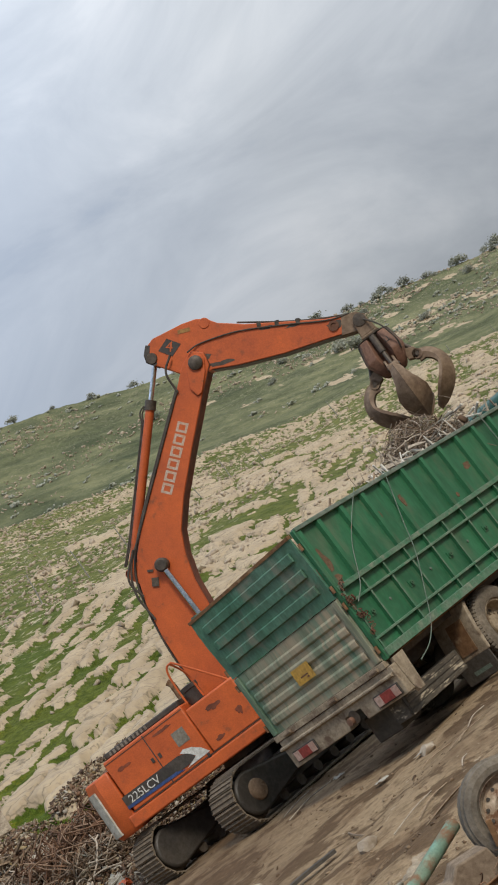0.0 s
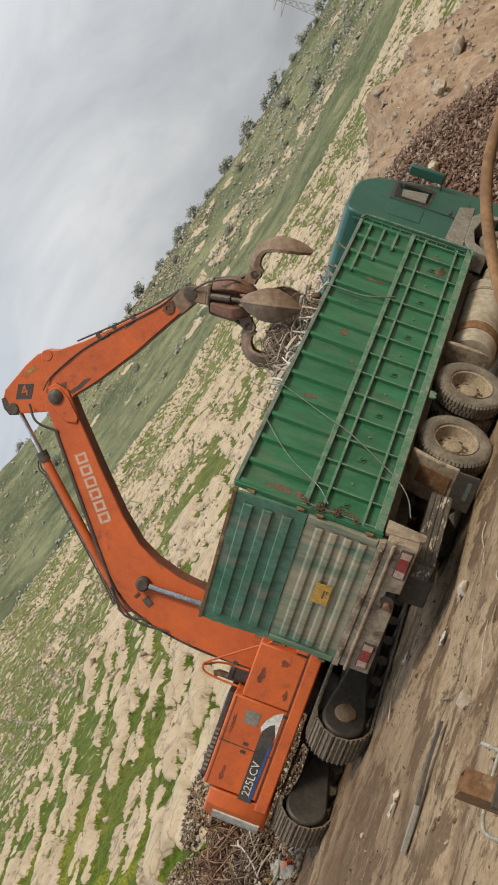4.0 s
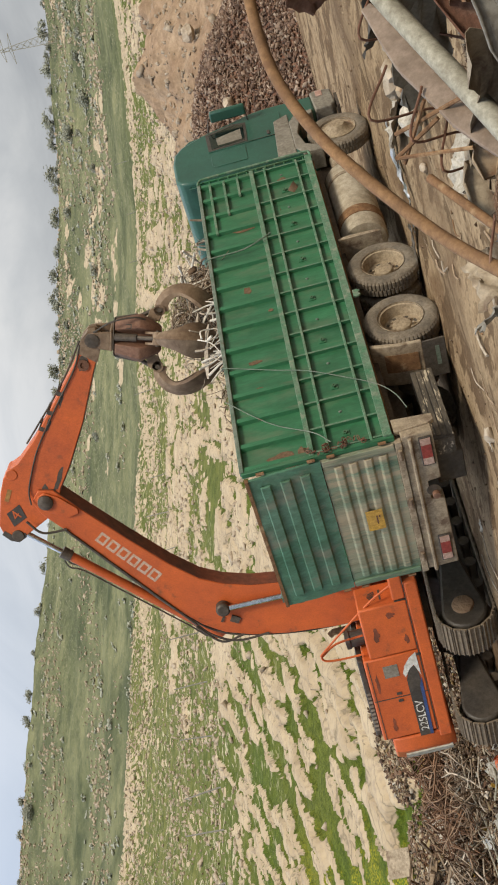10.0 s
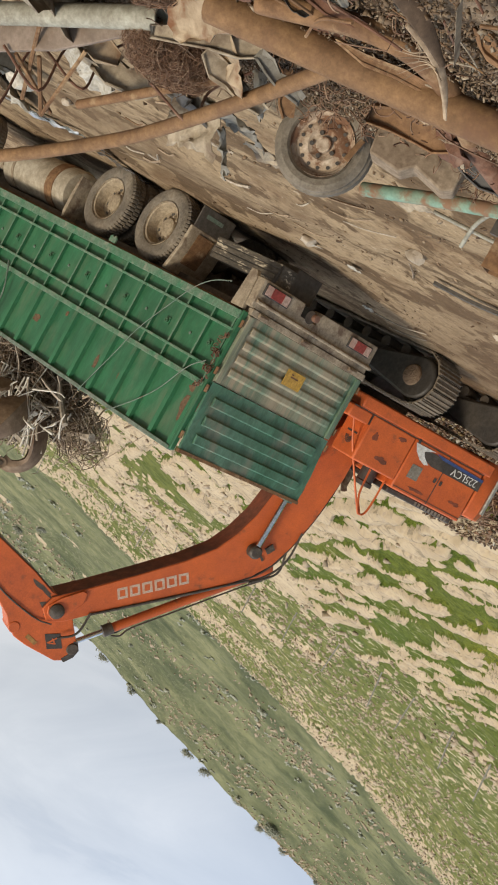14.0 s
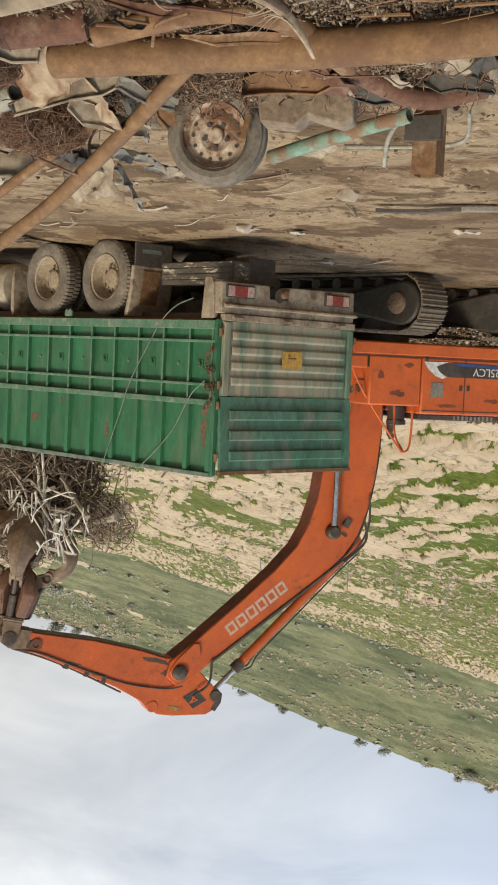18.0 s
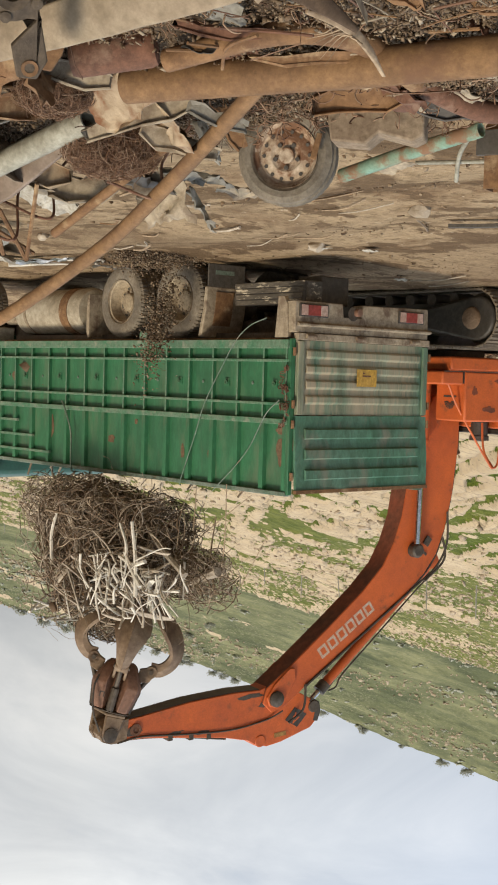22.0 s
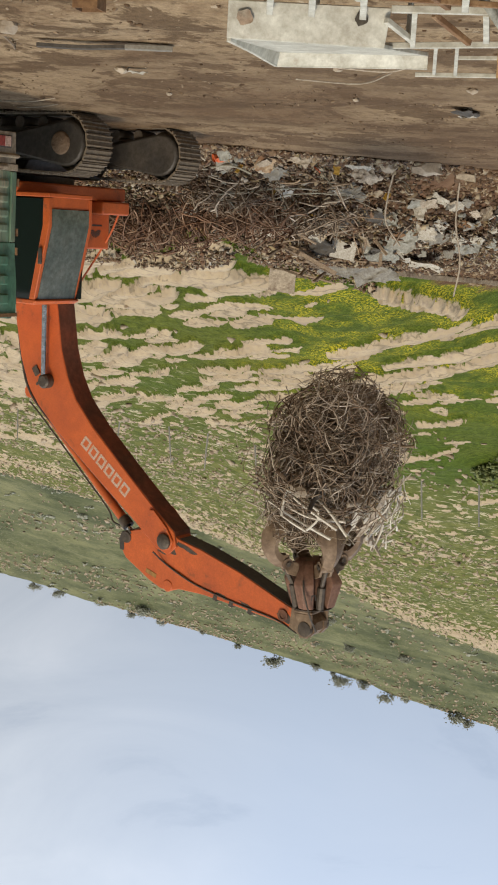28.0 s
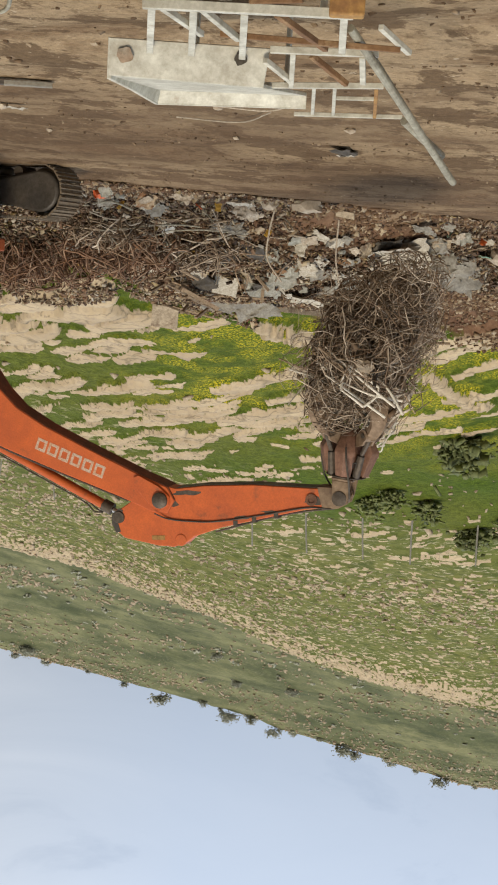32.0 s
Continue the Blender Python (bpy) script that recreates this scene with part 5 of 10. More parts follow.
    part("wheel_arch", Mesh().prism([(AX_F - 0.72, 0.86), (AX_F - 0.68, 1.18), (AX_F - 0.45, 1.30), (AX_F + 0.45, 1.30), (AX_F + 0.68, 1.18), (AX_F + 0.72, 0.86), (AX_F + 0.6, 0.86), (AX_F + 0.4, 1.12), (AX_F, 1.2), (AX_F - 0.4, 1.12), (AX_F - 0.6, 0.86)], 0.03, 0.4), GREYCLOTH, t, "grey plastic wheel arch", bevel=0.015)
    bumper = part("bumper", Mesh().prism([(8.80, 0.50), (8.78, 0.80), (9.42, 0.82), (9.46, 0.70), (9.40, 0.44), (8.90, 0.42)], 0.05, BW - 0.05), GREYCLOTH, t, "dusty grey front bumper", bevel=0.03)
    part("corner_lamp", Mesh().box(9.20, 9.40, 0.035, 0.05, 0.60, 0.72), PALELENS, bumper, bevel=0.006)
    part("windscreen", Mesh().add([(8.985, 0.2, 2.80), (8.985, BW - 0.2, 2.80), (9.285, BW - 0.2, 2.03), (9.285, 0.2, 2.03)], [(0, 1, 2, 3)]), GLASS, cab)
    mirror = part("mirror", Mesh().box(9.0, 9.10, -0.28, -0.08, 1.98, 2.62), CAB_GREEN, t, "large dark green door mirror", bevel=0.03)
    part("mirror_arm", Mesh().tube([(9.03, 0.09, 2.72), (9.05, -0.15, 2.66), (9.05, -0.17, 2.0), (9.07, 0.08, 1.98)], 0.016, 6), BLACK_PAINT, mirror)
    part("cab_step", Mesh().box(8.72, 9.2, 0.06, 0.3, 0.36, 0.41), DARK_STEEL, t)
    # loose ropes over the side
    for r, pts in ((0.007, [(2.2, 0.03, 3.08), (2.13, -0.03, 3.0), (1.81, -0.055, 2.38), (1.58, -0.085, 1.94), (1.23, -0.09, 1.45), (0.97, -0.09, 1.12), (0.7, -0.09, 0.93), (0.41, -0.06, 0.83)]),
                   (0.007, [(1.5, 0.03, 3.10), (1.38, -0.03, 3.05), (0.95, -0.055, 2.73), (0.66, -0.06, 2.45), (0.35, -0.085, 2.04), (0.1, -0.085, 1.85)]),
                   (0.013, [(4.8, 0.05, 3.09), (4.87, -0.03, 3.04), (4.86, -0.055, 2.5), (4.98, -0.085, 2.16), (5.08, -0.085, 2.02)])):
        part("loose_cable", Mesh().tube(curved(pts, 8), r, 5), RAIL, t, "pale cable hanging over the body side")
    part("front_hoop", Mesh().tube(curved([(7.10, -0.02, 1.10), (7.26, -0.02, 1.12), (7.31, -0.02, 1.22), (7.31, -0.02, 2.0), (7.30, -0.02, 2.86), (7.25, -0.02, 3.0), (7.12, -0.02, 3.03)], 5), 0.022, 8), GREEN_SCUFF, t, "scuffed green hoop at the front of the body side")
    part("lashing_lug", Mesh().prism([(3.02, 1.075), (3.02, 1.0), (3.06, 0.965), (3.10, 1.0), (3.14, 0.965), (3.18, 1.0), (3.18, 1.075)], -0.02, 0.012), GREEN_SCUFF, t, "pale green lashing lug under the body side", bevel=0.006)
    return t




# ---------------------------------------------------------------- the excavator
XC, YC = 2.56, 5.82
GZ = 0.13
FOOT, LB, LS = (0.08, 1.84), 5.71, 2.84
BEND, TAIL, CYL = (2.40, 0.92), (-0.72, 0.28), (2.30, 1.53)
CYL_FOOT = (0.62, 1.32)


def build_excavator():
    e = thing("excavator", "orange crawler excavator with a scrap grapple, standing on the mud", "excavator", at=pose(XC, YC, 0))
    # ---- undercarriage: two tracks of shoes
    L2, RT = 1.83, 0.43
    shoe = Mesh().box(-0.098, 0.098, -0.30, 0.30, -0.012, 0.012)
    for x in (-0.075, 0.0, 0.075):
        shoe.prism([(x - 0.012, 0.012), (x - 0.006, 0.034), (x + 0.006, 0.034), (x + 0.012, 0.012)], -0.30, 0.30)
    shoe = shoe.data("track_shoe")
    shoe.materials.append(TRACK)
    per = 4 * L2 + 2 * math.pi * RT
    n = 48
    for side in (-1, 1):
        y = side * 1.195
        frame_p = [(-L2 - 0.05, 0.30), (-L2 + 0.35, 0.22), (L2 - 0.35, 0.22), (L2 + 0.05, 0.30), (L2 + 0.1, 0.55), (L2 - 0.4, 0.70), (-L2 + 0.4, 0.70), (-L2 - 0.1, 0.55)]
        part("track_frame", Mesh().prism(frame_p, y - 0.2, y + 0.2).move(pose(0, 0, GZ)), BLACK_PAINT, e, bevel=0.02)
        part("motor_cover", Mesh().prism([(-L2 + 1.2, 0.34), (-L2 + 1.2, 0.60)] + [(-L2 + 0.34 * math.cos(radians(a)), RT + 0.035 + 0.34 * math.sin(radians(a))) for a in range(80, 281, 20)], y - 0.25, y + 0.25).move(pose(0, 0, GZ)), BLACK_PAINT, e, bevel=0.04)
        for x, nm in ((-L2, "sprocket"), (L2, "idler")):
            hub = Mesh().lathe([(0.40, -0.05), (0.40, 0.05), (0.2, 0.08), (0.17, 0.2), (0.15, 0.21), (0.0, 0.21)], 28, "y").lathe([(0.40, 0.05), (0.40, -0.05), (0.2, -0.08), (0.18, -0.2), (0.16, -0.225), (0.14, -0.235), (0.0, -0.235)] if side < 0 else [(0.40, 0.05), (0.40, -0.05), (0.2, -0.08), (0.0, -0.2)], 28, "y")
            part(nm, hub, TRACK, e, "", at=pose(x, y, RT + 0.035 + GZ))
            if nm == "sprocket" and side < 0:
                part("hub_cap", Mesh().lathe([(0.0, -0.30), (0.13, -0.30), (0.155, -0.285), (0.17, -0.25), (0.17, -0.2)], 24, "y"), DUG_EARTH, e, "mud-covered drive hub cap", at=pose(x + 0.08, y, RT + 0.035 + GZ))
        for k in range(7):
            part("track_roller", Mesh().lathe([(0.0, -0.2), (0.09, -0.2), (0.09, 0.2), (0.0, 0.2)], 14, "y"), DARK_STEEL, e, at=pose(-1.35 + 0.45 * k, y, 0.16 + GZ))
        for k in range(n):
            s = (k + 0.5) / n * per
            if s < 2 * L2:
                x, z, a = -L2 + s, 2 * RT, 0
            elif s < 2 * L2 + math.pi * RT:
                q = (s - 2 * L2) / RT
                x, z, a = L2 + RT * math.sin(q), RT + RT * math.cos(q), math.degrees(q)
            elif s < 4 * L2 + math.pi * RT:
                x, z, a = L2 - (s - 2 * L2 - math.pi * RT), 0.0, 180
            else:
                q = (s - 4 * L2 - math.pi * RT) / RT
                x, z, a = -L2 - RT * math.sin(q), RT - RT * math.cos(q), 180 + math.degrees(q)
            if z > 2 * RT - 0.01:
                z -= 0.05 * math.sin(math.pi * (x + L2) / (2 * L2)) ** 2
            part("track_shoe", shoe, None, e, at=pose(x, y, z + 0.035 + GZ, 0, a, 0))
    part("car_body", Mesh().prism([(-0.9, 0.45), (-0.6, 0.92), (0.6, 0.92), (0.9, 0.45)], -1.0, 1.0).move(pose(0, 0, GZ)), BLACK_PAINT, e, bevel=0.03)
    part("swing_ring", Mesh().lathe([(0.62, 0.90), (0.66, 0.92), (0.66, 1.10), (0.0, 1.10)], 32, "z").move(pose(0, 0, GZ)), DARK_STEEL, e)
    # ---- upper body (x forward, y to the driver's left)
    H0, H1 = 1.22, 2.30
    u = part("upper_body", Mesh().box(-2.1, 0.92, -1.24, 1.24, H0 - 0.06, H0 + 0.16), ORANGE, e, "orange turning upper body", bevel=0.03)
    # right side: engine housing, tank box with the round mark
    part("engine_housing", Mesh().box(-1.95, -0.35, -1.22, 1.20, H0 + 0.165, H1), ORANGE, u, "orange engine housing doors", bevel=0.03)
    part("door_gap", Mesh().box(-1.16, -1.145, -1.226, -1.2, H0 + 0.18, H1 - 0.02), BLACK_PAINT, u)
    for x, z in ((-1.22, 1.86), (-1.08, 1.86), (-1.86, 1.62), (-0.42, 1.40)):
        part("door_latch", Mesh().box(x - 0.025, x + 0.025, -1.235, -1.222, z - 0.04, z + 0.04), BLACK_PAINT, u, bevel=0.004)
    part("door_gap", Mesh().box(-1.93, -0.37, -1.2255, -1.2, 2.235, 2.247), BLACK_PAINT, u)
    for k, (x, z, w, h) in enumerate(((-1.7, 2.05, 0.16, 0.05), (-0.8, 2.16, 0.22, 0.04), (-1.3, 1.32, 0.20, 0.03), (0.1, 1.98, 0.18, 0.07), (-0.1, 1.52, 0.12, 0.05), (0.4, 1.7, 0.08, 0.11))):
        ring = []
        for i in range(16):
            a = 2 * math.pi * i / 16
            q = 0.7 + 0.5 * noise.noise(Vector((k * 2.9 + 1.6 * math.cos(a), 1.6 * math.sin(a), 9)))
            ring.append((x + w * q * math.cos(a), z + h * q * math.sin(a)))
        part("scuff", Mesh().prism(ring, -1.2245, -1.2215), BOOM_UNDER, u, "dark scuff on the orange paint")
    part("belt_gap", Mesh().box(-1.95, 1.05, -1.2445, -1.23, H0 + 0.163, H0 + 0.178), BLACK_PAINT, u)
    part("tank_box", Mesh().box(-0.34, 0.60, -1.22, -0.52, H0 + 0.165, H1 - 0.12), ORANGE, u, "orange tank housing", bevel=0.03)
    part("tool_box", Mesh().box(0.62, 1.06, -1.20, -0.55, H0 + 0.165, H0 + 0.38), ORANGE, u, bevel=0.03)
    part("box_gap", Mesh().box(0.602, 0.618, -1.2, -0.56, H0 + 0.17, H0 + 0.36), BLACK_PAINT, u)
    fan = Mesh()
    for k in range(9):
        a = math.pi * (k + 0.5) / 9
        fan.add([(0.606, -0.87 + 0.03 * math.cos(a - 0.12), 1.86 + 0.03 * math.sin(a - 0.12)), (0.606, -0.87 + 0.03 * math.cos(a + 0.12), 1.86 + 0.03 * math.sin(a + 0.12)),
                 (0.606, -0.87 + 0.13 * math.cos(a + 0.12), 1.86 + 0.13 * math.sin(a + 0.12)), (0.606, -0.87 + 0.13 * math.cos(a - 0.12), 1.86 + 0.13 * math.sin(a - 0.12))], [(0, 1, 2, 3)])
    part("round_mark", fan, BLACK_PAINT, u, "dark fan-shaped mark")
    part("mark_bar", Mesh().box(0.602, 0.607, -1.02, -0.72, 1.77, 1.80), BLACK_PAINT, u)
    part("faded_patch", Mesh().box(-0.75, -0.52, -1.2265, -1.221, 1.78, 2.02), GREYCLOTH, u)
    # counterweight, rounded
    cw = []
    for z, s in ((H0 - 0.1, 0.94), (H0 + 0.02, 1.0), (H1 - 0.28, 1.0), (H1 - 0.14, 0.97)):
        ring = [(-1.98, -1.22 * s), (-2.25, -1.22 * s), (-2.52, -1.02 * s), (-2.68, -0.6 * s), (-2.74, 0), (-2.68, 0.6 * s), (-2.52, 1.02 * s), (-2.25, 1.22 * s), (-1.98, 1.22 * s)]
        cw.append([(x if i in (0, 8) else -1.98 + (x + 1.98) * s, y, z) for i, (x, y) in enumerate(ring)])
    part("counterweight", Mesh().strip(cw), ORANGE, u, "heavy orange counterweight with a pale edge", bevel=0.03)
    # grey-white strip wrapped round the counterweight's rear
    rear = [(-2.36, -1.155), (-2.525, -1.025), (-2.60, -0.82), (-2.688, -0.60), (-2.75, 0.0), (-2.688, 0.60), (-2.60, 0.82), (-2.525, 1.025)]
    part("rubbed_edge", Mesh().strip([[(x - 0.012, y * 1.006, H0 - 0.02), (x - 0.012, y * 1.006, H1 - 0.30), (x + 0.02, y * 0.99, H1 - 0.30), (x + 0.02, y * 0.99, H0 - 0.02)] for x, y in rear]), GREYWHITE, u, "pale grey-white rear face of the counterweight")
    # model number and swoosh on the side
    sw = Mesh()
    yo = -1.2285
    sw.add([(-0.37, yo - 0.004, 1.45), (-0.45, yo - 0.004, 1.57), (-0.58, yo - 0.004, 1.67), (-0.72, yo - 0.004, 1.72), (-0.80, yo - 0.004, 1.69), (-0.66, yo - 0.004, 1.60), (-0.60, yo - 0.004, 1.52), (-0.82, yo - 0.004, 1.44)], [(0, 1, 2, 6, 7), (2, 3, 4, 5, 6)])
    part("white_swoosh", sw, WHITE, u)
    part("dark_band", Mesh().add([(-2.0, yo - 0.002, 1.505), (-0.80, yo - 0.002, 1.47), (-0.60, yo - 0.002, 1.50), (-0.66, yo - 0.002, 1.62), (-0.86, yo - 0.002, 1.685), (-2.0, yo - 0.002, 1.685)], [(0, 1, 2, 3, 4, 5)]), BLACK_PAINT, u, "dark and blue stripe")
    part("blue_band", Mesh().add([(-2.0, yo - 0.004, 1.47), (-0.85, yo - 0.004, 1.445), (-1.02, yo - 0.004, 1.50), (-2.0, yo - 0.004, 1.52)], [(0, 1, 2, 3)]), material("blue_stripe", (0.05, 0.09, 0.24), rough=0.5), u)
    fc = bpy.data.curves.new("model_number", "FONT")
    fc.body, fc.size, fc.extrude, fc.align_x = "225LCV", 0.185, 0.003, "CENTER"
    fo = new("model_number", fc)
    fo.data.materials.append(WHITE)
    fo.parent = u
    fo.matrix_basis = pose(-1.60, yo - 0.007, 1.525, 90, 0, 0)
    tagged(fo, "white model number")
    # black engine deck with vents, exhaust, handrails
    deck = part("engine_deck", Mesh().box(-1.9, -0.4, -1.1, 1.1, H1 + 0.004, H1 + 0.10), BLACK_PAINT, u, "black vented engine deck", bevel=0.02)
    for k in range(10):
        part("vent", Mesh().box(-1.8 + 0.08 * k, -1.76 + 0.08 * k, -1.108, -1.1, H1 + 0.02, H1 + 0.085), GREYCLOTH, deck)
    part("exhaust", Mesh().tube([(-0.75, 0.5, H1 + 0.1), (-0.75, 0.5, H1 + 0.42), (-0.8, 0.5, H1 + 0.5)], 0.06, 12), RUSTY, u)
    part("air_cleaner", Mesh().lathe([(0.0, H1 - 0.1), (0.14, H1 - 0.1), (0.14, H1 + 0.12), (0.16, H1 + 0.13), (0.16, H1 + 0.2), (0.0, H1 + 0.22)], 16, "z", (-0.2, -0.7, 0)), BLACK_PAINT, u)
    rail = Mesh()
    rail.tube(curved([(0.88, -1.13, H0 + 0.36), (0.64, -1.14, H1 - 0.30), (0.0, -1.14, H1 + 0.52), (-0.12, -1.14, H1 + 0.62), (-0.22, -1.13, H1 + 0.56), (-0.26, -1.12, H1 + 0.30), (-0.26, -1.12, H1 - 0.05)], 6), 0.018, 7)
    rail.tube(curved([(-0.12, -1.14, H1 + 0.62), (-0.02, -1.02, H1 + 0.35), (0.0, -0.98, H1 - 0.10)], 6), 0.018, 7)
    part("handrail", rail, ORANGE, u, "bent orange handrail")
    # cab on the left
    c0, c1, ct, y0, y1, z0, z1 = -0.30, 1.62, 1.36, 0.30, 1.24, H0 + 0.17, 3.02
    zt = z1 - 0.081
    for y in (y0, y1 - 0.07):
        part("cab_post", Mesh().box(c0, c0 + 0.07, y, y + 0.07, z0, zt), ORANGE, u, bevel=0.015)
        part("front_post", Mesh().prism([(c1 - 0.13, z0), (c1, z0), (c1 + 0.01, z0 + 0.42), (ct, zt), (ct - 0.12, zt), (c1 - 0.13, z0 + 0.42)], y, y + 0.07), ORANGE, u, "slanted orange front post of the cab", bevel=0.012)
    part("cab_roof", Mesh().prism([(c0, z1 - 0.08), (c0, z1 - 0.02), (c0 + 0.06, z1), (ct - 0.04, z1), (ct + 0.05, z1 - 0.05), (ct + 0.03, z1 - 0.08)], y0, y1), ORANGE, u, "orange roof of the operator's cab", bevel=0.02)
    part("cab_floor", Mesh().box(c0, c1, y0, y1, H0 + 0.10, z0 - 0.002), ORANGE, u, bevel=0.015)
    part("cab_back", Mesh().box(c0, c0 + 0.06, y0 + 0.071, y1 - 0.071, z0, z0 + 1.0), ORANGE, u)
    part("door_post", Mesh().box(0.40, 0.46, y1 - 0.06, y1 - 0.004, z0, zt), BLACK_PAINT, u, bevel=0.01)
    part("cab_door_panel", Mesh().prism([(c0 + 0.072, z0), (c0 + 0.072, z0 + 0.62), (0.10, z0 + 0.45), (0.398, z0)], y1 - 0.05, y1 - 0.005), ORANGE, u)
    part("lower_front", Mesh().box(c1 - 0.05, c1 - 0.012, y0 + 0.072, y1 - 0.072, z0, z0 + 0.16), ORANGE, u)
    wind = material("dusty_green_glass", (0.085, 0.105, 0.085), (0.16, 0.175, 0.145), 0.25, scale=3, fine=20, bump=0.0, spec=0.5)
    part("front_glass", Mesh().prism([(c1 - 0.02, z0 + 0.17), (c1 + 0.004, z0 + 0.17), (c1 + 0.008, z0 + 0.42), (ct + 0.004, zt), (ct - 0.02, zt), (c1 - 0.016, z0 + 0.42)], y0 + 0.072, y1 - 0.072), wind, u, "dusty greenish windscreen of the cab")
    part("side_glass", Mesh().prism([(0.462, z0 + 0.02), (0.462, zt), (ct - 0.125, zt), (c1 - 0.135, z0 + 0.42), (c1 - 0.135, z0 + 0.02)], y1 - 0.04, y1 - 0.025), GLASS, u)
    for nm, a in (("door_glass", (c0 + 0.072, 0.398, y1 - 0.04, y1 - 0.025, z0 + 0.3, zt)), ("inner_glass", (c0 + 0.072, c1 - 0.15, y0 + 0.02, y0 + 0.035, z0 + 0.3, zt)), ("rear_glass", (c0 + 0.02, c0 + 0.035, y0 + 0.072, y1 - 0.072, z0 + 1.0, zt))):
        part(nm, Mesh().box(*a), GLASS, u)
    part("door_handle_bar", Mesh().tube([(0.52, y1 + 0.02, z0 + 0.62), (0.52, y1 + 0.02, z0 + 0.95)], 0.015, 6).tube([(0.52, y1 - 0.03, z0 + 0.62), (0.52, y1 + 0.02, z0 + 0.62)], 0.012, 6).tube([(0.52, y1 - 0.03, z0 + 0.95), (0.52, y1 + 0.02, z0 + 0.95)], 0.012, 6), BLACK_PAINT, u)
    part("cab_mirror", Mesh().box(c1 - 0.16, c1 - 0.10, y1 + 0.01, y1 + 0.05, z0 + 0.75, z0 + 1.0), BLACK_PAINT, u, bevel=0.01)
    part("driver_seat", Mesh().box(0.05, 0.5, 0.52, 1.0, z0, z0 + 0.55).box(0.0, 0.12, 0.52, 1.0, z0 + 0.56, z0 + 1.15), BLACK_PAINT, u, bevel=0.03)
    part("boom_bracket", Mesh().box(-0.25, 0.30, -0.34, -0.26, H0 + 0.165, 2.05).box(-0.25, 0.30, 0.2, 0.28, H0 + 0.165, 2.05).box(0.3, 0.9, -0.42, 0.28, H0 + 0.165, H0 + 0.3), ORANGE, u, bevel=0.02)
    # ---- boom: outline in its own plane, foot pin at the origin
    top = [(-0.22, 0.10), (-0.10, 0.27), (0.45, 0.66), (1.2, 1.06), (1.75, 1.28), (2.2, 1.38), (2.6, 1.36), (3.2, 1.20), (4.2, 0.82), (5.2, 0.42), (5.72, 0.24), (5.92, 0.08)]
    bot = [(5.88, -0.14), (5.66, -0.22), (5.2, -0.06), (4.3, 0.22), (3.5, 0.45), (2.95, 0.55), (2.55, 0.52), (2.1, 0.40), (1.5, 0.12), (0.8, -0.16), (0.15, -0.26), (-0.16, -0.16)]
    boom = part("boom", Mesh().prism(top + bot, -0.20, 0.20), ORANGE, e, "orange bent boom with white side lettering bars", bevel=0.012)
    # thin plate along the boom's lower edge, a darker brown than its sides
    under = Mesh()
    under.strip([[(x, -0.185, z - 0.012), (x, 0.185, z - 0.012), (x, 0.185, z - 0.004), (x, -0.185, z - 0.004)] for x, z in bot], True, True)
    part("belly_plate", under, BOOM_UNDER, boom, "dark brown belly of the boom")
    for y in (-1, 1):
        part("boom_cylinder_pin", Mesh().lathe([(0.0, 0.205 * y), (0.12, 0.205 * y), (0.12, 0.33 * y), (0.09, 0.36 * y), (0.0, 0.36 * y)], 18, "y", (BEND[0], 0, BEND[1])), DARK_STEEL, boom)
        part("tip_pin", Mesh().lathe([(0.0, 0.2 * y), (0.125, 0.2 * y), (0.125, 0.27 * y), (0.08, 0.30 * y), (0.0, 0.30 * y)], 18, "y", (LB, 0, 0)), DARK_STEEL, boom)
        part("foot_pin", Mesh().lathe([(0.0, 0.2 * y), (0.13, 0.2 * y), (0.13, 0.27 * y), (0.0, 0.28 * y)], 16, "y"), DARK_STEEL, boom)
        part("lug_plate", Mesh().prism([(5.15, 0.02), (5.28, 0.14), (5.62, 0.17), (5.82, 0.12), (5.86, -0.04), (5.78, -0.15), (5.55, -0.15), (5.2, -0.06)], 0.20 * y, 0.235 * y), ORANGE, boom, bevel=0.01)
        part("hand_hold", Mesh().box(2.05, 2.2, 0.20 * y, 0.225 * y, 1.02, 1.14).box(2.30, 2.34, 0.20 * y, 0.22 * y, 1.1, 1.2), DARK_STEEL, boom)
        # six pale blocks where the maker's name is
        d = Vector((4.95 - 3.30, 0, 0.23 - 0.83)).normalized()
        for k in range(6):
            c = Vector((3.66, 0, 0.715)) + d * 0.212 * k
            q = Vector((-d.z, 0, d.x))
            w, h, b = 0.088, 0.098, 0.042
            ring_o = [c + d * sx * w + q * sz * h for sx, sz in ((-1, -1), (1, -1), (1, 1), (-1, 1))]
            ring_i = [c + d * sx * (w - b) + q * sz * (h - b) for sx, sz in ((-1, -1), (1, -1), (1, 1), (-1, 1))]
            yy = 0.2035 * y
            vs = [(p.x, yy, p.z) for p in ring_o + ring_i]
            part("lettering_block", Mesh().add(vs, [(i, (i + 1) % 4, (i + 1) % 4 + 4, i + 4) for i in range(4)]), FADED, boom, "faded white block in place of lettering")
    hose = Mesh()
    for k in range(4):
        y = -0.14 + 0.09 * k
        hose.tube(curved([(0.0, y, 0.38), (0.9, y, 0.94), (1.7, y, 1.29 + 0.01 * k), (2.3, y, 1.43 + 0.015 * k), (3.0, y, 1.30), (4.2, y, 0.85), (5.3, y, 0.41)], 6), 0.02, 6)
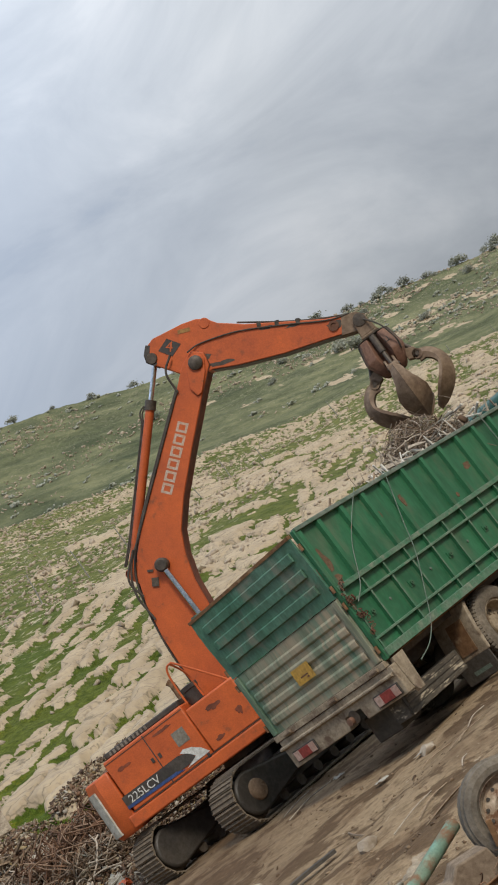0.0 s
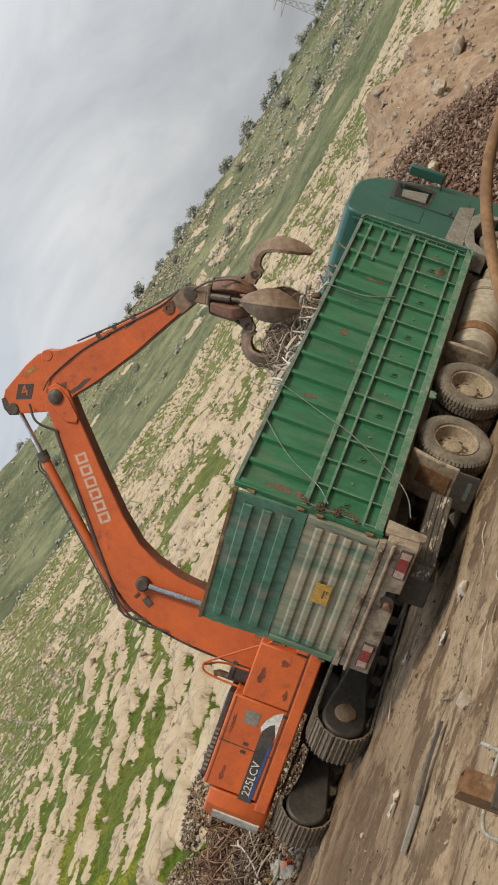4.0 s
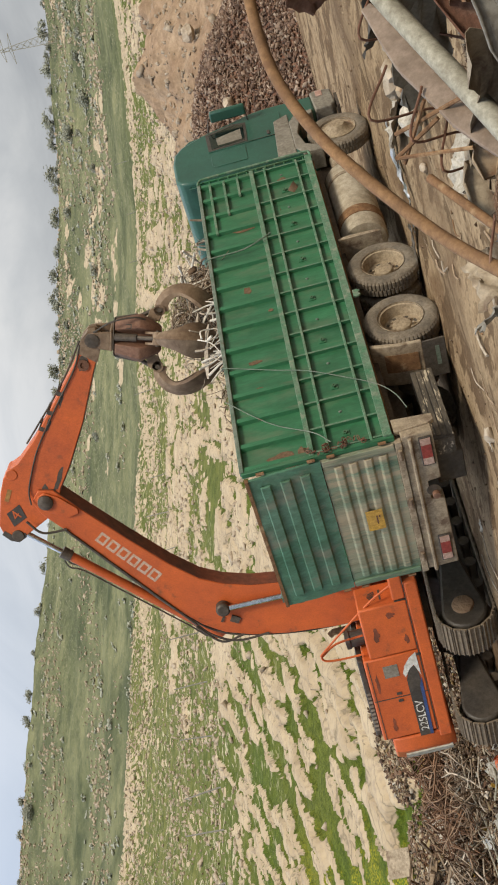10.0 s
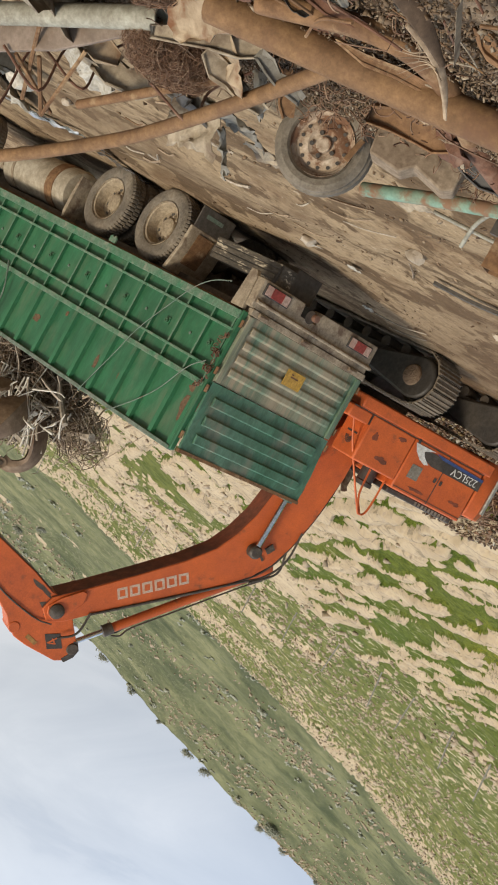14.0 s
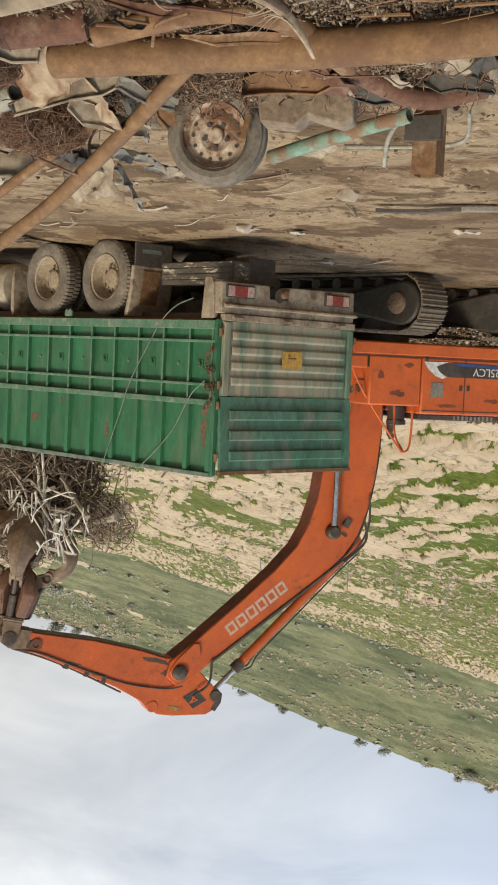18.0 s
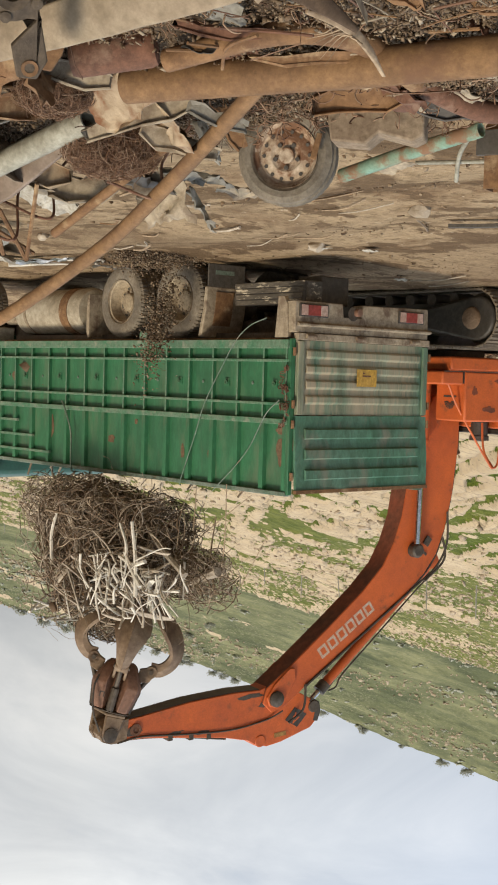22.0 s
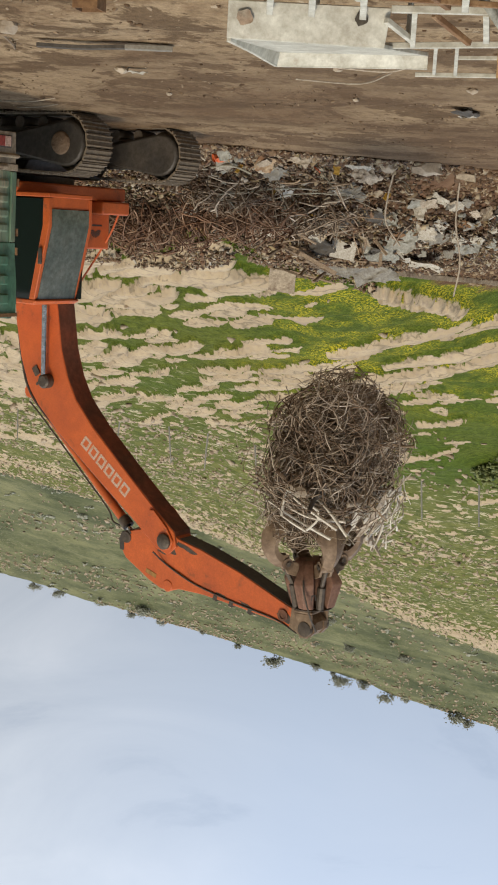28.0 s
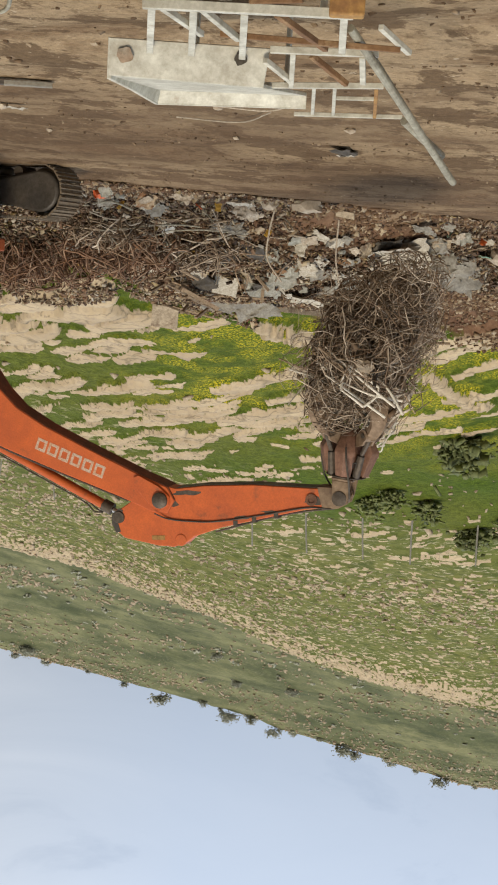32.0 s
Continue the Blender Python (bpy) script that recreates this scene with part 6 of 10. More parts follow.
    hose.tube(curved([(1.5, -0.22, 1.14), (1.95, -0.26, 1.42), (2.4, -0.26, 1.46), (2.9, -0.22, 1.30), (4.2, -0.215, 0.80), (5.3, -0.215, 0.37)], 6), 0.02, 6)
    hose.tube(curved([(1.9, -0.23, 1.30), (2.2, -0.28, 1.52), (2.7, -0.26, 1.40)], 6), 0.02, 6)
    hose.tube(curved([(5.25, -0.22, 0.36), (5.6, -0.27, 0.52), (5.9, -0.25, 0.42)], 6), 0.02, 6)
    part("hydraulic_hose", hose, BLACK, boom, "black hydraulic hoses along the boom")
    part("cylinder_lug", Mesh().prism([(2.10, 1.36), (2.22, 1.58), (2.37, 1.58), (2.52, 1.34)], -0.12, 0.12), ORANGE, boom, bevel=0.01)
    # ---- stick: pivot at the origin, grapple pin at (LS, 0)
    so = [(-0.82, 0.22), (-0.84, 0.34), (-0.78, 0.50), (-0.66, 0.60), (-0.10, 0.72), (0.16, 0.74), (0.36, 0.68), (0.50, 0.58), (0.95, 0.44), (1.68, 0.29), (2.3, 0.17), (2.74, 0.14), (2.80, 0.0), (2.74, -0.14), (2.3, -0.16), (1.5, -0.215), (0.7, -0.21), (0.25, -0.17), (0.0, -0.23), (-0.22, -0.16), (-0.70, 0.14)]
    stick = part("stick", Mesh().prism(so, -0.165, 0.165), ORANGE, e, "orange stick with a black number plate at its tail", bevel=0.012)
    tip_o = [(2.56, 0.165), (2.80, 0.155), (2.93, 0.10), (2.975, 0.0), (2.93, -0.10), (2.80, -0.155), (2.50, -0.17)]
    part("stick_end", Mesh().prism(tip_o, -0.172, -0.10).prism(tip_o, 0.10, 0.172).prism([(x - 0.02, z * 1.03) for x, z in tip_o], -0.0995, 0.0995), GRAPPLE, stick, "bare worn steel end")
    part("hump_boss", Mesh().lathe([(0.0, -0.178), (0.085, -0.178), (0.095, -0.17), (0.095, 0.17), (0.085, 0.178), (0.0, 0.178)], 18, "y", (0.28, 0, 0.63)), ORANGE, stick, "orange round boss on the hump")
    part("tail_boss", Mesh().lathe([(0.0, -0.19), (0.09, -0.19), (0.10, -0.175), (0.10, 0.175), (0.09, 0.19), (0.0, 0.19)], 18, "y", (-0.74, 0, 0.27)), DARK_STEEL, stick)
    # thin black plate along the stick's lower edge
    belly = Mesh().strip([[(x, -0.15, z - 0.012), (x, 0.15, z - 0.012), (x, 0.15, z - 0.004), (x, -0.15, z - 0.004)] for x, z in so[13:18]])
    part("belly_plate", belly, BLACK_PAINT, stick, "black underside of the stick")
    for y in (-1, 1):
        part("tail_cap", Mesh().prism([(-0.85, 0.22), (-0.865, 0.36), (-0.80, 0.52), (-0.72, 0.50), (-0.76, 0.36), (-0.66, 0.17), (-0.72, 0.13)], 0.166 * y, 0.172 * y), BLACK_PAINT, stick, "black greasy tail of the stick")
        part("pale_mark", Mesh().box(-0.20, 0.02, 0.167 * y, 0.170 * y, 0.56, 0.63), YELLOW_OLD, stick)
        part("pin_hole", Mesh().lathe([(0.09, 0.173 * y), (0.09, 0.188 * y), (0.05, 0.188 * y), (0.05, 0.173 * y), (0.0, 0.173 * y)], 16, "y", (2.40, 0, 0.02)), RUST_RED, stick)
        part("end_pin", Mesh().lathe([(0.0, 0.173 * y), (0.11, 0.173 * y), (0.11, 0.25 * y), (0.0, 0.26 * y)], 16, "y", (LS, 0, 0)), DARK_STEEL, stick)
        if y > 0:
            continue
        part("number_plate", Mesh().prism([(-0.60, 0.37), (-0.41, 0.54), (-0.19, 0.39), (-0.38, 0.22)], 0.167 * y, 0.172 * y), BLACK_PAINT, stick, "black diamond with an orange numeral")
        fc = bpy.data.curves.new("numeral", "FONT")
        fc.body, fc.size, fc.extrude, fc.align_x, fc.align_y = "4", 0.26, 0.002, "CENTER", "CENTER"
        fo = new("numeral", fc)
        fo.data.materials.append(ORANGE)
        fo.parent = stick
        fo.matrix_basis = pose(-0.395, 0.1745 * y, 0.385, 90, 20, 0)
    for y in (-1, 1):
        for k, (x, z, w, h) in enumerate(((0.05, 0.02, 0.26, 0.20), (0.42, -0.10, 0.30, 0.06), (1.30, 0.28, 0.16, 0.04), (1.75, 0.20, 0.20, 0.035), (-0.74, 0.27, 0.09, 0.10), (2.45, 0.03, 0.2, 0.09))):
            ring = []
            for i in range(18):
                a = 2 * math.pi * i / 18
                q = 0.7 + 0.5 * noise.noise(Vector((k * 3.7 + 1.6 * math.cos(a), 1.6 * math.sin(a), 2)))
                ring.append((x + w * q * math.cos(a), z + h * q * math.sin(a)))
            part("grease_stain", Mesh().prism(ring, 0.1655 * y, 0.1675 * y), DARK_STEEL, stick, "black grease stain")
    sh = Mesh()
    for y in (-0.185, 0.185):
        sh.tube(curved([(-0.1, y * 1.4, 0.2), (0.1, y, 0.3), (0.5, y, 0.34), (0.9, y * 0.96, 0.34), (1.6, y * 0.96, 0.25), (2.3, y * 0.96, 0.14), (2.7, y * 0.9, 0.16)], 6), 0.013, 6)
    sh.tube(curved([(0.8, 0.0, 0.53), (1.6, 0.0, 0.335), (2.2, 0, 0.225), (2.7, 0, 0.18)], 5), 0.016, 6)
    for x in (1.15, 1.45, 1.8):
        sh.box(x, x + 0.07, -0.172, 0.172, 0.34 - 0.17 * (x - 1.1), 0.42 - 0.17 * (x - 1.1))
    part("stick_hose", sh, BLACK, stick)
    # ---- cylinders
    def barrel(name, L, r, mat, label=""):
        return part(name, Mesh().lathe([(0.0, -0.06), (r * 0.8, -0.06), (r, 0.05), (r, L - 0.06), (r * 1.15, L - 0.06), (r * 1.15, L), (0.0, L)], 18, "x").lathe([(0.10, -0.07), (0.10, 0.07), (0, 0.07)], 14, "y"), mat, e, label)

    def rod(name, L, r):
        return part(name, Mesh().lathe([(0.0, -L), (r, -L), (r, -0.05), (0.0, -0.05)], 14, "x"), CHROME, e, "bright chrome piston rod")
    moving = {"upper": u, "boom": boom, "stick": stick}
    for s, y in (("r", -0.29), ("l", 0.29)):
        moving["bb" + s] = barrel("boom_cylinder", 1.25, 0.095, ORANGE, "orange boom cylinder")
        moving["br" + s] = rod("boom_rod", 1.25, 0.05)
    moving["sb"] = barrel("stick_cylinder", 2.92, 0.078, ORANGE, "orange stick cylinder with hoses")
    hs = Mesh()
    for y in (-0.05, 0.05):
        hs.tube(curved([(0.1, y, 0.13), (0.6, y, 0.105), (1.8, y, 0.10), (2.5, y, 0.10), (2.72, y * 1.4, 0.15), (2.86, y, 0.10)], 5), 0.014, 6)
    part("cylinder_hose", hs, BLACK, moving["sb"])
    part("cylinder_head", Mesh().lathe([(0.10, 2.80), (0.10, 2.97), (0.05, 2.97)], 16, "x"), DARK_STEEL, moving["sb"])
    moving["sr"] = rod("stick_rod", 2.0, 0.045)
    # ---- grapple: hangs from its pin at the origin, z up; four curved tines round the body
    gb = Mesh()
    gb.prism([(-0.15, -0.27), (-0.12, 0.02), (-0.06, 0.10), (0.06, 0.10), (0.12, 0.02), (0.15, -0.27)], -0.235, -0.19).prism([(-0.15, -0.27), (-0.12, 0.02), (-0.06, 0.10), (0.06, 0.10), (0.12, 0.02), (0.15, -0.27)], 0.19, 0.235).box(-0.16, 0.16, -0.24, 0.24, -0.31, -0.265)
    moving["hanger"] = part("grapple_hanger", gb, GRAPPLE, e, "dusty steel hanger of the grapple", bevel=0.015)
    g = part("grapple", Mesh().lathe([(0.0, -0.36), (0.22, -0.36), (0.22, -0.31), (0.0, -0.31)], 20, "z"), GRAPPLE, e, "dusty brown four-tine scrap grapple")
    part("head_plate", Mesh().lathe([(0.0, -0.345), (0.27, -0.345), (0.30, -0.335), (0.30, -0.318), (0.0, -0.318)], 24, "z"), DARK_STEEL, g, bevel=0.015)
    ring = []
    for z, w in ((-0.348, 0.30), (-0.70, 0.40), (-0.74, 0.40), (-1.0, 0.25), (-1.04, 0.2)):
        ring.append([(w * q * math.cos(radians(90 * k + a)), w * q * math.sin(radians(90 * k + a)), z) for k in range(4) for a, q in ((-15, 0.52), (15, 0.52), (22, 0.98), (45, 1.12), (68, 0.98))])
    part("grapple_housing", Mesh().strip(ring), GRAPPLE_RED, g, "faded red-brown grapple housing in four wedges", bevel=0.008)
    for k, pts in enumerate(([(0.08, 0.22, -0.1), (0.2, 0.28, -0.3), (0.27, 0.32, -0.6), (0.28, 0.3, -0.82)], [(0.05, -0.24, -0.02), (0.22, -0.40, -0.3), (0.30, -0.38, -0.62), (0.28, -0.3, -0.8)])):
        part("grapple_hose", Mesh().tube(curved(pts, 6), 0.014, 6), BLACK, g, "black hydraulic hose on the grapple")
    part("stamped_mark", Mesh().box(0.13, 0.20, -0.415, -0.404, -0.60, -0.585).box(0.13, 0.145, -0.415, -0.404, -0.6, -0.52).box(0.185, 0.20, -0.415, -0.404, -0.6, -0.52), BLACK_PAINT, g)
    for k in range(4):
        lugs2 = Mesh().prism([(0.26, -0.80), (0.44, -0.86), (0.50, -1.0), (0.40, -1.06), (0.26, -1.0)], -0.10, -0.06).prism([(0.26, -0.80), (0.44, -0.86), (0.50, -1.0), (0.40, -1.06), (0.26, -1.0)], 0.06, 0.10)
        lugs2.move(pose(0, 0, 0, 0, 0, 90 * k))
        part("hinge_lug", lugs2, GRAPPLE, g, bevel=0.008)
    # tine in its own space: hinge at the origin, x outward, curving down and in; a thin leaf with a ridge
    arc = curved([(0.0, 0, 0.05), (0.15, 0, 0.0), (0.27, 0, -0.14), (0.32, 0, -0.32), (0.29, 0, -0.50), (0.19, 0, -0.67), (0.02, 0, -0.81), (-0.18, 0, -0.90), (-0.34, 0, -0.93)], 3)
    wid = np.interp(np.arange(len(arc)), np.linspace(0, len(arc) - 1, 9), [0.075, 0.095, 0.125, 0.165, 0.225, 0.27, 0.265, 0.185, 0.05])
    rings = []
    for i, (c, w) in enumerate(zip(arc, wid)):
        d = (arc[min(i + 1, len(arc) - 1)] - arc[max(i - 1, 0)]).normalized()
        o = Vector((-d.z, 0, d.x))
        o = -o if o.dot(c - Vector((-0.05, 0, -0.42))) < 0 else o
        thick, dish = 0.05 + 0.08 * max(0, 1 - i / 9), 0.72 * w
        prof = [(-1.0, -dish), (-0.55, -dish * 0.35), (-0.10, 0.0), (0.0, 0.018), (0.10, 0.0), (0.55, -dish * 0.35), (1.0, -dish)]
        outer = [c + Vector((0, w * a, 0)) + o * b for a, b in prof]
        inner = [c + Vector((0, w * a * 0.97, 0)) + o * (b - thick) for a, b in reversed(prof)]
        rings.append([tuple(q) for q in outer + inner])
    tine_me = Mesh().strip(rings).lathe([(0.0, -0.10), (0.085, -0.10), (0.085, 0.10), (0.0, 0.10)], 14, "y").data("tine", 30)
    tine_me.materials.append(GRAPPLE)
    cyl_me = Mesh().tube([(0.25, 0, -0.35), (0.31, 0, -0.68)], 0.06, 10).tube([(0.31, 0, -0.68), (0.45, 0, -0.95)], 0.035, 8).data("tine_cylinder")
    cyl_me.materials.append(DARK_STEEL)
    for k in range(4):
        part("tine_cylinder", cyl_me, None, g, at=pose(0, 0, 0, 0, 0, 90 * k))
        moving["tine%d" % k] = part("tine", tine_me, None, g, "curved steel grapple tine", at=pose(0, 0, -1.0, 0, 0, 90 * k) @ pose(0.43, 0, 0))
        part("tine_pin", Mesh().lathe([(0.0, -0.12), (0.035, -0.12), (0.035, 0.12), (0.0, 0.12)], 10, "y").move(pose(0, 0, -1.0, 0, 0, 90 * k) @ pose(0.43, 0, 0)), DARK_STEEL, g)
    moving["grapple"] = g
    return e, moving


EXCAVATOR, MOVING = build_excavator()


# ---------------------------------------------------------------- heaps beyond the lorry and the dump along the bank
def chip_heap():
    """The mound of brown shredded chips beyond the cab."""
    rng = np.random.default_rng(31)
    cx, cy, rx, ry, h = 27.5, 10.0, 11.0, 5.2, 4.1
    n = 42000
    a, q = rng.uniform(0, 2 * np.pi, n), np.sqrt(rng.random(n))
    x, y = cx + rx * q * np.cos(a), cy + ry * q * np.sin(a)
    top = h * (1 - q ** 1.7) * (1 + 0.16 * vnoise(x * 0.5, y * 0.5, 121)) - 0.05
    z = np.maximum(lay(x, y)[0], 0) * 0.5 + top
    g = 60
    A, Q = np.meshgrid(np.linspace(0, 2 * np.pi, g, endpoint=False), np.linspace(0.02, 1.08, 24))
    X, Y = cx + rx * Q * np.cos(A), cy + ry * Q * np.sin(A)
    Z = np.maximum(lay(X.ravel(), Y.ravel())[0].reshape(X.shape), 0) * 0.5 + h * (1 - Q ** 1.7) * (1 + 0.16 * vnoise(X * 0.5, Y * 0.5, 121)) - 0.12
    i, j = np.meshgrid(np.arange(23), np.arange(g), indexing="ij")
    faces = np.stack([i * g + j, (i + 1) * g + j, (i + 1) * g + (j + 1) % g, i * g + (j + 1) % g], -1).reshape(-1, 4)
    heap = thing("chip_heap", "tall heap of dark brown shredded chips beyond the lorry", "heap")
    part("core", bulk("core", np.stack([X, Y, Z], -1).reshape(-1, 3), faces, RUST_RED, 1), None, heap)
    v, f = shards(n, rng, np.stack([x, y, z], 1), 0.040, 0.30)
    tagged(part("chip_layer", bulk("chip_layer", v, f, CHIPS), None, heap), kind="stuff")
    tagged(part("pale_stone", Mesh().add(*rock_form(8, 0.35)), STONE), "pale stone lying on the chip heap", "stone").matrix_basis = pose(24.2, 7.3, 2.7)


def earth_mound():
    """The bank of pale dug earth and stones behind the chips."""
    rng = np.random.default_rng(37)
    cx, cy, rx, ry, h = 41.0, 13.5, 19.0, 8.0, 6.3
    g = 120
    A, Q = np.meshgrid(np.linspace(0, 2 * np.pi, g, endpoint=False), np.linspace(0.01, 1.06, 50))
    X, Y = cx + rx * Q * np.cos(A), cy + ry * Q * np.sin(A)
    Z = h * (1 - Q ** 1.6) * (1 + 0.22 * fbm(X * 0.3, Y * 0.3, 131)) + 0.35 * fbm(X * 1.1, Y * 1.1, 133) - 0.1
    i, j = np.meshgrid(np.arange(49), np.arange(g), indexing="ij")
    faces = np.stack([i * g + j, (i + 1) * g + j, (i + 1) * g + (j + 1) % g, i * g + (j + 1) % g], -1).reshape(-1, 4)
    mound = thing("earth_mound", "pale ochre bank of dug earth with broken stones behind the chips", "earth")
    part("body", bulk("body", np.stack([X, Y, Z], -1).reshape(-1, 3), faces, DUG_EARTH, 1), None, mound)
    n = 2600
    a, q = rng.uniform(0, 2 * np.pi, n), np.sqrt(rng.random(n))
    x, y = cx + rx * q * np.cos(a), cy + ry * q * np.sin(a)
    z = h * (1 - q ** 1.6) * (1 + 0.22 * fbm(x * 0.3, y * 0.3, 131)) + 0.35 * fbm(x * 1.1, y * 1.1, 133) - 0.1
    v, f = shards(n, rng, np.stack([x, y, z], 1), 0.07, 0.6)
    tagged(part("rubble", bulk("rubble", v, f, STONE), None, mound), kind="stuff")
    for k, (x, y, s) in enumerate(((35.5, 9.6, 0.45), (38.5, 9.0, 0.4), (31.0, 12.0, 0.45), (28.6, 12.6, 0.6))):
        q = math.hypot((x - cx) / rx, (y - cy) / ry)
        o = part("boulder", Mesh().add(*rock_form(90 + k, s)), STONE, at=pose(x, y, max(h * (1 - q ** 1.6), 0) + 0.1 * s, 0, 0, 70 * k), smooth=30)
        tagged(o, "pale broken boulder on the bank of dug earth", "boulder", "boulders on the earth bank")


def roadside_bag():
    sheet("plastic_bag", "crumpled white plastic bag lying beside the track", "bag", WHITECLOTH, 2.97, -2.52, height(2.97, -2.52) + 0.05, 0.75, 0.6, 151, (20, 10, 30), 0.3)


def rock_form(seed, s):
    rng = random.Random(seed)
    bm = bmesh.new()
    bmesh.ops.create_icosphere(bm, subdivisions=2, radius=s)
    for v in bm.verts:
        k = 0.75 + 0.35 * noise.noise(v.co * (1.6 / s) + Vector((seed * 3.1, 0, 0))) + 0.1 * rng.random()
        v.co = Vector((v.co.x * k * 1.25, v.co.y * k, v.co.z * k * 0.7))
    bm.verts.index_update()
    res = [tuple(v.co) for v in bm.verts], [tuple(q.index for q in f.verts) for f in bm.faces]
    bm.free()
    return res


def crumpled(w, h, seed, deep=0.12, n=12, thick=0.004):
    """A crumpled sheet of some thickness, lying about its origin."""
    deep = min(deep, 0.2 * min(w, h))
    top, off = [], Vector((seed * 7.3, seed * 3.7, 0))
    for i in range(n):
        for j in range(n):
            x, y = (i / (n - 1) - 0.5) * w, (j / (n - 1) - 0.5) * h
            q = Vector((x * 3.2 / max(w, 0.3), y * 3.2 / max(h, 0.3), 0.3)) + off
            d = noise.noise_vector(q) * deep + noise.noise_vector(q * 2.7) * deep * 0.45
            top.append((x + d.x, y + d.y, abs(d.z) * 1.3 + 0.02))
    v = top + [(x, y, z - thick) for x, y, z in top]
    m = n * n
    f = []
    for i in range(n - 1):
        for j in range(n - 1):
            a = i * n + j
            f += [(a, a + n, a + n + 1, a + 1), (a + m, a + m + 1, a + m + n + 1, a + m + n)]
    rim = [i * n for i in range(n)] + [(n - 1) * n + j for j in range(1, n)] + [i * n + n - 1 for i in range(n - 2, -1, -1)] + [j for j in range(n - 2, 0, -1)]
    f += [(rim[k], rim[(k + 1) % len(rim)], rim[(k + 1) % len(rim)] + m, rim[k] + m) for k in range(len(rim))]
    return Mesh().add(v, f)


def sheet(name, label, category, mat, x, y, z, w, h, seed, tilt=(0, 0, 0), deep=0.12, group=""):
    ob = part(name, crumpled(w, h, seed, deep), mat, at=pose(x, y, z, *tilt), smooth=75)
    return tagged(ob, label, category, group)


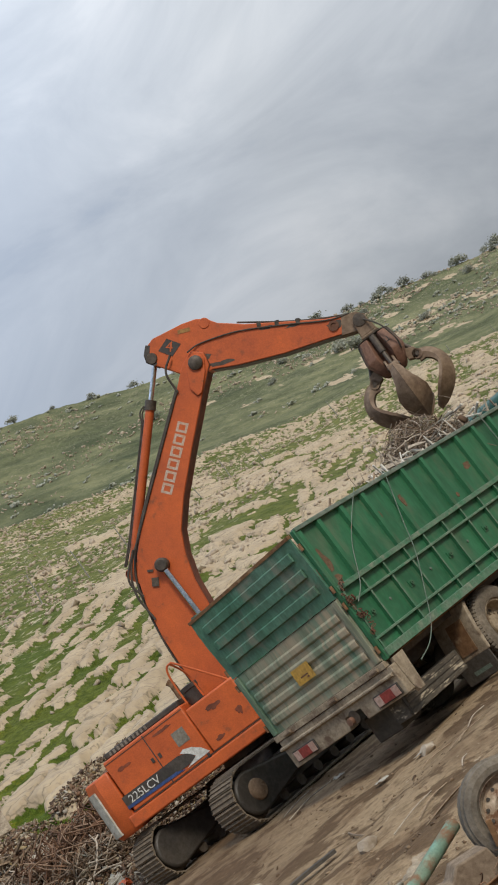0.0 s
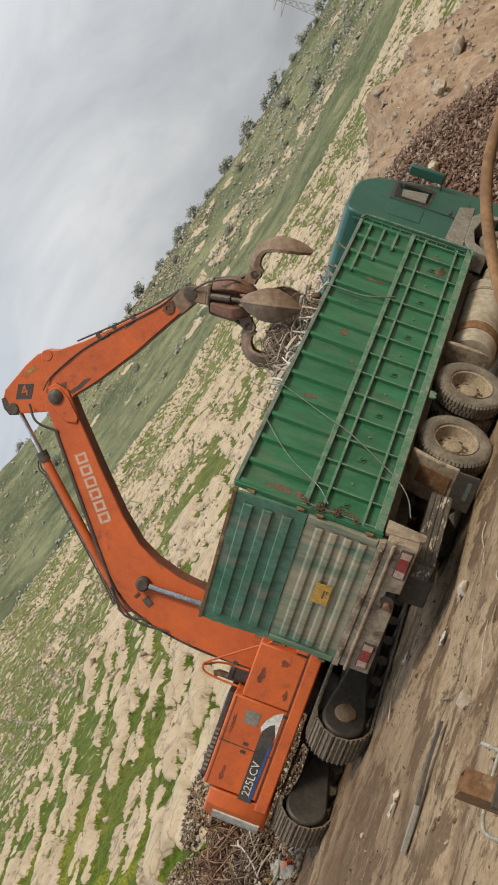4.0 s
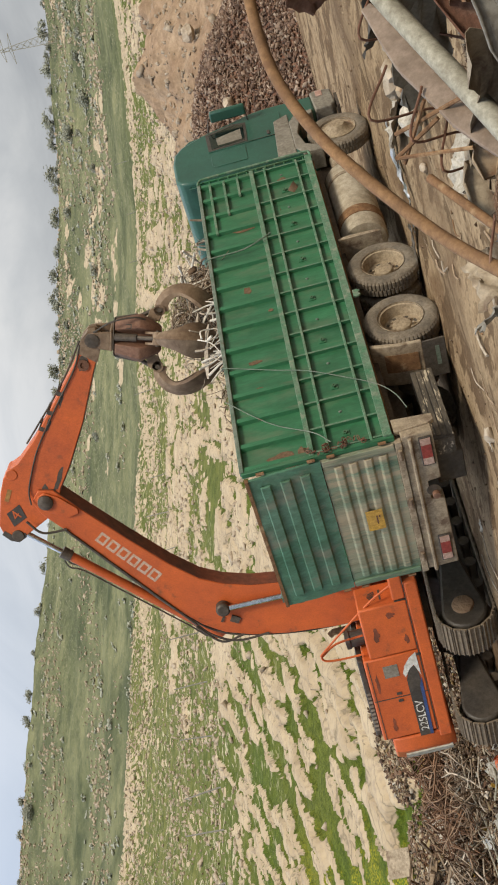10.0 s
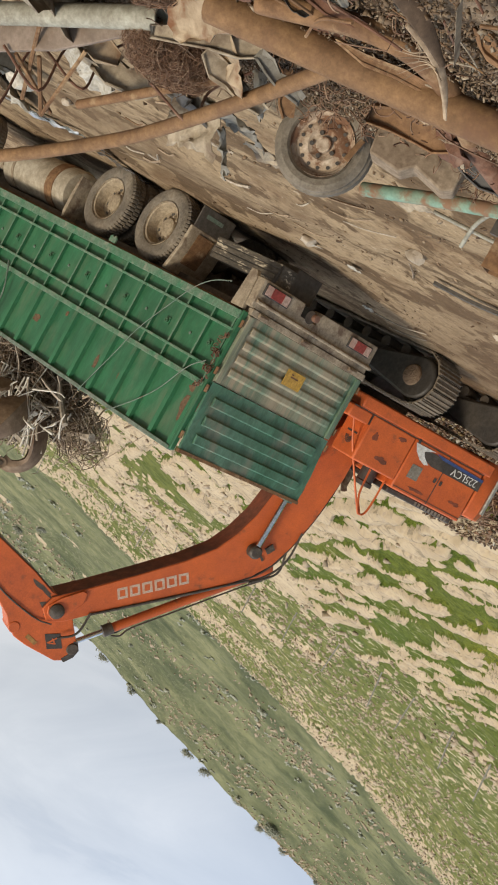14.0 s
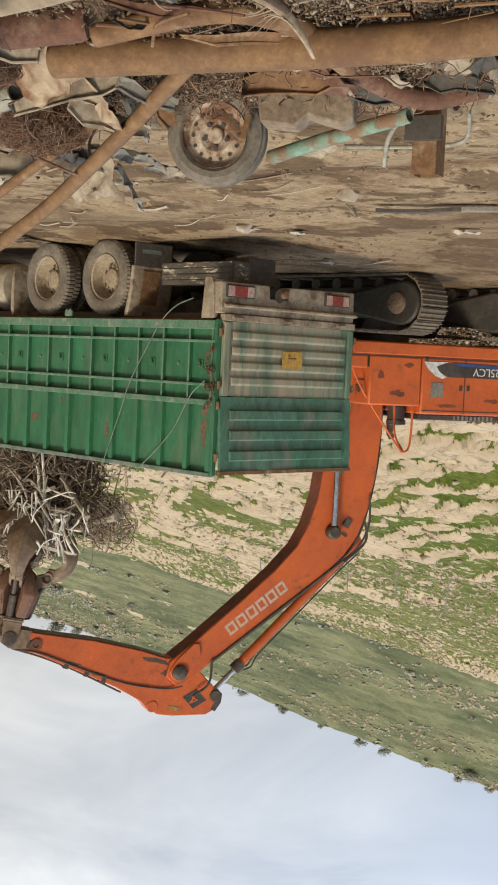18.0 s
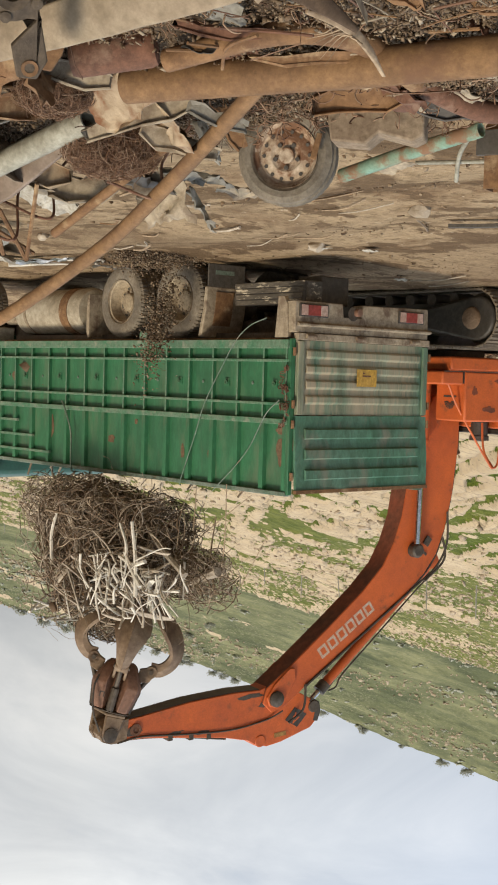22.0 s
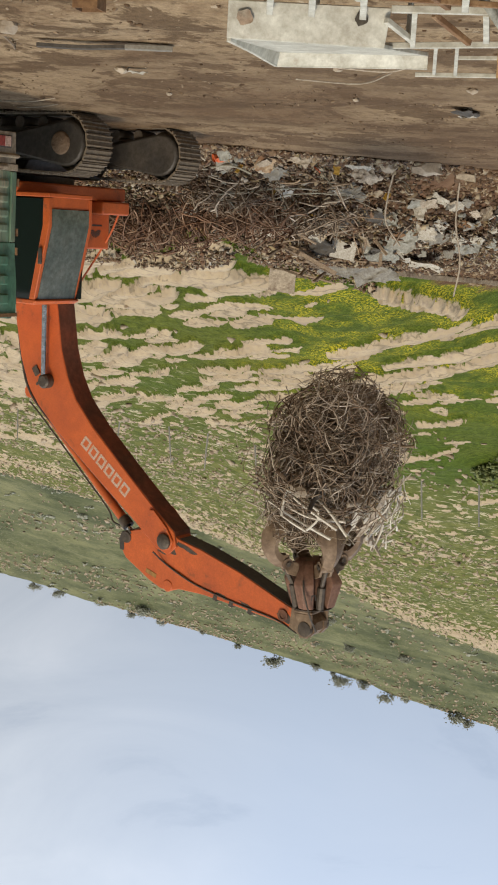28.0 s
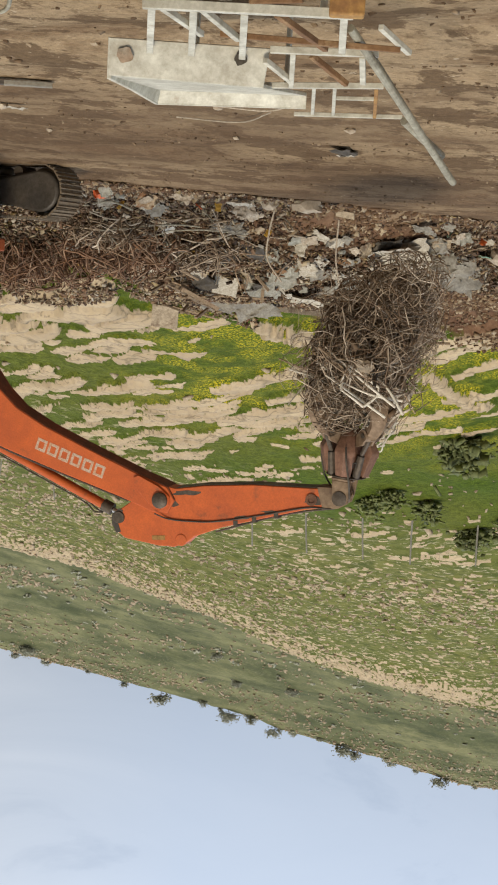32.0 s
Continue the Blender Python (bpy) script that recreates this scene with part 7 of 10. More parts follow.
def dump():
    rng = np.random.default_rng(41)
    n = 52000
    az = rng.uniform(49, 84, n)
    rb = np.interp(az, BEAR, BANK)
    r = rb - 0.2 + np.interp(az, [49, 58.5, 60, 64, 70], [6.2, 6.2, 8.0, 8.2, 6.2]) * rng.random(n) ** 0.85
    x, y = EYE[0] + r * np.cos(np.radians(az)), EYE[1] + r * np.sin(np.radians(az))
    bare = (vnoise(x * 0.35, y * 0.35, 131) + 0.9 * rng.random(n)) > np.where((az > 63) & (az < 72) & (r < rb + 2.6), 0.75, 0.05)
    bare &= ~((az > 70) & (r > rb + 4.2)) & ~((az < 52) & (r < rb + 1))
    x, y, r, rb, az = x[bare], y[bare], r[bare], rb[bare], az[bare]
    z = lay(x, y)[0] + 0.02 + 0.25 * rng.random(len(x)) * np.clip(1 - np.abs(r - rb - 3) / 3, 0.1, 1)
    v, f = shards(len(x), rng, np.stack([x, y, z], 1), 0.027, 0.25)
    tagged(new("dump_litter", bulk("dump_litter", v, f, LITTER)), "mixed household litter and rubble strewn along the bank", "litter", kind="stuff")
    # dark red-brown clods between the litter and pebbly soil behind it
    n = 30000
    az = rng.uniform(56, 84, n)
    rb = np.interp(az, BEAR, BANK)
    r = rb - 0.1 + np.interp(az, [56, 63, 67, 71, 84], [3.0, 6.0, 8.0, 9.6, 12.0]) * rng.random(n) ** 0.9
    x, y = EYE[0] + r * np.cos(np.radians(az)), EYE[1] + r * np.sin(np.radians(az))
    ok = vnoise(x * 0.8, y * 0.8, 137) + 1.3 * rng.random(n) > 0.2
    x, y = x[ok], y[ok]
    v, f = shards(len(x), rng, np.stack([x, y, lay(x, y)[0] + 0.01], 1), 0.030, 0.6)
    tagged(new("bank_rubble", bulk("bank_rubble", v, f, BANKBITS)), "dark red-brown clods and pale pebbles on the bank", "rubble", kind="stuff")
    # nests of wire
    for k, (cx, cy, s, n, mat, c) in enumerate(((5.0, 12.3, (2.1, 1.0, 0.6), 420, WIRES_RED, "rust-brown"), (2.5, 12.2, (1.5, 0.9, 0.6), 330, WIRES_RED, "rust-brown"), (1.3, 12.9, (1.2, 0.8, 0.4), 150, WIRES, "grey"), (2.3, 11.5, (1.2, 0.7, 0.4), 150, WIRES, "grey"))):
        v, f = wires(n, rng, np.array([cx, cy, height(cx, cy) + s[2] * 0.55]), np.array(s), 1.5, 0.014)
        tagged(new("wire_nest", bulk("wire_nest", v, f, mat)), c + " tangle of scrap wire thrown on the bank", "scrap wire", "wire nests on the bank", "stuff")
    white = "torn white plastic sheet lying on the dump"
    grey = "crumpled grey plastic sheet lying on the dump"
    for i, (x, y, w, h, m, lab) in enumerate(((-1.9, 16.9, 1.5, 0.7, WHITECLOTH, white), (-2.5, 17.0, 1.0, 0.6, GREYCLOTH, grey), (-2.7, 19.2, 1.6, 1.0, GREYCLOTH, grey), (1.4, 16.4, 1.3, 0.9, GREYCLOTH, grey),
                                              (0.3, 16.3, 1.4, 0.8, WHITECLOTH, white), (-2.05, 16.3, 1.5, 0.8, WHITECLOTH, white), (-2.75, 15.9, 0.7, 0.5, GREYCLOTH, grey), (-1.9, 16.0, 0.7, 0.5, DARKRAG, "dark crumpled rag lying on the dump"), (-2.6, 18.5, 1.3, 0.8, GREYCLOTH, grey), (1.6, 14.2, 0.8, 0.6, DARKRAG, "dark crumpled rag lying on the dump"), (1.3, 13.0, 0.5, 0.35, YELLOW, "yellow plastic bag lying on the dump"), (-0.8, 11.0, 0.55, 0.4, WHITECLOTH, white),
                                              (3.4, 12.6, 0.5, 0.4, WHITECLOTH, white), (3.9, 12.9, 0.4, 0.3, YELLOW, "yellow plastic bag lying on the dump"), (2.6, 13.4, 0.55, 0.35, WHITECLOTH, white), (2.5, 9.9, 0.45, 0.3, WHITECLOTH, white), (0.6, 15.2, 0.9, 0.7, DARKRAG, "dark crumpled rag lying on the dump"), (-3.3, 18.6, 0.6, 0.4, TEAL, "green plastic sheet lying on the dump"),
                                              (-1.4, 18.0, 1.1, 0.7, GREYCLOTH, grey), (2.3, 16.3, 1.0, 0.6, GREYCLOTH, grey), (5.4, 11.6, 0.5, 0.4, WHITECLOTH, white), (0.2, 12.6, 0.5, 0.4, GREYCLOTH, grey))):
        sheet("plastic_sheet", lab, "sheet", m, x, y, height(x, y) + 0.14, 0.85 * w, 0.85 * h, 20 + i, (30 + 25 * math.sin(i), 12 * math.cos(3 * i), -25 + 40 * math.sin(2.3 * i)), 0.3, "plastic sheets on the dump")
    # a white board, timbers, a pallet, a cable spool, a bucket, slabs
    b = tagged(part("white_board", Mesh().box(-0.32, 0.32, -0.02, 0.02, 0, 0.7), BEIGE, bevel=0.005), "dirty white board leaning on the dump", "board")
    b.matrix_basis = pose(3.62, 16.1, height(3.62, 16.1) + 0.1, -38, 6, -24)
    rngp = random.Random(3)
    for k in range(16):
        x, y = rngp.uniform(0.8, 3.0), rngp.uniform(13.2, 16.0)
        L = rngp.uniform(0.4, 1.2)
        o = part("timber", Mesh().box(-L / 2, L / 2, -0.035, 0.035, -0.02, 0.02), WOOD, at=pose(x, y, height(x, y) + 0.22 + 0.1 * rngp.random(), rngp.uniform(-10, 10), rngp.uniform(-22, 22), rngp.uniform(0, 180)), bevel=0.004)
        tagged(o, "weathered timber batten lying on the dump", "timber", "battens on the dump")
    x, y = 2.2, 14.6
    pal = thing("broken_pallet", "broken wooden pallet lying on the litter", "pallet", at=pose(x, y, height(x, y) + 0.25, 24, 8, 35))
    for k in range(6):
        part("slat", Mesh().box(-0.6, 0.6, -0.5 + 0.19 * k, -0.41 + 0.19 * k, 0.05, 0.07), WOOD, pal)
    for k in range(3):
        part("bearer", Mesh().box(-0.6 + 0.55 * k, -0.5 + 0.55 * k, -0.5, 0.55, -0.03, 0.05), WOOD, pal)
    x, y = 3.3, 12.6
    sp = thing("cable_spool", "small green and white cable spool lying on the litter", "spool", at=pose(x, y, height(x, y) + 0.35, 25, 0, 40))
    part("drum", Mesh().lathe([(0.0, -0.09), (0.09, -0.09), (0.09, 0.09), (0.0, 0.09)], 18, "y"), GREYWHITE, sp)
    for s in (-1, 1):
        part("flange", Mesh().lathe([(0.05, 0.09 * s), (0.21, 0.09 * s), (0.21, 0.115 * s), (0.05, 0.115 * s)], 24, "y"), TEAL, sp, "green flange")
    x, y = 1.3, 9.5
    bk = thing("orange_bucket", "battered orange plastic bucket beside the track", "bucket", at=pose(x, y, height(x, y) + 0.1, 70, 20, 30))
    part("pail", Mesh().lathe([(0.0, 0.0), (0.055, 0.0), (0.08, 0.15), (0.072, 0.15), (0.05, 0.012), (0.0, 0.01)], 18, "z"), material("orange_plastic", (0.62, 0.12, 0.03), rough=0.5), bk)
    for k, (x, y, s) in enumerate(((-1.6, 12.2, 0.32), (-0.9, 12.0, 0.22), (-3.6, 19.0, 0.4))):
        o = part("boulder", Mesh().add(*rock_form(60 + k, s)), STONE, at=pose(x, y, height(x, y) + 0.3 * s, 0, 0, 50 * k), smooth=30)
        tagged(o, "pale limestone boulder at the foot of the slope", "boulder", "boulders at the slope's foot")
    for k, pts in enumerate(([(-1.55, 14.0, 0), (-1.5, 14.1, 0.8), (-1.62, 14.2, 1.6), (-1.5, 14.3, 2.3)], [(-0.75, 12.6, 0), (-0.6, 12.7, 0.5), (-0.55, 12.8, 1.0), (-0.85, 12.9, 1.45)])):
        z0 = height(pts[0][0], pts[0][1])
        o = part("bent_branch", Mesh().tube(curved([(a, b, c + z0 + 0.03) for a, b, c in pts], 6), 0.017, 6), PALEWOOD)
        tagged(o, "pale bent branch sticking out of the litter", "branch", "branches on the dump")
    o = part("concrete_bar", Mesh().tube([(x, y, height(x, y) + 0.07) for x, y in ((1.85, 16.62), (1.18, 19.0), (0.51, 21.4), (-0.16, 23.8), (-0.94, 26.57))], 0.085, 4), BEIGE)
    tagged(o, "long dusty concrete bar lying along the bank", "bar")


def dump_pieces():
    """What can be told apart on the dump: torn sheets, boards, boxes, tins, sticks, bags, placed by the bearing from the viewpoint."""
    rng = random.Random(77)

    def spot(az, back):
        r = float(np.interp(az, BEAR, BANK)) + back
        x, y = EYE[0] + r * math.cos(radians(az)), EYE[1] + r * math.sin(radians(az))
        return x, y, height(x, y)
    tones = [(PLASTIC, "pale grey torn plastic sheet on the dump"), (WHITECLOTH, "dirty white torn sheet on the dump"), (BEIGE, "beige crumpled cardboard on the dump"), (CREAM, "cream crumpled sheet on the dump"),
             (GREYCLOTH, "grey crumpled sheet on the dump"), (WHITECLOTH, "dirty white torn sheet on the dump"), (RUSTY, "rusty torn sheet on the dump"), (PALEWOOD, "pale torn cardboard on the dump")]
    for k in range(120):
        az = rng.uniform(55.5, 80)
        back = rng.uniform(0.2, 4.6) if az < 64 else rng.uniform(1.8, 4.6) if az < 71 else rng.uniform(0.3, 4.4)
        x, y, z = spot(az, back)
        m, lab = rng.choice(tones)
        w = rng.uniform(0.14, 0.42)
        sheet("torn_sheet", lab, "litter", m, x, y, z + 0.06 + 0.16 * rng.random(), w, w * rng.uniform(0.5, 0.9), 400 + k, (rng.uniform(25, 80), rng.uniform(-30, 30), az - 90 + rng.uniform(-50, 50)), 0.13, "torn sheets on the dump")
    # the pile of larger sheets
    for k, (az, back, w, h, m, lab) in enumerate(((65.3, 3.6, 1.0, 0.7, PLASTIC, tones[0][1]), (66.2, 3.2, 0.9, 0.6, WHITECLOTH, tones[1][1]), (64.4, 4.2, 1.0, 0.7, PLASTIC, "bluish grey plastic sheet on the dump"), (67.0, 3.4, 0.7, 0.5, GREYCLOTH, tones[4][1]),
                                                  (70.3, 2.3, 2.1, 0.9, WHITECLOTH, "white plastic sheet on the dump"), (70.7, 2.6, 0.8, 0.5, BLACK_PAINT, "black sheet on the dump"), (71.0, 1.9, 0.9, 0.6, PLASTIC, tones[0][1]), (72.2, 2.4, 1.1, 0.7, GREYCLOTH, tones[4][1]), (71.6, 3.2, 0.9, 0.5, PLASTIC, tones[0][1]),
                                                  (62.9, 3.3, 0.6, 0.5, BLACK_PAINT, "black sheet on the dump"), (64.0, 2.9, 0.7, 0.5, BLACK_PAINT, "black sheet on the dump"), (68.2, 3.6, 0.8, 0.5, PLASTIC, tones[0][1]), (60.2, 2.6, 0.4, 0.3, WHITE, "white plastic sheet on the dump"))):
        x, y, z = spot(az, back)
        sheet("large_sheet", lab, "sheet", m, x, y, z + 0.16, 0.72 * w, 0.72 * h, 560 + k, (rng.uniform(45, 75), rng.uniform(-20, 20), az - 90 + rng.uniform(-30, 30)), 0.30, "large sheets on the dump")
    tin = Mesh().lathe([(0.0, 0.0), (0.05, 0.0), (0.055, 0.14), (0.05, 0.15), (0.0, 0.15)], 12, "z").data("tin")
    tin.materials.append(PLASTIC)
    for k in range(14):
        x, y, z = spot(rng.uniform(56, 79), rng.uniform(0.2, 3.8))
        tagged(part("tin", tin, None, at=pose(x, y, z + 0.12, rng.uniform(40, 120), rng.uniform(0, 90), rng.uniform(0, 360))), "dented pale tin lying in the litter", "tin", "tins on the dump")
    for k, (az, back, m, lab) in enumerate(((57.2, 0.4, "o", "orange plastic scrap in the litter"), (61.5, 0.9, "o", "orange plastic scrap in the litter"), (74.0, 1.2, "o", "orange plastic scrap in the litter"), (58.0, 1.2, "y", "yellow plastic scrap in the litter"), (59.6, 2.6, "y", "yellow plastic scrap in the litter"), (62.3, 1.0, "y", "yellow plastic scrap in the litter"), (64.6, 2.2, "y", "yellow plastic scrap in the litter"), (72.6, 1.0, "t", "turquoise plastic scrap in the litter"))):
        x, y, z = spot(az, back)
        sheet("plastic_scrap", lab, "plastic scrap", {"o": ORANGE, "y": YELLOW, "t": TEAL}[m], x, y, z + 0.16, 0.18, 0.13, 590 + k, (30, 20 * k, 50 * k), 0.08, "bright plastic scraps on the dump")
    for k in range(46):
        x, y, z = spot(rng.uniform(57.5, 66), rng.uniform(0.8, 3.8))
        L = rng.uniform(0.4, 1.3)
        d = Vector((rng.gauss(0, 1), rng.gauss(0, 1), rng.gauss(0, 0.45))).normalized() * L / 2
        c = Vector((x, y, z + 0.28 + 0.15 * rng.random()))
        tagged(part("pale_stick", Mesh().tube(curved([c - d, c + Vector((rng.gauss(0, 0.05), rng.gauss(0, 0.05), rng.gauss(0, 0.05))), c + d], 4), rng.choice([0.011, 0.015, 0.02]), 6), rng.choice([PALEWOOD, PALEWOOD, GALV, WOOD])), "pale stick or bar thrown on the dump", "stick", "pale sticks on the dump")
    for k, (az, back, w, h) in enumerate(((62.9, 4.3, 0.55, 0.45), (67.9, 0.5, 0.4, 0.16), (63.5, 4.1, 0.4, 0.3))):
        x, y, z = spot(az, back)
        tagged(part("pale_board", Mesh().box(-w / 2, w / 2, -0.015, 0.015, 0, h), BEIGE if k else WHITECLOTH, at=pose(x, y, z + 0.05, -25 - 10 * k, 8, az - 90 + 20 * k), bevel=0.004), "dirty pale board standing in the litter", "board", "pale boards on the dump")
    for k in range(5):
        x, y, z = spot(63.2 + 0.33 * k, 4.0 + 0.15 * math.sin(2 * k))
        tagged(part("crate_slat", Mesh().box(-0.035, 0.035, -0.012, 0.012, -0.1, 0.42), WOOD, at=pose(x, y, z + 0.12, rng.uniform(-30, 30), rng.uniform(-40, 40), 60 + 20 * k), bevel=0.003), "short slat of a broken crate in the litter", "slat", "crate slats on the dump")


LORRY = build_truck()
chip_heap()
earth_mound()
roadside_bag()
dump()
dump_pieces()


# ---------------------------------------------------------------- the scrap heap before the viewer, along the near edge of the road
def away(az, el, r):
    """The place at a bearing and a fall (degrees) from the viewpoint, r metres off over the ground."""
    return Vector((EYE[0] + r * math.cos(radians(az)), EYE[1] + r * math.sin(radians(az)), EYE[2] + r * math.tan(radians(el))))


HEAP_AZ = [5, 15, 25, 30, 36, 42, 48, 53, 58, 62, 68, 76]
HEAP_R = [12.0, 11.5, 10.4, 9.6, 8.6, 7.7, 7.5, 6.9, 6.2, 5.7, 4.9, 4.2]


def scrap_bed():
    rng = np.random.default_rng(51)
    n = 56000
    az = rng.uniform(20, 66, n)
    edge = np.interp(az, HEAP_AZ, HEAP_R)
    q = rng.random(n)
    r = 3.2 + (edge - 3.2) * np.sqrt(q)
    x, y = EYE[0] + r * np.cos(np.radians(az)), EYE[1] + r * np.sin(np.radians(az))
    swell = np.clip((edge - r) / 1.6, 0, 1) * np.clip((64 - az) / 8, 0.15, 1)
    z = lay(x, y)[0] + 0.02 + 0.20 * swell * (0.5 + 0.5 * vnoise(x * 1.3, y * 1.3, 141)) + 0.05 * rng.random(n)
    v, f = shards(n, rng, np.stack([x, y, z], 1), 0.0056, 0.4)
    tagged(new("scrap_bits", bulk("scrap_bits", v, f, JUNKBITS)), "small rusty scrap bits, chips and soil between the larger scrap", "scrap", kind="stuff")
    # the soil under it
    A, Q = np.meshgrid(np.radians(np.linspace(4, 76, 110)), np.linspace(0, 1, 40))
    E = np.interp(np.degrees(A), HEAP_AZ, HEAP_R)
    R = 3.0 + (E - 3.0) * Q
    X, Y = EYE[0] + R * np.cos(A), EYE[1] + R * np.sin(A)
    Z = lay(X.ravel(), Y.ravel())[0].reshape(X.shape)
    Z += np.where(Q > 0.97, -0.05, 0.01 + 0.18 * np.clip((E - R) / 1.6, 0, 1) * np.clip((64 - np.degrees(A)) / 8, 0.1, 1) * (0.5 + 0.5 * vnoise(X * 1.3, Y * 1.3, 141)) + 0.03 * fbm(X * 5, Y * 5, 143))
    i, j = np.meshgrid(np.arange(39), np.arange(109), indexing="ij")
    faces = np.stack([i * 110 + j, (i + 1) * 110 + j, (i + 1) * 110 + j + 1, i * 110 + j + 1], -1).reshape(-1, 4)
    soil = material("oily_soil", (0.14, 0.092, 0.053), (0.085, 0.055, 0.034), 0.9, scale=3, fine=25, bump=0.6, bump_dist=0.03, stain=(0.25, 0.18, 0.115), stain_at=(0.52, 0.62))
    tagged(new("scrap_yard_soil", bulk("scrap_yard_soil", np.stack([X, Y, Z], -1).reshape(-1, 3), faces, soil, 1)), "dark oily soil under the scrap heap", "soil", kind="structure")
    curls = []
    n = 1500
    az = rng.uniform(27, 60, n)
    r = 4.2 + (np.interp(az, HEAP_AZ, HEAP_R) - 4.4) * np.sqrt(rng.random(n))
    for a, q in zip(az, r):
        c = np.array([EYE[0] + q * math.cos(radians(a)), EYE[1] + q * math.sin(radians(a)), 0.0])
        c[2] = lay(c[:1], c[1:2])[0][0] + 0.05 + 0.16 * rng.random() * min(1, max(0.2, (64 - a) / 8))
        curls.append(wires(1, rng, c, np.array([0.09, 0.09, 0.04]), 0.2, 0.003, turn=1.8))
    o = np.cumsum([0] + [len(c[0]) for c in curls[:-1]])
    tagged(new("scrap_shavings", bulk("scrap_shavings", np.concatenate([c[0] for c in curls]), np.concatenate([c[1] + k for c, k in zip(curls, o)]), WIRES_RED)),
           "curled rusty shavings and strips among the scrap", "shavings", kind="stuff")
    v, f = wires(22, rng, np.array([-6.6, -7.4, 0.15]), np.array([2.6, 2.0, 0.16]), 0.9, 0.0045)
    tagged(new("loose_wire", bulk("loose_wire", v, f, WIRES_RED)), "thin rusty wires lying through the scrap", "scrap wire", kind="stuff")
    v, f = wires(2600, rng, away(34.2, -9.9, 7.3) + Vector((0, 0, 0.0)), np.array([0.27, 0.30, 0.17]), 0.34, 0.0015, turn=3.0)
    tagged(new("wire_wool", bulk("wire_wool", v, f, WIRES_RED)), "dense brown clump of fine rusty wire", "scrap wire", kind="stuff")
    v, f = wires(1400, rng, away(31.6, -12.0, 6.1), np.array([0.17, 0.19, 0.10]), 0.3, 0.0013, turn=3.0)
    tagged(new("wire_wool", bulk("wire_wool", v, f, WIRES_RED)), "dense brown clump of fine rusty wire", "scrap wire", kind="stuff")


def pipe(name, label, pts, r, mat, category="pipe", group="", hollow=True, seg=16, spans=8):
    path = curved(pts, spans) if len(pts) > 2 else [Vector(p) for p in pts]
    m = Mesh().tube(path, r, seg, not hollow)
    if hollow:
        m.tube(path, r * 0.86, seg, False)
        for e in (0, -1):
            d = (path[1] - path[0]).normalized() if e == 0 else (path[-2] - path[-1]).normalized()
            side = d.orthogonal().normalized()
            up = d.cross(side)
            m.strip([[path[e] + (side * math.cos(2 * math.pi * k / seg) + up * math.sin(2 * math.pi * k / seg)) * q for k in range(seg)] for q in (r, r * 0.86)], True, False)
    return tagged(part(name, m, mat), label, category, group)


def facing(p, spin=0.0, lean=0.0):
    """A pose at p whose -y axis points back to the viewpoint."""
    d = Vector((EYE[0] - p[0], EYE[1] - p[1]))
    return pose(p[0], p[1], p[2], 0, 0, math.degrees(math.atan2(d.y, d.x)) + 90 + spin) @ pose(0, 0, 0, lean, 0, 0)


def car_wheel():
    p = away(41.85, -9.85, 7.7)
    w = thing("car_wheel", "worn car tyre on a rusty steel rim, standing in the scrap", "car wheel", at=facing(p, 14, -4))
    t = lugged_tyre(0.30, 0.18, 0.185, 40, 0.002)
    part("tyre", t, TYRE, w)
    rust = material("rusty_white_rim", (0.52, 0.42, 0.31), (0.36, 0.24, 0.15), 0.8, scale=6, fine=60, bump=0.2, stain=(0.17, 0.085, 0.045), stain_at=(0.48, 0.57), stain_scale=9)
    part("rim", Mesh().lathe([(0.195, 0.0), (0.195, 0.02), (0.178, 0.03), (0.165, 0.055), (0.15, 0.06), (0.125, 0.045), (0.095, 0.04), (0.075, 0.055), (0.05, 0.06), (0.045, 0.03), (0.0, 0.03)], 40), rust, w)
    for k in range(14):
        a = 2 * math.pi * k / 14
        part("vent_hole", Mesh().lathe([(0.012, 0.0475), (0.012, 0.0445), (0.0, 0.0445)], 8, "y", (0.14 * math.cos(a), 0, 0.14 * math.sin(a))), BLACK, w)
    for k in range(5):
        a = 2 * math.pi * k / 5 + 0.3
        part("bolt_hole", Mesh().lathe([(0.014, 0.046), (0.014, 0.036), (0.0, 0.036)], 8, "y", (0.072 * math.cos(a), 0, 0.072 * math.sin(a))), BLACK, w)
    o = tagged(part("steel_tongue", Mesh().box(-0.018, 0.018, -0.04, -0.03, 0.0, 0.16), RUSTY, bevel=0.006), "short flat steel tongue leaning on the wheel", "scrap steel")
    o.matrix_basis = facing(away(43.4, -10.3, 7.62), 10, 0) @ pose(0, 0, -0.06, 6, 12, 0)


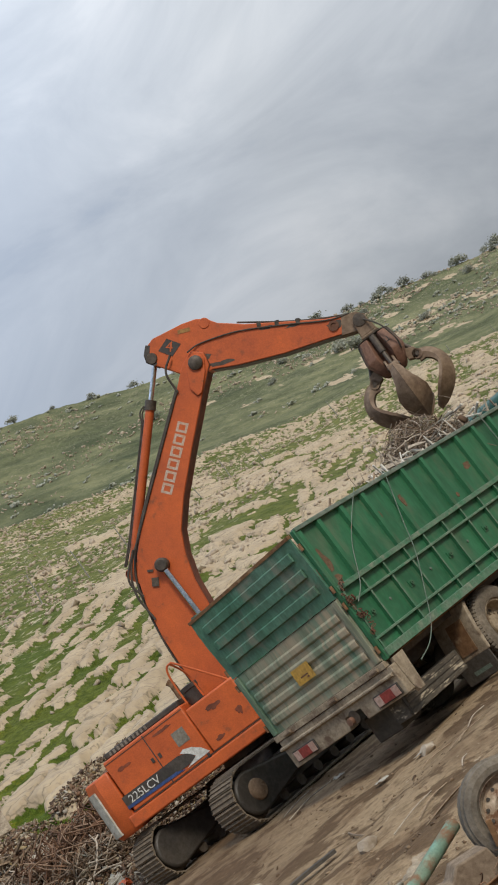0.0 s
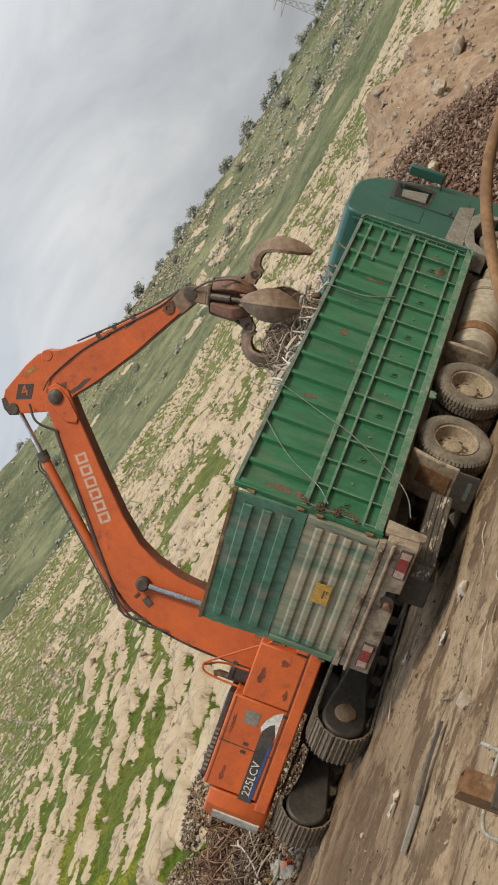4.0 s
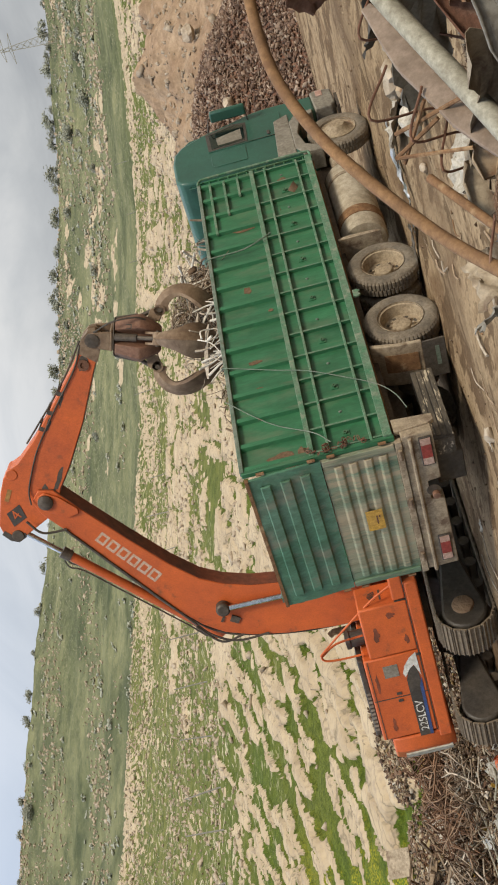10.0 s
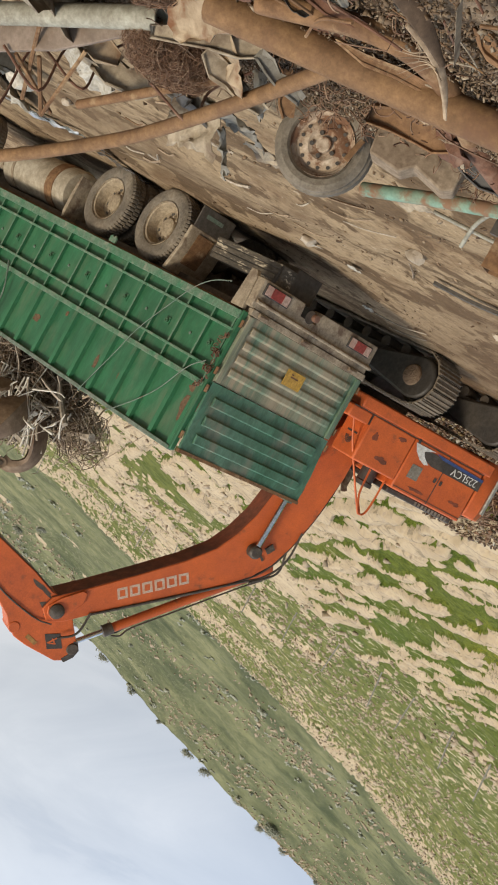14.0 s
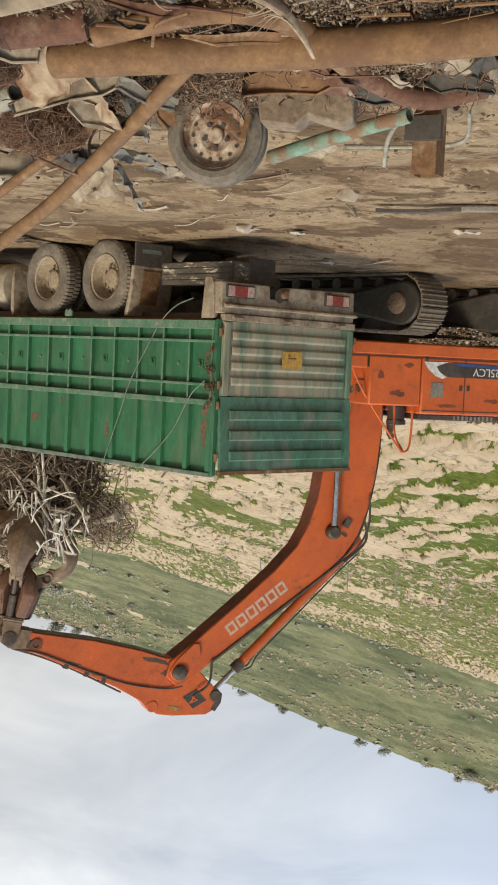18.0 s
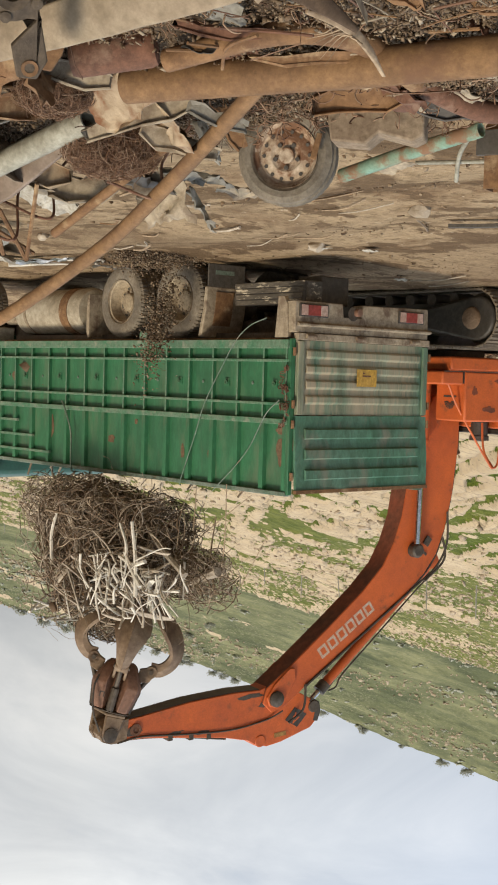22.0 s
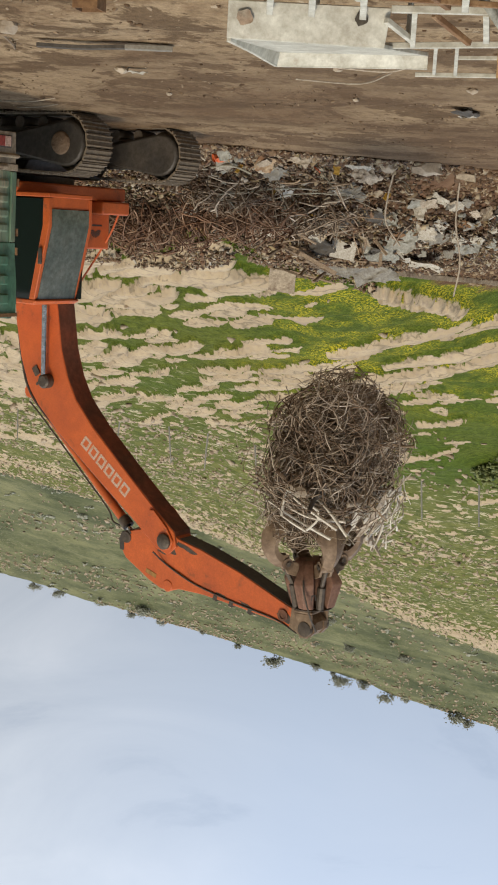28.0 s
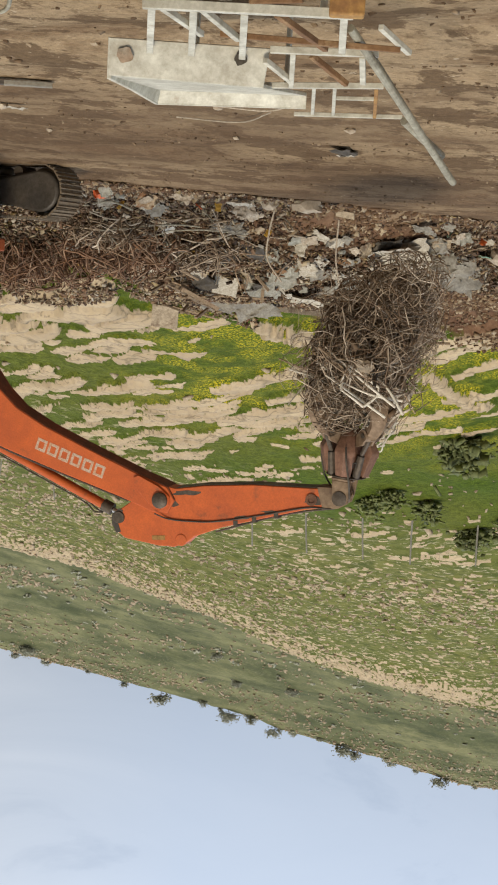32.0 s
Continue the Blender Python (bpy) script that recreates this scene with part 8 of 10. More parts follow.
def big_scrap():
    pipe("long_pole", "long bent rust-brown pipe leaning out over the road", [away(40.9, -13.0, 6.15), away(36.8, -8.5, 7.2), away(33.6, -5.35, 8.0), away(28.75, -1.85, 8.8), away(24.6, -0.45, 9.4), away(19.5, -0.9, 10.2), away(14, -3.5, 10.8), away(8, -7.5, 11.4)], 0.043, OCHRE)
    pipe("large_pipe", "thick rusty steel pipe lying across the scrap", [away(34.8, -12.5, 6.05), away(50.5, -14.0, 5.35), away(67.0, -15.6, 5.0)], 0.085, OCHRE, spans=3)
    pipe("bent_pipe", "rusty bent exhaust pipe resting on the heap", [away(36.5, -13.6, 5.6), away(41.5, -14.9, 5.35), away(45.0, -14.6, 5.4), away(47.5, -13.0, 5.75)], 0.05, RUSTY)
    pipe("curved_pipe", "flaking brown curved pipe lying in the scrap", [away(44.6, -13.8, 6.25), away(47.5, -12.9, 6.35), away(50.8, -11.7, 6.6), away(53.6, -12.2, 6.7)], 0.055, RUST_RED)
    pipe("grey_pipe", "grey galvanised pipe slanting out of the scrap", [away(33.2, -11.0, 7.0), away(28.6, -8.5, 7.7), away(22.3, -4.9, 9.0), away(17.5, -3.0, 9.9)], 0.068, GALV, spans=3)
    pipe("thin_pipe", "thin rusty pipe lying over the heap", [away(37.3, -10.6, 7.1), away(31.8, -6.1, 8.1)], 0.03, RUSTY)
    pipe("green_pipe", "teal painted pipe with rusty patches", [away(44.4, -9.0, 8.1), away(47.5, -10.1, 7.75), away(50.4, -11.0, 7.5)], 0.045, TEAL, spans=3)
    pipe("grey_conduit", "thin grey bent conduit sticking up", [away(49.4, -8.85, 8.3), away(49.5, -9.9, 8.0), away(49.9, -10.7, 7.6)], 0.014, GALV, hollow=False)
    pipe("grey_conduit", "thin grey bent conduit lying on the soil", [away(47.6, -9.6, 8.1), away(51.0, -9.7, 8.2), away(52.8, -10.0, 8.1), away(53.0, -11.2, 7.5)], 0.013, GALV, hollow=False)
    pipe("brown_rod", "bent brown bar lying on the soil", [away(42.5, -18.9, 4.55), away(45.0, -18.0, 4.7), away(48.0, -18.9, 4.5), away(52, -19.8, 4.3)], 0.022, RUSTY, "bar", hollow=False)
    pipe("pale_rod", "pale bar sticking out of the scrap", [away(40.6, -17.2, 4.85), away(42.2, -16.2, 5.05)], 0.02, BEIGE, "bar", hollow=False)
    # cream bent beam: a folded sheet-metal profile that ends in a torn tongue
    def plate(name, label, category, mat, pts, widths, thick, back, edge=0.008):
        """A bent plate along pts, leaning back by an angle, of the given half widths."""
        path = curved(pts, 8)
        n = len(path)
        ws = np.interp(np.linspace(0, 1, n), np.linspace(0, 1, len(widths)), widths)
        rings = []
        for i, p in enumerate(path):
            d = (path[min(i + 1, n - 1)] - path[max(i - 1, 0)]).normalized()
            far_ = Vector((p.x - EYE[0], p.y - EYE[1], 0)).normalized()
            up = Vector((0, 0, 1)) * math.cos(radians(back)) + far_ * math.sin(radians(back))
            up = (up - d * up.dot(d)).normalized()
            out_ = d.cross(up).normalized() * thick
            w = ws[i] * (1 + 0.05 * noise.noise(p * 6))
            rings.append([p + out_ + up * w * 0.96, p - out_ * 0.6 + up * w * 1.03, p - out_ + up * w * 0.5, p - out_ - up * w * 0.4, p - out_ * 0.5 - up * w, p + out_ - up * w * 0.95])
        return tagged(part(name, Mesh().strip(rings), mat, bevel=edge, smooth=50), label, category)
    plate("bent_beam", "long cream-painted bent steel beam with a rounded end", "beam", BEAM, [away(22.0, -11.9, 5.7), away(28.5, -13.75, 5.2), away(33.5, -15.4, 4.78), away(37.2, -16.6, 4.55), away(39.8, -17.15, 4.45)], [0.066, 0.07, 0.082, 0.09, 0.094, 0.078], 0.026, 34)
    plate("torn_board", "dark torn board lying behind the beam's end", "board", BOARD_DARK, [away(38.6, -17.5, 4.46), away(41.0, -17.0, 4.5), away(43.2, -16.15, 4.6), away(44.8, -15.1, 4.75)], [0.028, 0.036, 0.034, 0.012], 0.016, 30, 0.004)
    plate("pale_splinter", "pale splintered tongue of the torn board", "board", WOOD, [away(42.6, -15.8, 4.6), away(44.4, -15.2, 4.72), away(45.4, -14.3, 4.86), away(46.1, -13.2, 5.0)], [0.008, 0.020, 0.016, 0.003], 0.008, 25, 0.002)
    for k in range(6):
        q = away(44.0 + 0.22 * k, -15.3 + 0.16 * k, 4.74)
        tagged(part("splinter", Mesh().tube(curved([q, q + Vector((0.05, -0.03, 0.03 - 0.012 * k)), q + Vector((0.12, -0.07, 0.02 + 0.01 * k))], 4), [0.004 - 0.0004 * i for i in range(9)], 5), WOOD), "thin pale splinter of the torn board", "splinter", "splinters of the torn board")
    plate("body_panel", "dull pinkish-brown car body panel lying along the grey pipe", "body panel", PANEL, [away(32.4, -9.9, 7.5), away(29.6, -8.2, 7.85), away(26.6, -6.4, 8.35), away(24.2, -5.1, 8.8)], [0.02, 0.10, 0.11, 0.04], 0.02, 25)
    # wheel hub
    p = away(29.7, -16.2, 4.5)
    hub = thing("wheel_hub", "greasy cast wheel hub with a round bore, lying on the beam", "wheel hub", at=facing(p, -8, -35) @ Matrix.Diagonal((1.02, 1.02, 1.02, 1)))
    part("flange", Mesh().lathe([(0.035, -0.05), (0.062, -0.06), (0.07, -0.03), (0.085, -0.02), (0.115, -0.015), (0.12, 0.03), (0.05, 0.05), (0.035, 0.05), (0.035, -0.05)], 28), GREASY, hub)
    for k in range(5):
        a = 2 * math.pi * k / 5 + 0.2
        part("lug", Mesh().lathe([(0.0, -0.035), (0.02, -0.03), (0.024, 0.02)], 10, "y", (0.098 * math.cos(a), 0, 0.098 * math.sin(a))), GREASY, hub)
    part("arm", Mesh().prism([(-0.05, 0.10), (-0.10, 0.10), (-0.02, 0.2), (-0.05, 0.31), (-0.12, 0.31), (-0.15, 0.24), (-0.10, 0.06), (0.0, 0.06)][::-1], -0.015, 0.015), GREASY, hub, "flat arm with a round eye", bevel=0.006)
    part("eye", Mesh().lathe([(0.018, -0.018), (0.03, -0.022), (0.03, 0.02)], 14, "y", (-0.09, 0, 0.27)), RUSTY, hub)
    o = tagged(part("link_plate", Mesh().prism([(-0.04, 0.0), (0.04, 0.0), (0.05, 0.18), (0.02, 0.24), (-0.03, 0.23), (-0.05, 0.15)], -0.01, 0.01), RUSTY, bevel=0.006), "rusty link plate with a hole", "scrap steel")
    o.matrix_basis = facing(away(32.0, -14.2, 5.4), 5, -15) @ pose(0, 0, -0.1, 0, 20, 0)
    # rust-brown drum beside the large pipe
    o = tagged(part("steel_canister", Mesh().lathe([(0.0, -0.2), (0.075, -0.19), (0.085, -0.16), (0.085, 0.16), (0.075, 0.19), (0.0, 0.2)], 24, "x"), RUST_RED), "dented brown steel canister", "canister")
    o.matrix_basis = facing(away(34.2, -13.8, 5.75), 12, 0) @ pose(0, 0, 0, 0, -8, 0)
    # flat straps
    for k, (places, w, mat) in enumerate((
            (((31.6, -18.7), (34.4, -18.7), (37.2, -18.7), (40.2, -19.0), (41.1, -19.6), (41.6, -20.3)), 0.025, GOLD_RUST), (((40.6, -19.0), (39.0, -18.0), (36.4, -17.5), (33.9, -17.1)), 0.021, GOLD_RUST),
            (((41.2, -18.8), (43.9, -18.1), (44.3, -17.4), (45.3, -15.5)), 0.02, BEIGE), (((43.3, -18.6), (45.5, -19.7), (48.0, -20.1), (50.4, -20.3)), 0.017, GOLD_RUST),
            (((37.9, -19.9), (42.0, -20.2), (45.5, -20.5)), 0.03, BEIGE), (((29.0, -19.9), (32.0, -20.3), (35.5, -20.1)), 0.03, RUSTY), (((36.6, -17.4), (39.3, -17.8), (41.5, -16.9)), 0.02, RUST_RED))):
        pts = [away(p, q, 3.9 + 0.03 * k + (0.35 if q > -16 else 0)) for p, q in places]
        path = curved(pts, 8)
        rings = [[q + Vector((0, 0, w)), q + Vector((0.006, 0.006, w)), q + Vector((0.006, 0.006, -w)), q + Vector((0, 0, -w))] for q in path]
        tagged(part("bent_strap", Mesh().strip(rings), mat), "bent flat steel strap with ochre rust", "strap", "bent straps in the scrap")
    # thin bent bars and stalks over the soil
    rngb = random.Random(15)
    for k in range(46):
        p = away(rngb.uniform(36, 57), 0, rngb.uniform(4.0, 5.6))
        p.z = 0.17 + 0.09 * rngb.random()
        a, L = rngb.uniform(0, math.pi), rngb.uniform(0.12, 0.5)
        d = Vector((math.cos(a), math.sin(a), rngb.uniform(-0.2, 0.2)))
        bow = Vector((-d.y, d.x, 0.3)) * rngb.uniform(-0.25, 0.25)
        pipe("bent_stalk", "thin bent rusty stalk lying on the soil", [p - d * L / 2, p + bow * L, p + d * L / 2], rngb.choice([0.003, 0.005, 0.008]), rngb.choice([OCHRE, BEIGE, RUSTY, RUST_RED]), "bar", "thin stalks on the soil", False, 6, 5)
    pipe("pink_rod", "faded pink rod lying in the scrap", [away(40.5, -17.3, 4.3), away(42.4, -18.2, 4.15)], 0.014, RUST_RED, "bar", hollow=False)
    # cream box section and square post
    o = tagged(part("box_section", Mesh().prism([(-0.26, -0.13), (-0.26, 0.08), (-0.2, 0.11), (-0.02, 0.06), (0.05, 0.12), (0.24, 0.10), (0.27, -0.13)], -0.1, 0.12), WOOD, bevel=0.012), "dented brown box half buried in the scrap", "box")
    o.matrix_basis = facing(away(45.9, -11.2, 7.0), 8, 0)
    post = thing("square_post", "short rusty square steel post with an open end", "post", at=facing(away(51.3, -9.7, 7.7), 20, 0))
    part("tube", Mesh().box(-0.075, 0.075, -0.075, -0.068, -0.3, 0.17).box(-0.075, 0.075, 0.068, 0.075, -0.3, 0.17).box(-0.075, -0.068, -0.068, 0.068, -0.3, 0.17).box(0.068, 0.075, -0.068, 0.068, -0.3, 0.17), RUSTY, post)
    # added black block that stands for the shade inside the hollow tube
    part("dark_core", Mesh().box(-0.0675, 0.0675, -0.0675, 0.0675, -0.3, 0.02), BLACK, post)
    part("foot_plate", Mesh().box(-0.11, 0.11, -0.12, -0.078, -0.16, -0.02), BLACK_PAINT, post)
    # crumpled sheets and rags
    for i, (az, el, r, w, h, m, lab, tl) in enumerate((
            (25.4, -7.0, 8.8, 1.5, 0.5, GREYCLOTH, "grey dented sheet-metal panel", (60, 0, 70)), (29.0, -9.6, 7.7, 1.5, 0.6, BEIGE, "beige dented sheet-metal panel", (50, 0, 60)),
            (36.8, -10.7, 6.9, 0.55, 0.35, CREAM, "twisted cream sheet metal", (50, 10, 30)), (34.6, -11.9, 6.3, 0.6, 0.3, CREAM, "twisted cream sheet metal", (40, -10, 10)),
            (38.6, -10.2, 7.2, 0.45, 0.25, GREYCLOTH, "torn grey sheet metal", (60, 0, 40)), (46.0, -12.3, 6.6, 0.75, 0.3, RUST_RED, "rust-brown sheet scrap", (30, 10, 20)),
            (50.5, -13.4, 6.2, 0.7, 0.4, DARKRAG, "dusty dark rag", (0, 0, 10)), (53.0, -13.2, 6.2, 0.8, 0.5, BEIGE, "dusty beige rag", (0, 0, 80)), (56.0, -13.4, 5.9, 0.7, 0.5, DARKRAG, "dusty dark rag", (0, 0, 30)),
            (58.0, -12.9, 6.1, 0.4, 0.3, BEIGE, "dusty beige rag", (0, 0, 50)), (49.3, -13.5, 6.1, 0.22, 0.14, WHITE, "white broken plate", (20, 0, 30)), (54.6, -11.6, 6.9, 0.2, 0.1, BEIGE, "pale torn sheet", (10, 0, 30)),
            (35.7, -8.2, 8.3, 0.4, 0.3, BLACK_PAINT, "crushed dark plastic bin", (30, 0, 20)), (38.2, -8.6, 8.2, 0.45, 0.35, GREYCLOTH, "crushed clear plastic bottle heap", (10, 0, 60)), (40.0, -8.0, 8.5, 0.4, 0.25, BEIGE, "dusty beige rag", (0, 0, 70)),
            (31.0, -12.6, 5.7, 0.45, 0.28, RUSTY, "rusty torn channel piece", (60, 20, 40)), (28.8, -12.4, 5.9, 0.5, 0.3, RUSTY, "rusty torn channel piece", (50, -20, 10)), (36.0, -18.9, 4.35, 0.4, 0.22, GREYCLOTH, "grey sheet-metal flap", (30, 0, 0)),
            (33.6, -17.2, 4.7, 0.45, 0.25, GREYCLOTH, "grey sheet-metal flap", (30, 10, 60)), (30.0, -19.0, 4.35, 0.4, 0.3, RUST_RED, "rust-brown sheet scrap", (20, 0, 0)), (38.5, -15.6, 5.2, 0.4, 0.25, GREYCLOTH, "torn grey sheet metal", (20, 0, 40)),
            (46.6, -9.2, 8.1, 0.4, 0.16, BEIGE, "pale plastic scrap", (5, 0, 20)), (51.0, -16.6, 5.0, 0.3, 0.2, BEIGE, "folded pale cardboard", (20, 10, 20)), (31.3, -7.4, 8.9, 0.6, 0.4, WHITECLOTH, "white plastic sheet in the scrap", (20, 0, 20)),
            (22.5, -2.6, 9.6, 0.7, 0.35, RUST_RED, "rusty torn sheet metal", (70, 20, 60)), (20.6, -4.2, 9.4, 0.8, 0.4, GREYCLOTH, "dark crumpled tarpaulin", (50, 0, 70)), (24.0, -5.5, 9.6, 0.9, 0.5, DARKRAG, "dark crumpled tarpaulin", (30, 0, 50)),
            (20.4, -7.0, 8.6, 0.9, 0.5, RUST_RED, "rusty torn sheet metal", (40, 0, 60)), (23.5, -9.5, 7.6, 0.8, 0.5, RUSTY, "rusty torn sheet metal", (30, 0, 20)), (26.2, -11.5, 6.8, 0.7, 0.4, BEIGE, "beige dented sheet-metal panel", (30, 0, 60)))):
        p = away(az, el, r)
        p.z = max(p.z - 0.06, 0.03)
        sheet("scrap_sheet", lab + " in the scrap heap", "scrap metal", m, p.x, p.y, p.z, w, h, 50 + i, tl, 0.09 if m in (GREYCLOTH, CREAM, RUST_RED, RUSTY) else 0.14, "crumpled sheets in the scrap heap")
    # bent rods and strips pointing every way
    rng = random.Random(8)
    for k in range(14):
        az = rng.uniform(21, 31)
        r = rng.uniform(4.6, float(np.interp(az, HEAP_AZ, HEAP_R)) - 0.3)
        p = away(az, 0, r)
        p.z = 0.05 + 0.12 * rng.random()
        a, L = rng.uniform(0, math.pi), rng.uniform(0.3, 1.1)
        d = Vector((math.cos(a), math.sin(a), rng.uniform(-0.15, 0.3)))
        side = Vector((-d.y, d.x, rng.uniform(0, 0.5))) * rng.uniform(-0.2, 0.2)
        pipe("scrap_bar", "short bent rusty bar lying in the scrap", [p - d * L / 2, p + side * L, p + d * L / 2], rng.choice([0.008, 0.012, 0.018, 0.026]), rng.choice([RUSTY, RUST_RED, BEIGE, RUSTY]), "bar", "scrap bars in the heap", False, 7, 5)
    for az, r, h in ((30.2, 8.4, 0.9), (31.5, 8.2, 0.7), (26.8, 9.0, 0.8), (33.0, 8.3, 0.55), (37.8, 7.6, 0.5)):
        p = away(az, 0, r)
        p.z = 0.1
        pipe("thin_wire", "thin bent wire sticking up out of the scrap", [p, p + Vector((0.1, -0.15, h * 0.5)), p + Vector((-0.1, -0.3, h)), p + Vector((0.15, -0.5, h * 0.8))], 0.009, RUST_RED, "wire", "wires out of the heap", False, 6, 6)
    # pale stripped root with its fine ends
    root = Mesh()
    b = away(31.6, -18.2, 4.45)
    for k in range(16):
        d = Vector((rng.uniform(-0.22, 0.22), rng.uniform(-0.22, 0.22), rng.uniform(-0.12, 0.12)))
        j = Vector((rng.uniform(-0.1, 0.1), rng.uniform(-0.1, 0.1), rng.uniform(-0.08, 0.08)))
        root.tube(curved([b + j, b + d * 0.4 + j * 1.6, b + d, b + d + j], 6), 0.0045, 5)
    root.tube([b + Vector((-0.15, 0.1, -0.02)), b + Vector((0.14, -0.1, 0.03))], 0.008, 6)
    root.tube([away(30.6, -17.2, 4.4), away(31.8, -20.2, 4.25)], 0.012, 7).tube([away(32.4, -18.7, 4.3), away(34.6, -18.5, 4.3)], 0.010, 7)
    tagged(part("stripped_wire", root, PALEWOOD), "bunch of pale stripped cable strands", "cable")


def folded(name, label, az, el, r, L, w, mat, seed, spin=0.0, lean=0.0, tip=0.0):
    """A crushed profile: a folded strip of thick sheet, kinked along its length, seen broadside."""
    rng = random.Random(seed)
    rings, x, z, y = [], -L / 2, 0.0, 0.0
    n = 5
    for i in range(n):
        h = w * rng.uniform(0.7, 1.15) * (0.55 if i in (0, n - 1) else 1)
        lip = w * rng.uniform(0.25, 0.55)
        prof = [(y, z - h / 2), (y - lip, z - h / 2 + rng.uniform(-0.02, 0.02)), (y - lip + 0.006, z - h / 2 + 0.008), (y - 0.006, z - h / 2 + 0.01), (y - 0.006, z + h / 2 - 0.01),
                (y - lip * 0.7, z + h / 2 - 0.012), (y - lip * 0.7, z + h / 2), (y, z + h / 2)]
        rings.append([(x + rng.uniform(-0.02, 0.02), a, b) for a, b in prof])
        x += L / (n - 1)
        z += rng.uniform(-0.12, 0.12) * L / 2
        y += rng.uniform(-0.12, 0.12) * L / 2
    p = away(az, el, r * 0.92 if el < -16.5 else r)
    o = part(name, Mesh().strip(rings), mat, at=facing(p, spin, lean) @ pose(0, 0, 0, 0, tip, 0), bevel=0.004)
    return tagged(o, label, "scrap metal", "crushed profiles in the scrap heap")


def crushed_scrap():
    brown, grey, beige = "crushed rust-brown sheet profile lodged in the scrap", "crushed grey sheet profile lodged in the scrap", "crushed beige sheet profile lodged in the scrap"
    for k, (az, el, r, L, w, m, lab, spin, lean, tip) in enumerate((
            (28.6, -19.3, 4.4, 0.34, 0.16, RUST_RED, brown, 5, -20, 4), (29.2, -18.0, 4.6, 0.36, 0.10, RUSTY, brown, -8, -20, -6), (34.3, -19.4, 4.4, 0.5, 0.10, RUSTY, brown, 0, -25, 5),
            (36.1, -17.3, 4.75, 0.52, 0.10, GREYCLOTH, grey, 4, -30, 8), (33.7, -17.0, 4.85, 0.40, 0.09, RUSTY, brown, -10, -25, 6), (34.6, -16.2, 5.05, 0.42, 0.10, RUST_RED, brown, 8, -20, -4),
            (36.9, -16.7, 4.98, 0.3, 0.07, OCHRE, brown, 10, -20, 9), (30.9, -14.9, 5.35, 0.34, 0.10, RUSTY, brown, 0, -20, -8), (28.7, -15.6, 5.1, 0.3, 0.12, BEIGE, beige, -5, -20, 10),
            (39.4, -14.9, 5.35, 0.5, 0.07, RUST_RED, brown, 6, -20, 4), (43.4, -14.3, 5.5, 0.6, 0.05, RUSTY, brown, 8, -20, 6), (32.4, -12.9, 5.95, 0.36, 0.11, BEIGE, beige, 12, -10, 12),
            (35.6, -10.9, 6.7, 0.62, 0.13, BEIGE, beige, 14, -15, -24), (37.2, -10.4, 6.95, 0.42, 0.13, BEIGE, beige, -10, -10, 20), (38.8, -11.2, 6.6, 0.30, 0.10, GREYCLOTH, "dark crushed sheet profile lodged in the scrap", 0, -10, 14),
            (39.4, -10.9, 6.8, 0.22, 0.09, RUSTY, brown, 5, -10, 60), (42.9, -13.4, 5.9, 0.44, 0.08, RUST_RED, brown, 12, -15, 14), (45.2, -12.4, 6.5, 0.5, 0.15, RUSTY, brown, -6, -25, -10),
            (29.6, -11.2, 6.4, 0.40, 0.12, RUSTY, brown, -20, -10, -14), (28.8, -12.6, 6.1, 0.46, 0.09, OCHRE, brown, 0, -10, -8), (27.0, -10.4, 6.9, 0.7, 0.16, GREYCLOTH, grey, -12, 0, -16),
            (24.6, -8.6, 7.6, 0.8, 0.18, RUST_RED, brown, -10, 0, -22), (22.8, -11.2, 6.9, 0.7, 0.2, RUSTY, brown, 0, -10, -14), (48.9, -12.0, 6.7, 0.36, 0.14, BLACK_PAINT, "dark crushed sheet profile lodged in the scrap", 0, -20, 10),
            (30.6, -8.7, 7.9, 0.5, 0.16, CREAM, beige, -6, 0, 4), (33.0, -8.2, 8.0, 0.4, 0.2, BEIGE, beige, 10, 0, -6), (50.6, -16.4, 5.05, 0.3, 0.1, RUSTY, brown, 0, -50, 12), (52.5, -12.4, 6.5, 0.34, 0.12, DARKRAG, "dark crushed sheet profile lodged in the scrap", 20, -40, 8),
            (41.6, -19.9, 4.4, 0.24, 0.08, RUSTY, brown, 0, -40, 0), (38.9, -19.8, 4.45, 0.26, 0.08, GREYCLOTH, grey, 10, -40, 8), (46.5, -16.6, 5.0, 0.2, 0.07, RUSTY, brown, 0, -50, 30))):
        folded("crushed_profile", lab, az, el, r, L, w, m, 300 + k, spin, lean, tip)
    # small torn rags and sheets trodden into the soil
    rng = random.Random(31)
    for k in range(70):
        az = rng.uniform(38, 60)
        r = rng.uniform(4.3, 6.6 if az < 54 else 5.8)
        p = away(az, 0, r)
        m, lab = rng.choice([(DARKRAG, "dark rag scrap"), (BEIGE, "dusty beige rag scrap"), (WOOD, "brown cardboard scrap"), (RUSTY, "rusty sheet scrap"), (RUST_RED, "rust-brown sheet scrap"), (CREAM, "cream sheet scrap")])
        w = rng.uniform(0.05, 0.17)
        sheet("trodden_scrap", lab + " trodden into the soil", "scrap", m, p.x, p.y, height(p.x, p.y) + 0.08 + 0.1 * rng.random(), w, w * rng.uniform(0.5, 1), 700 + k, (rng.uniform(-30, 50), rng.uniform(-30, 30), rng.uniform(0, 360)), 0.04, "small scraps in the soil")
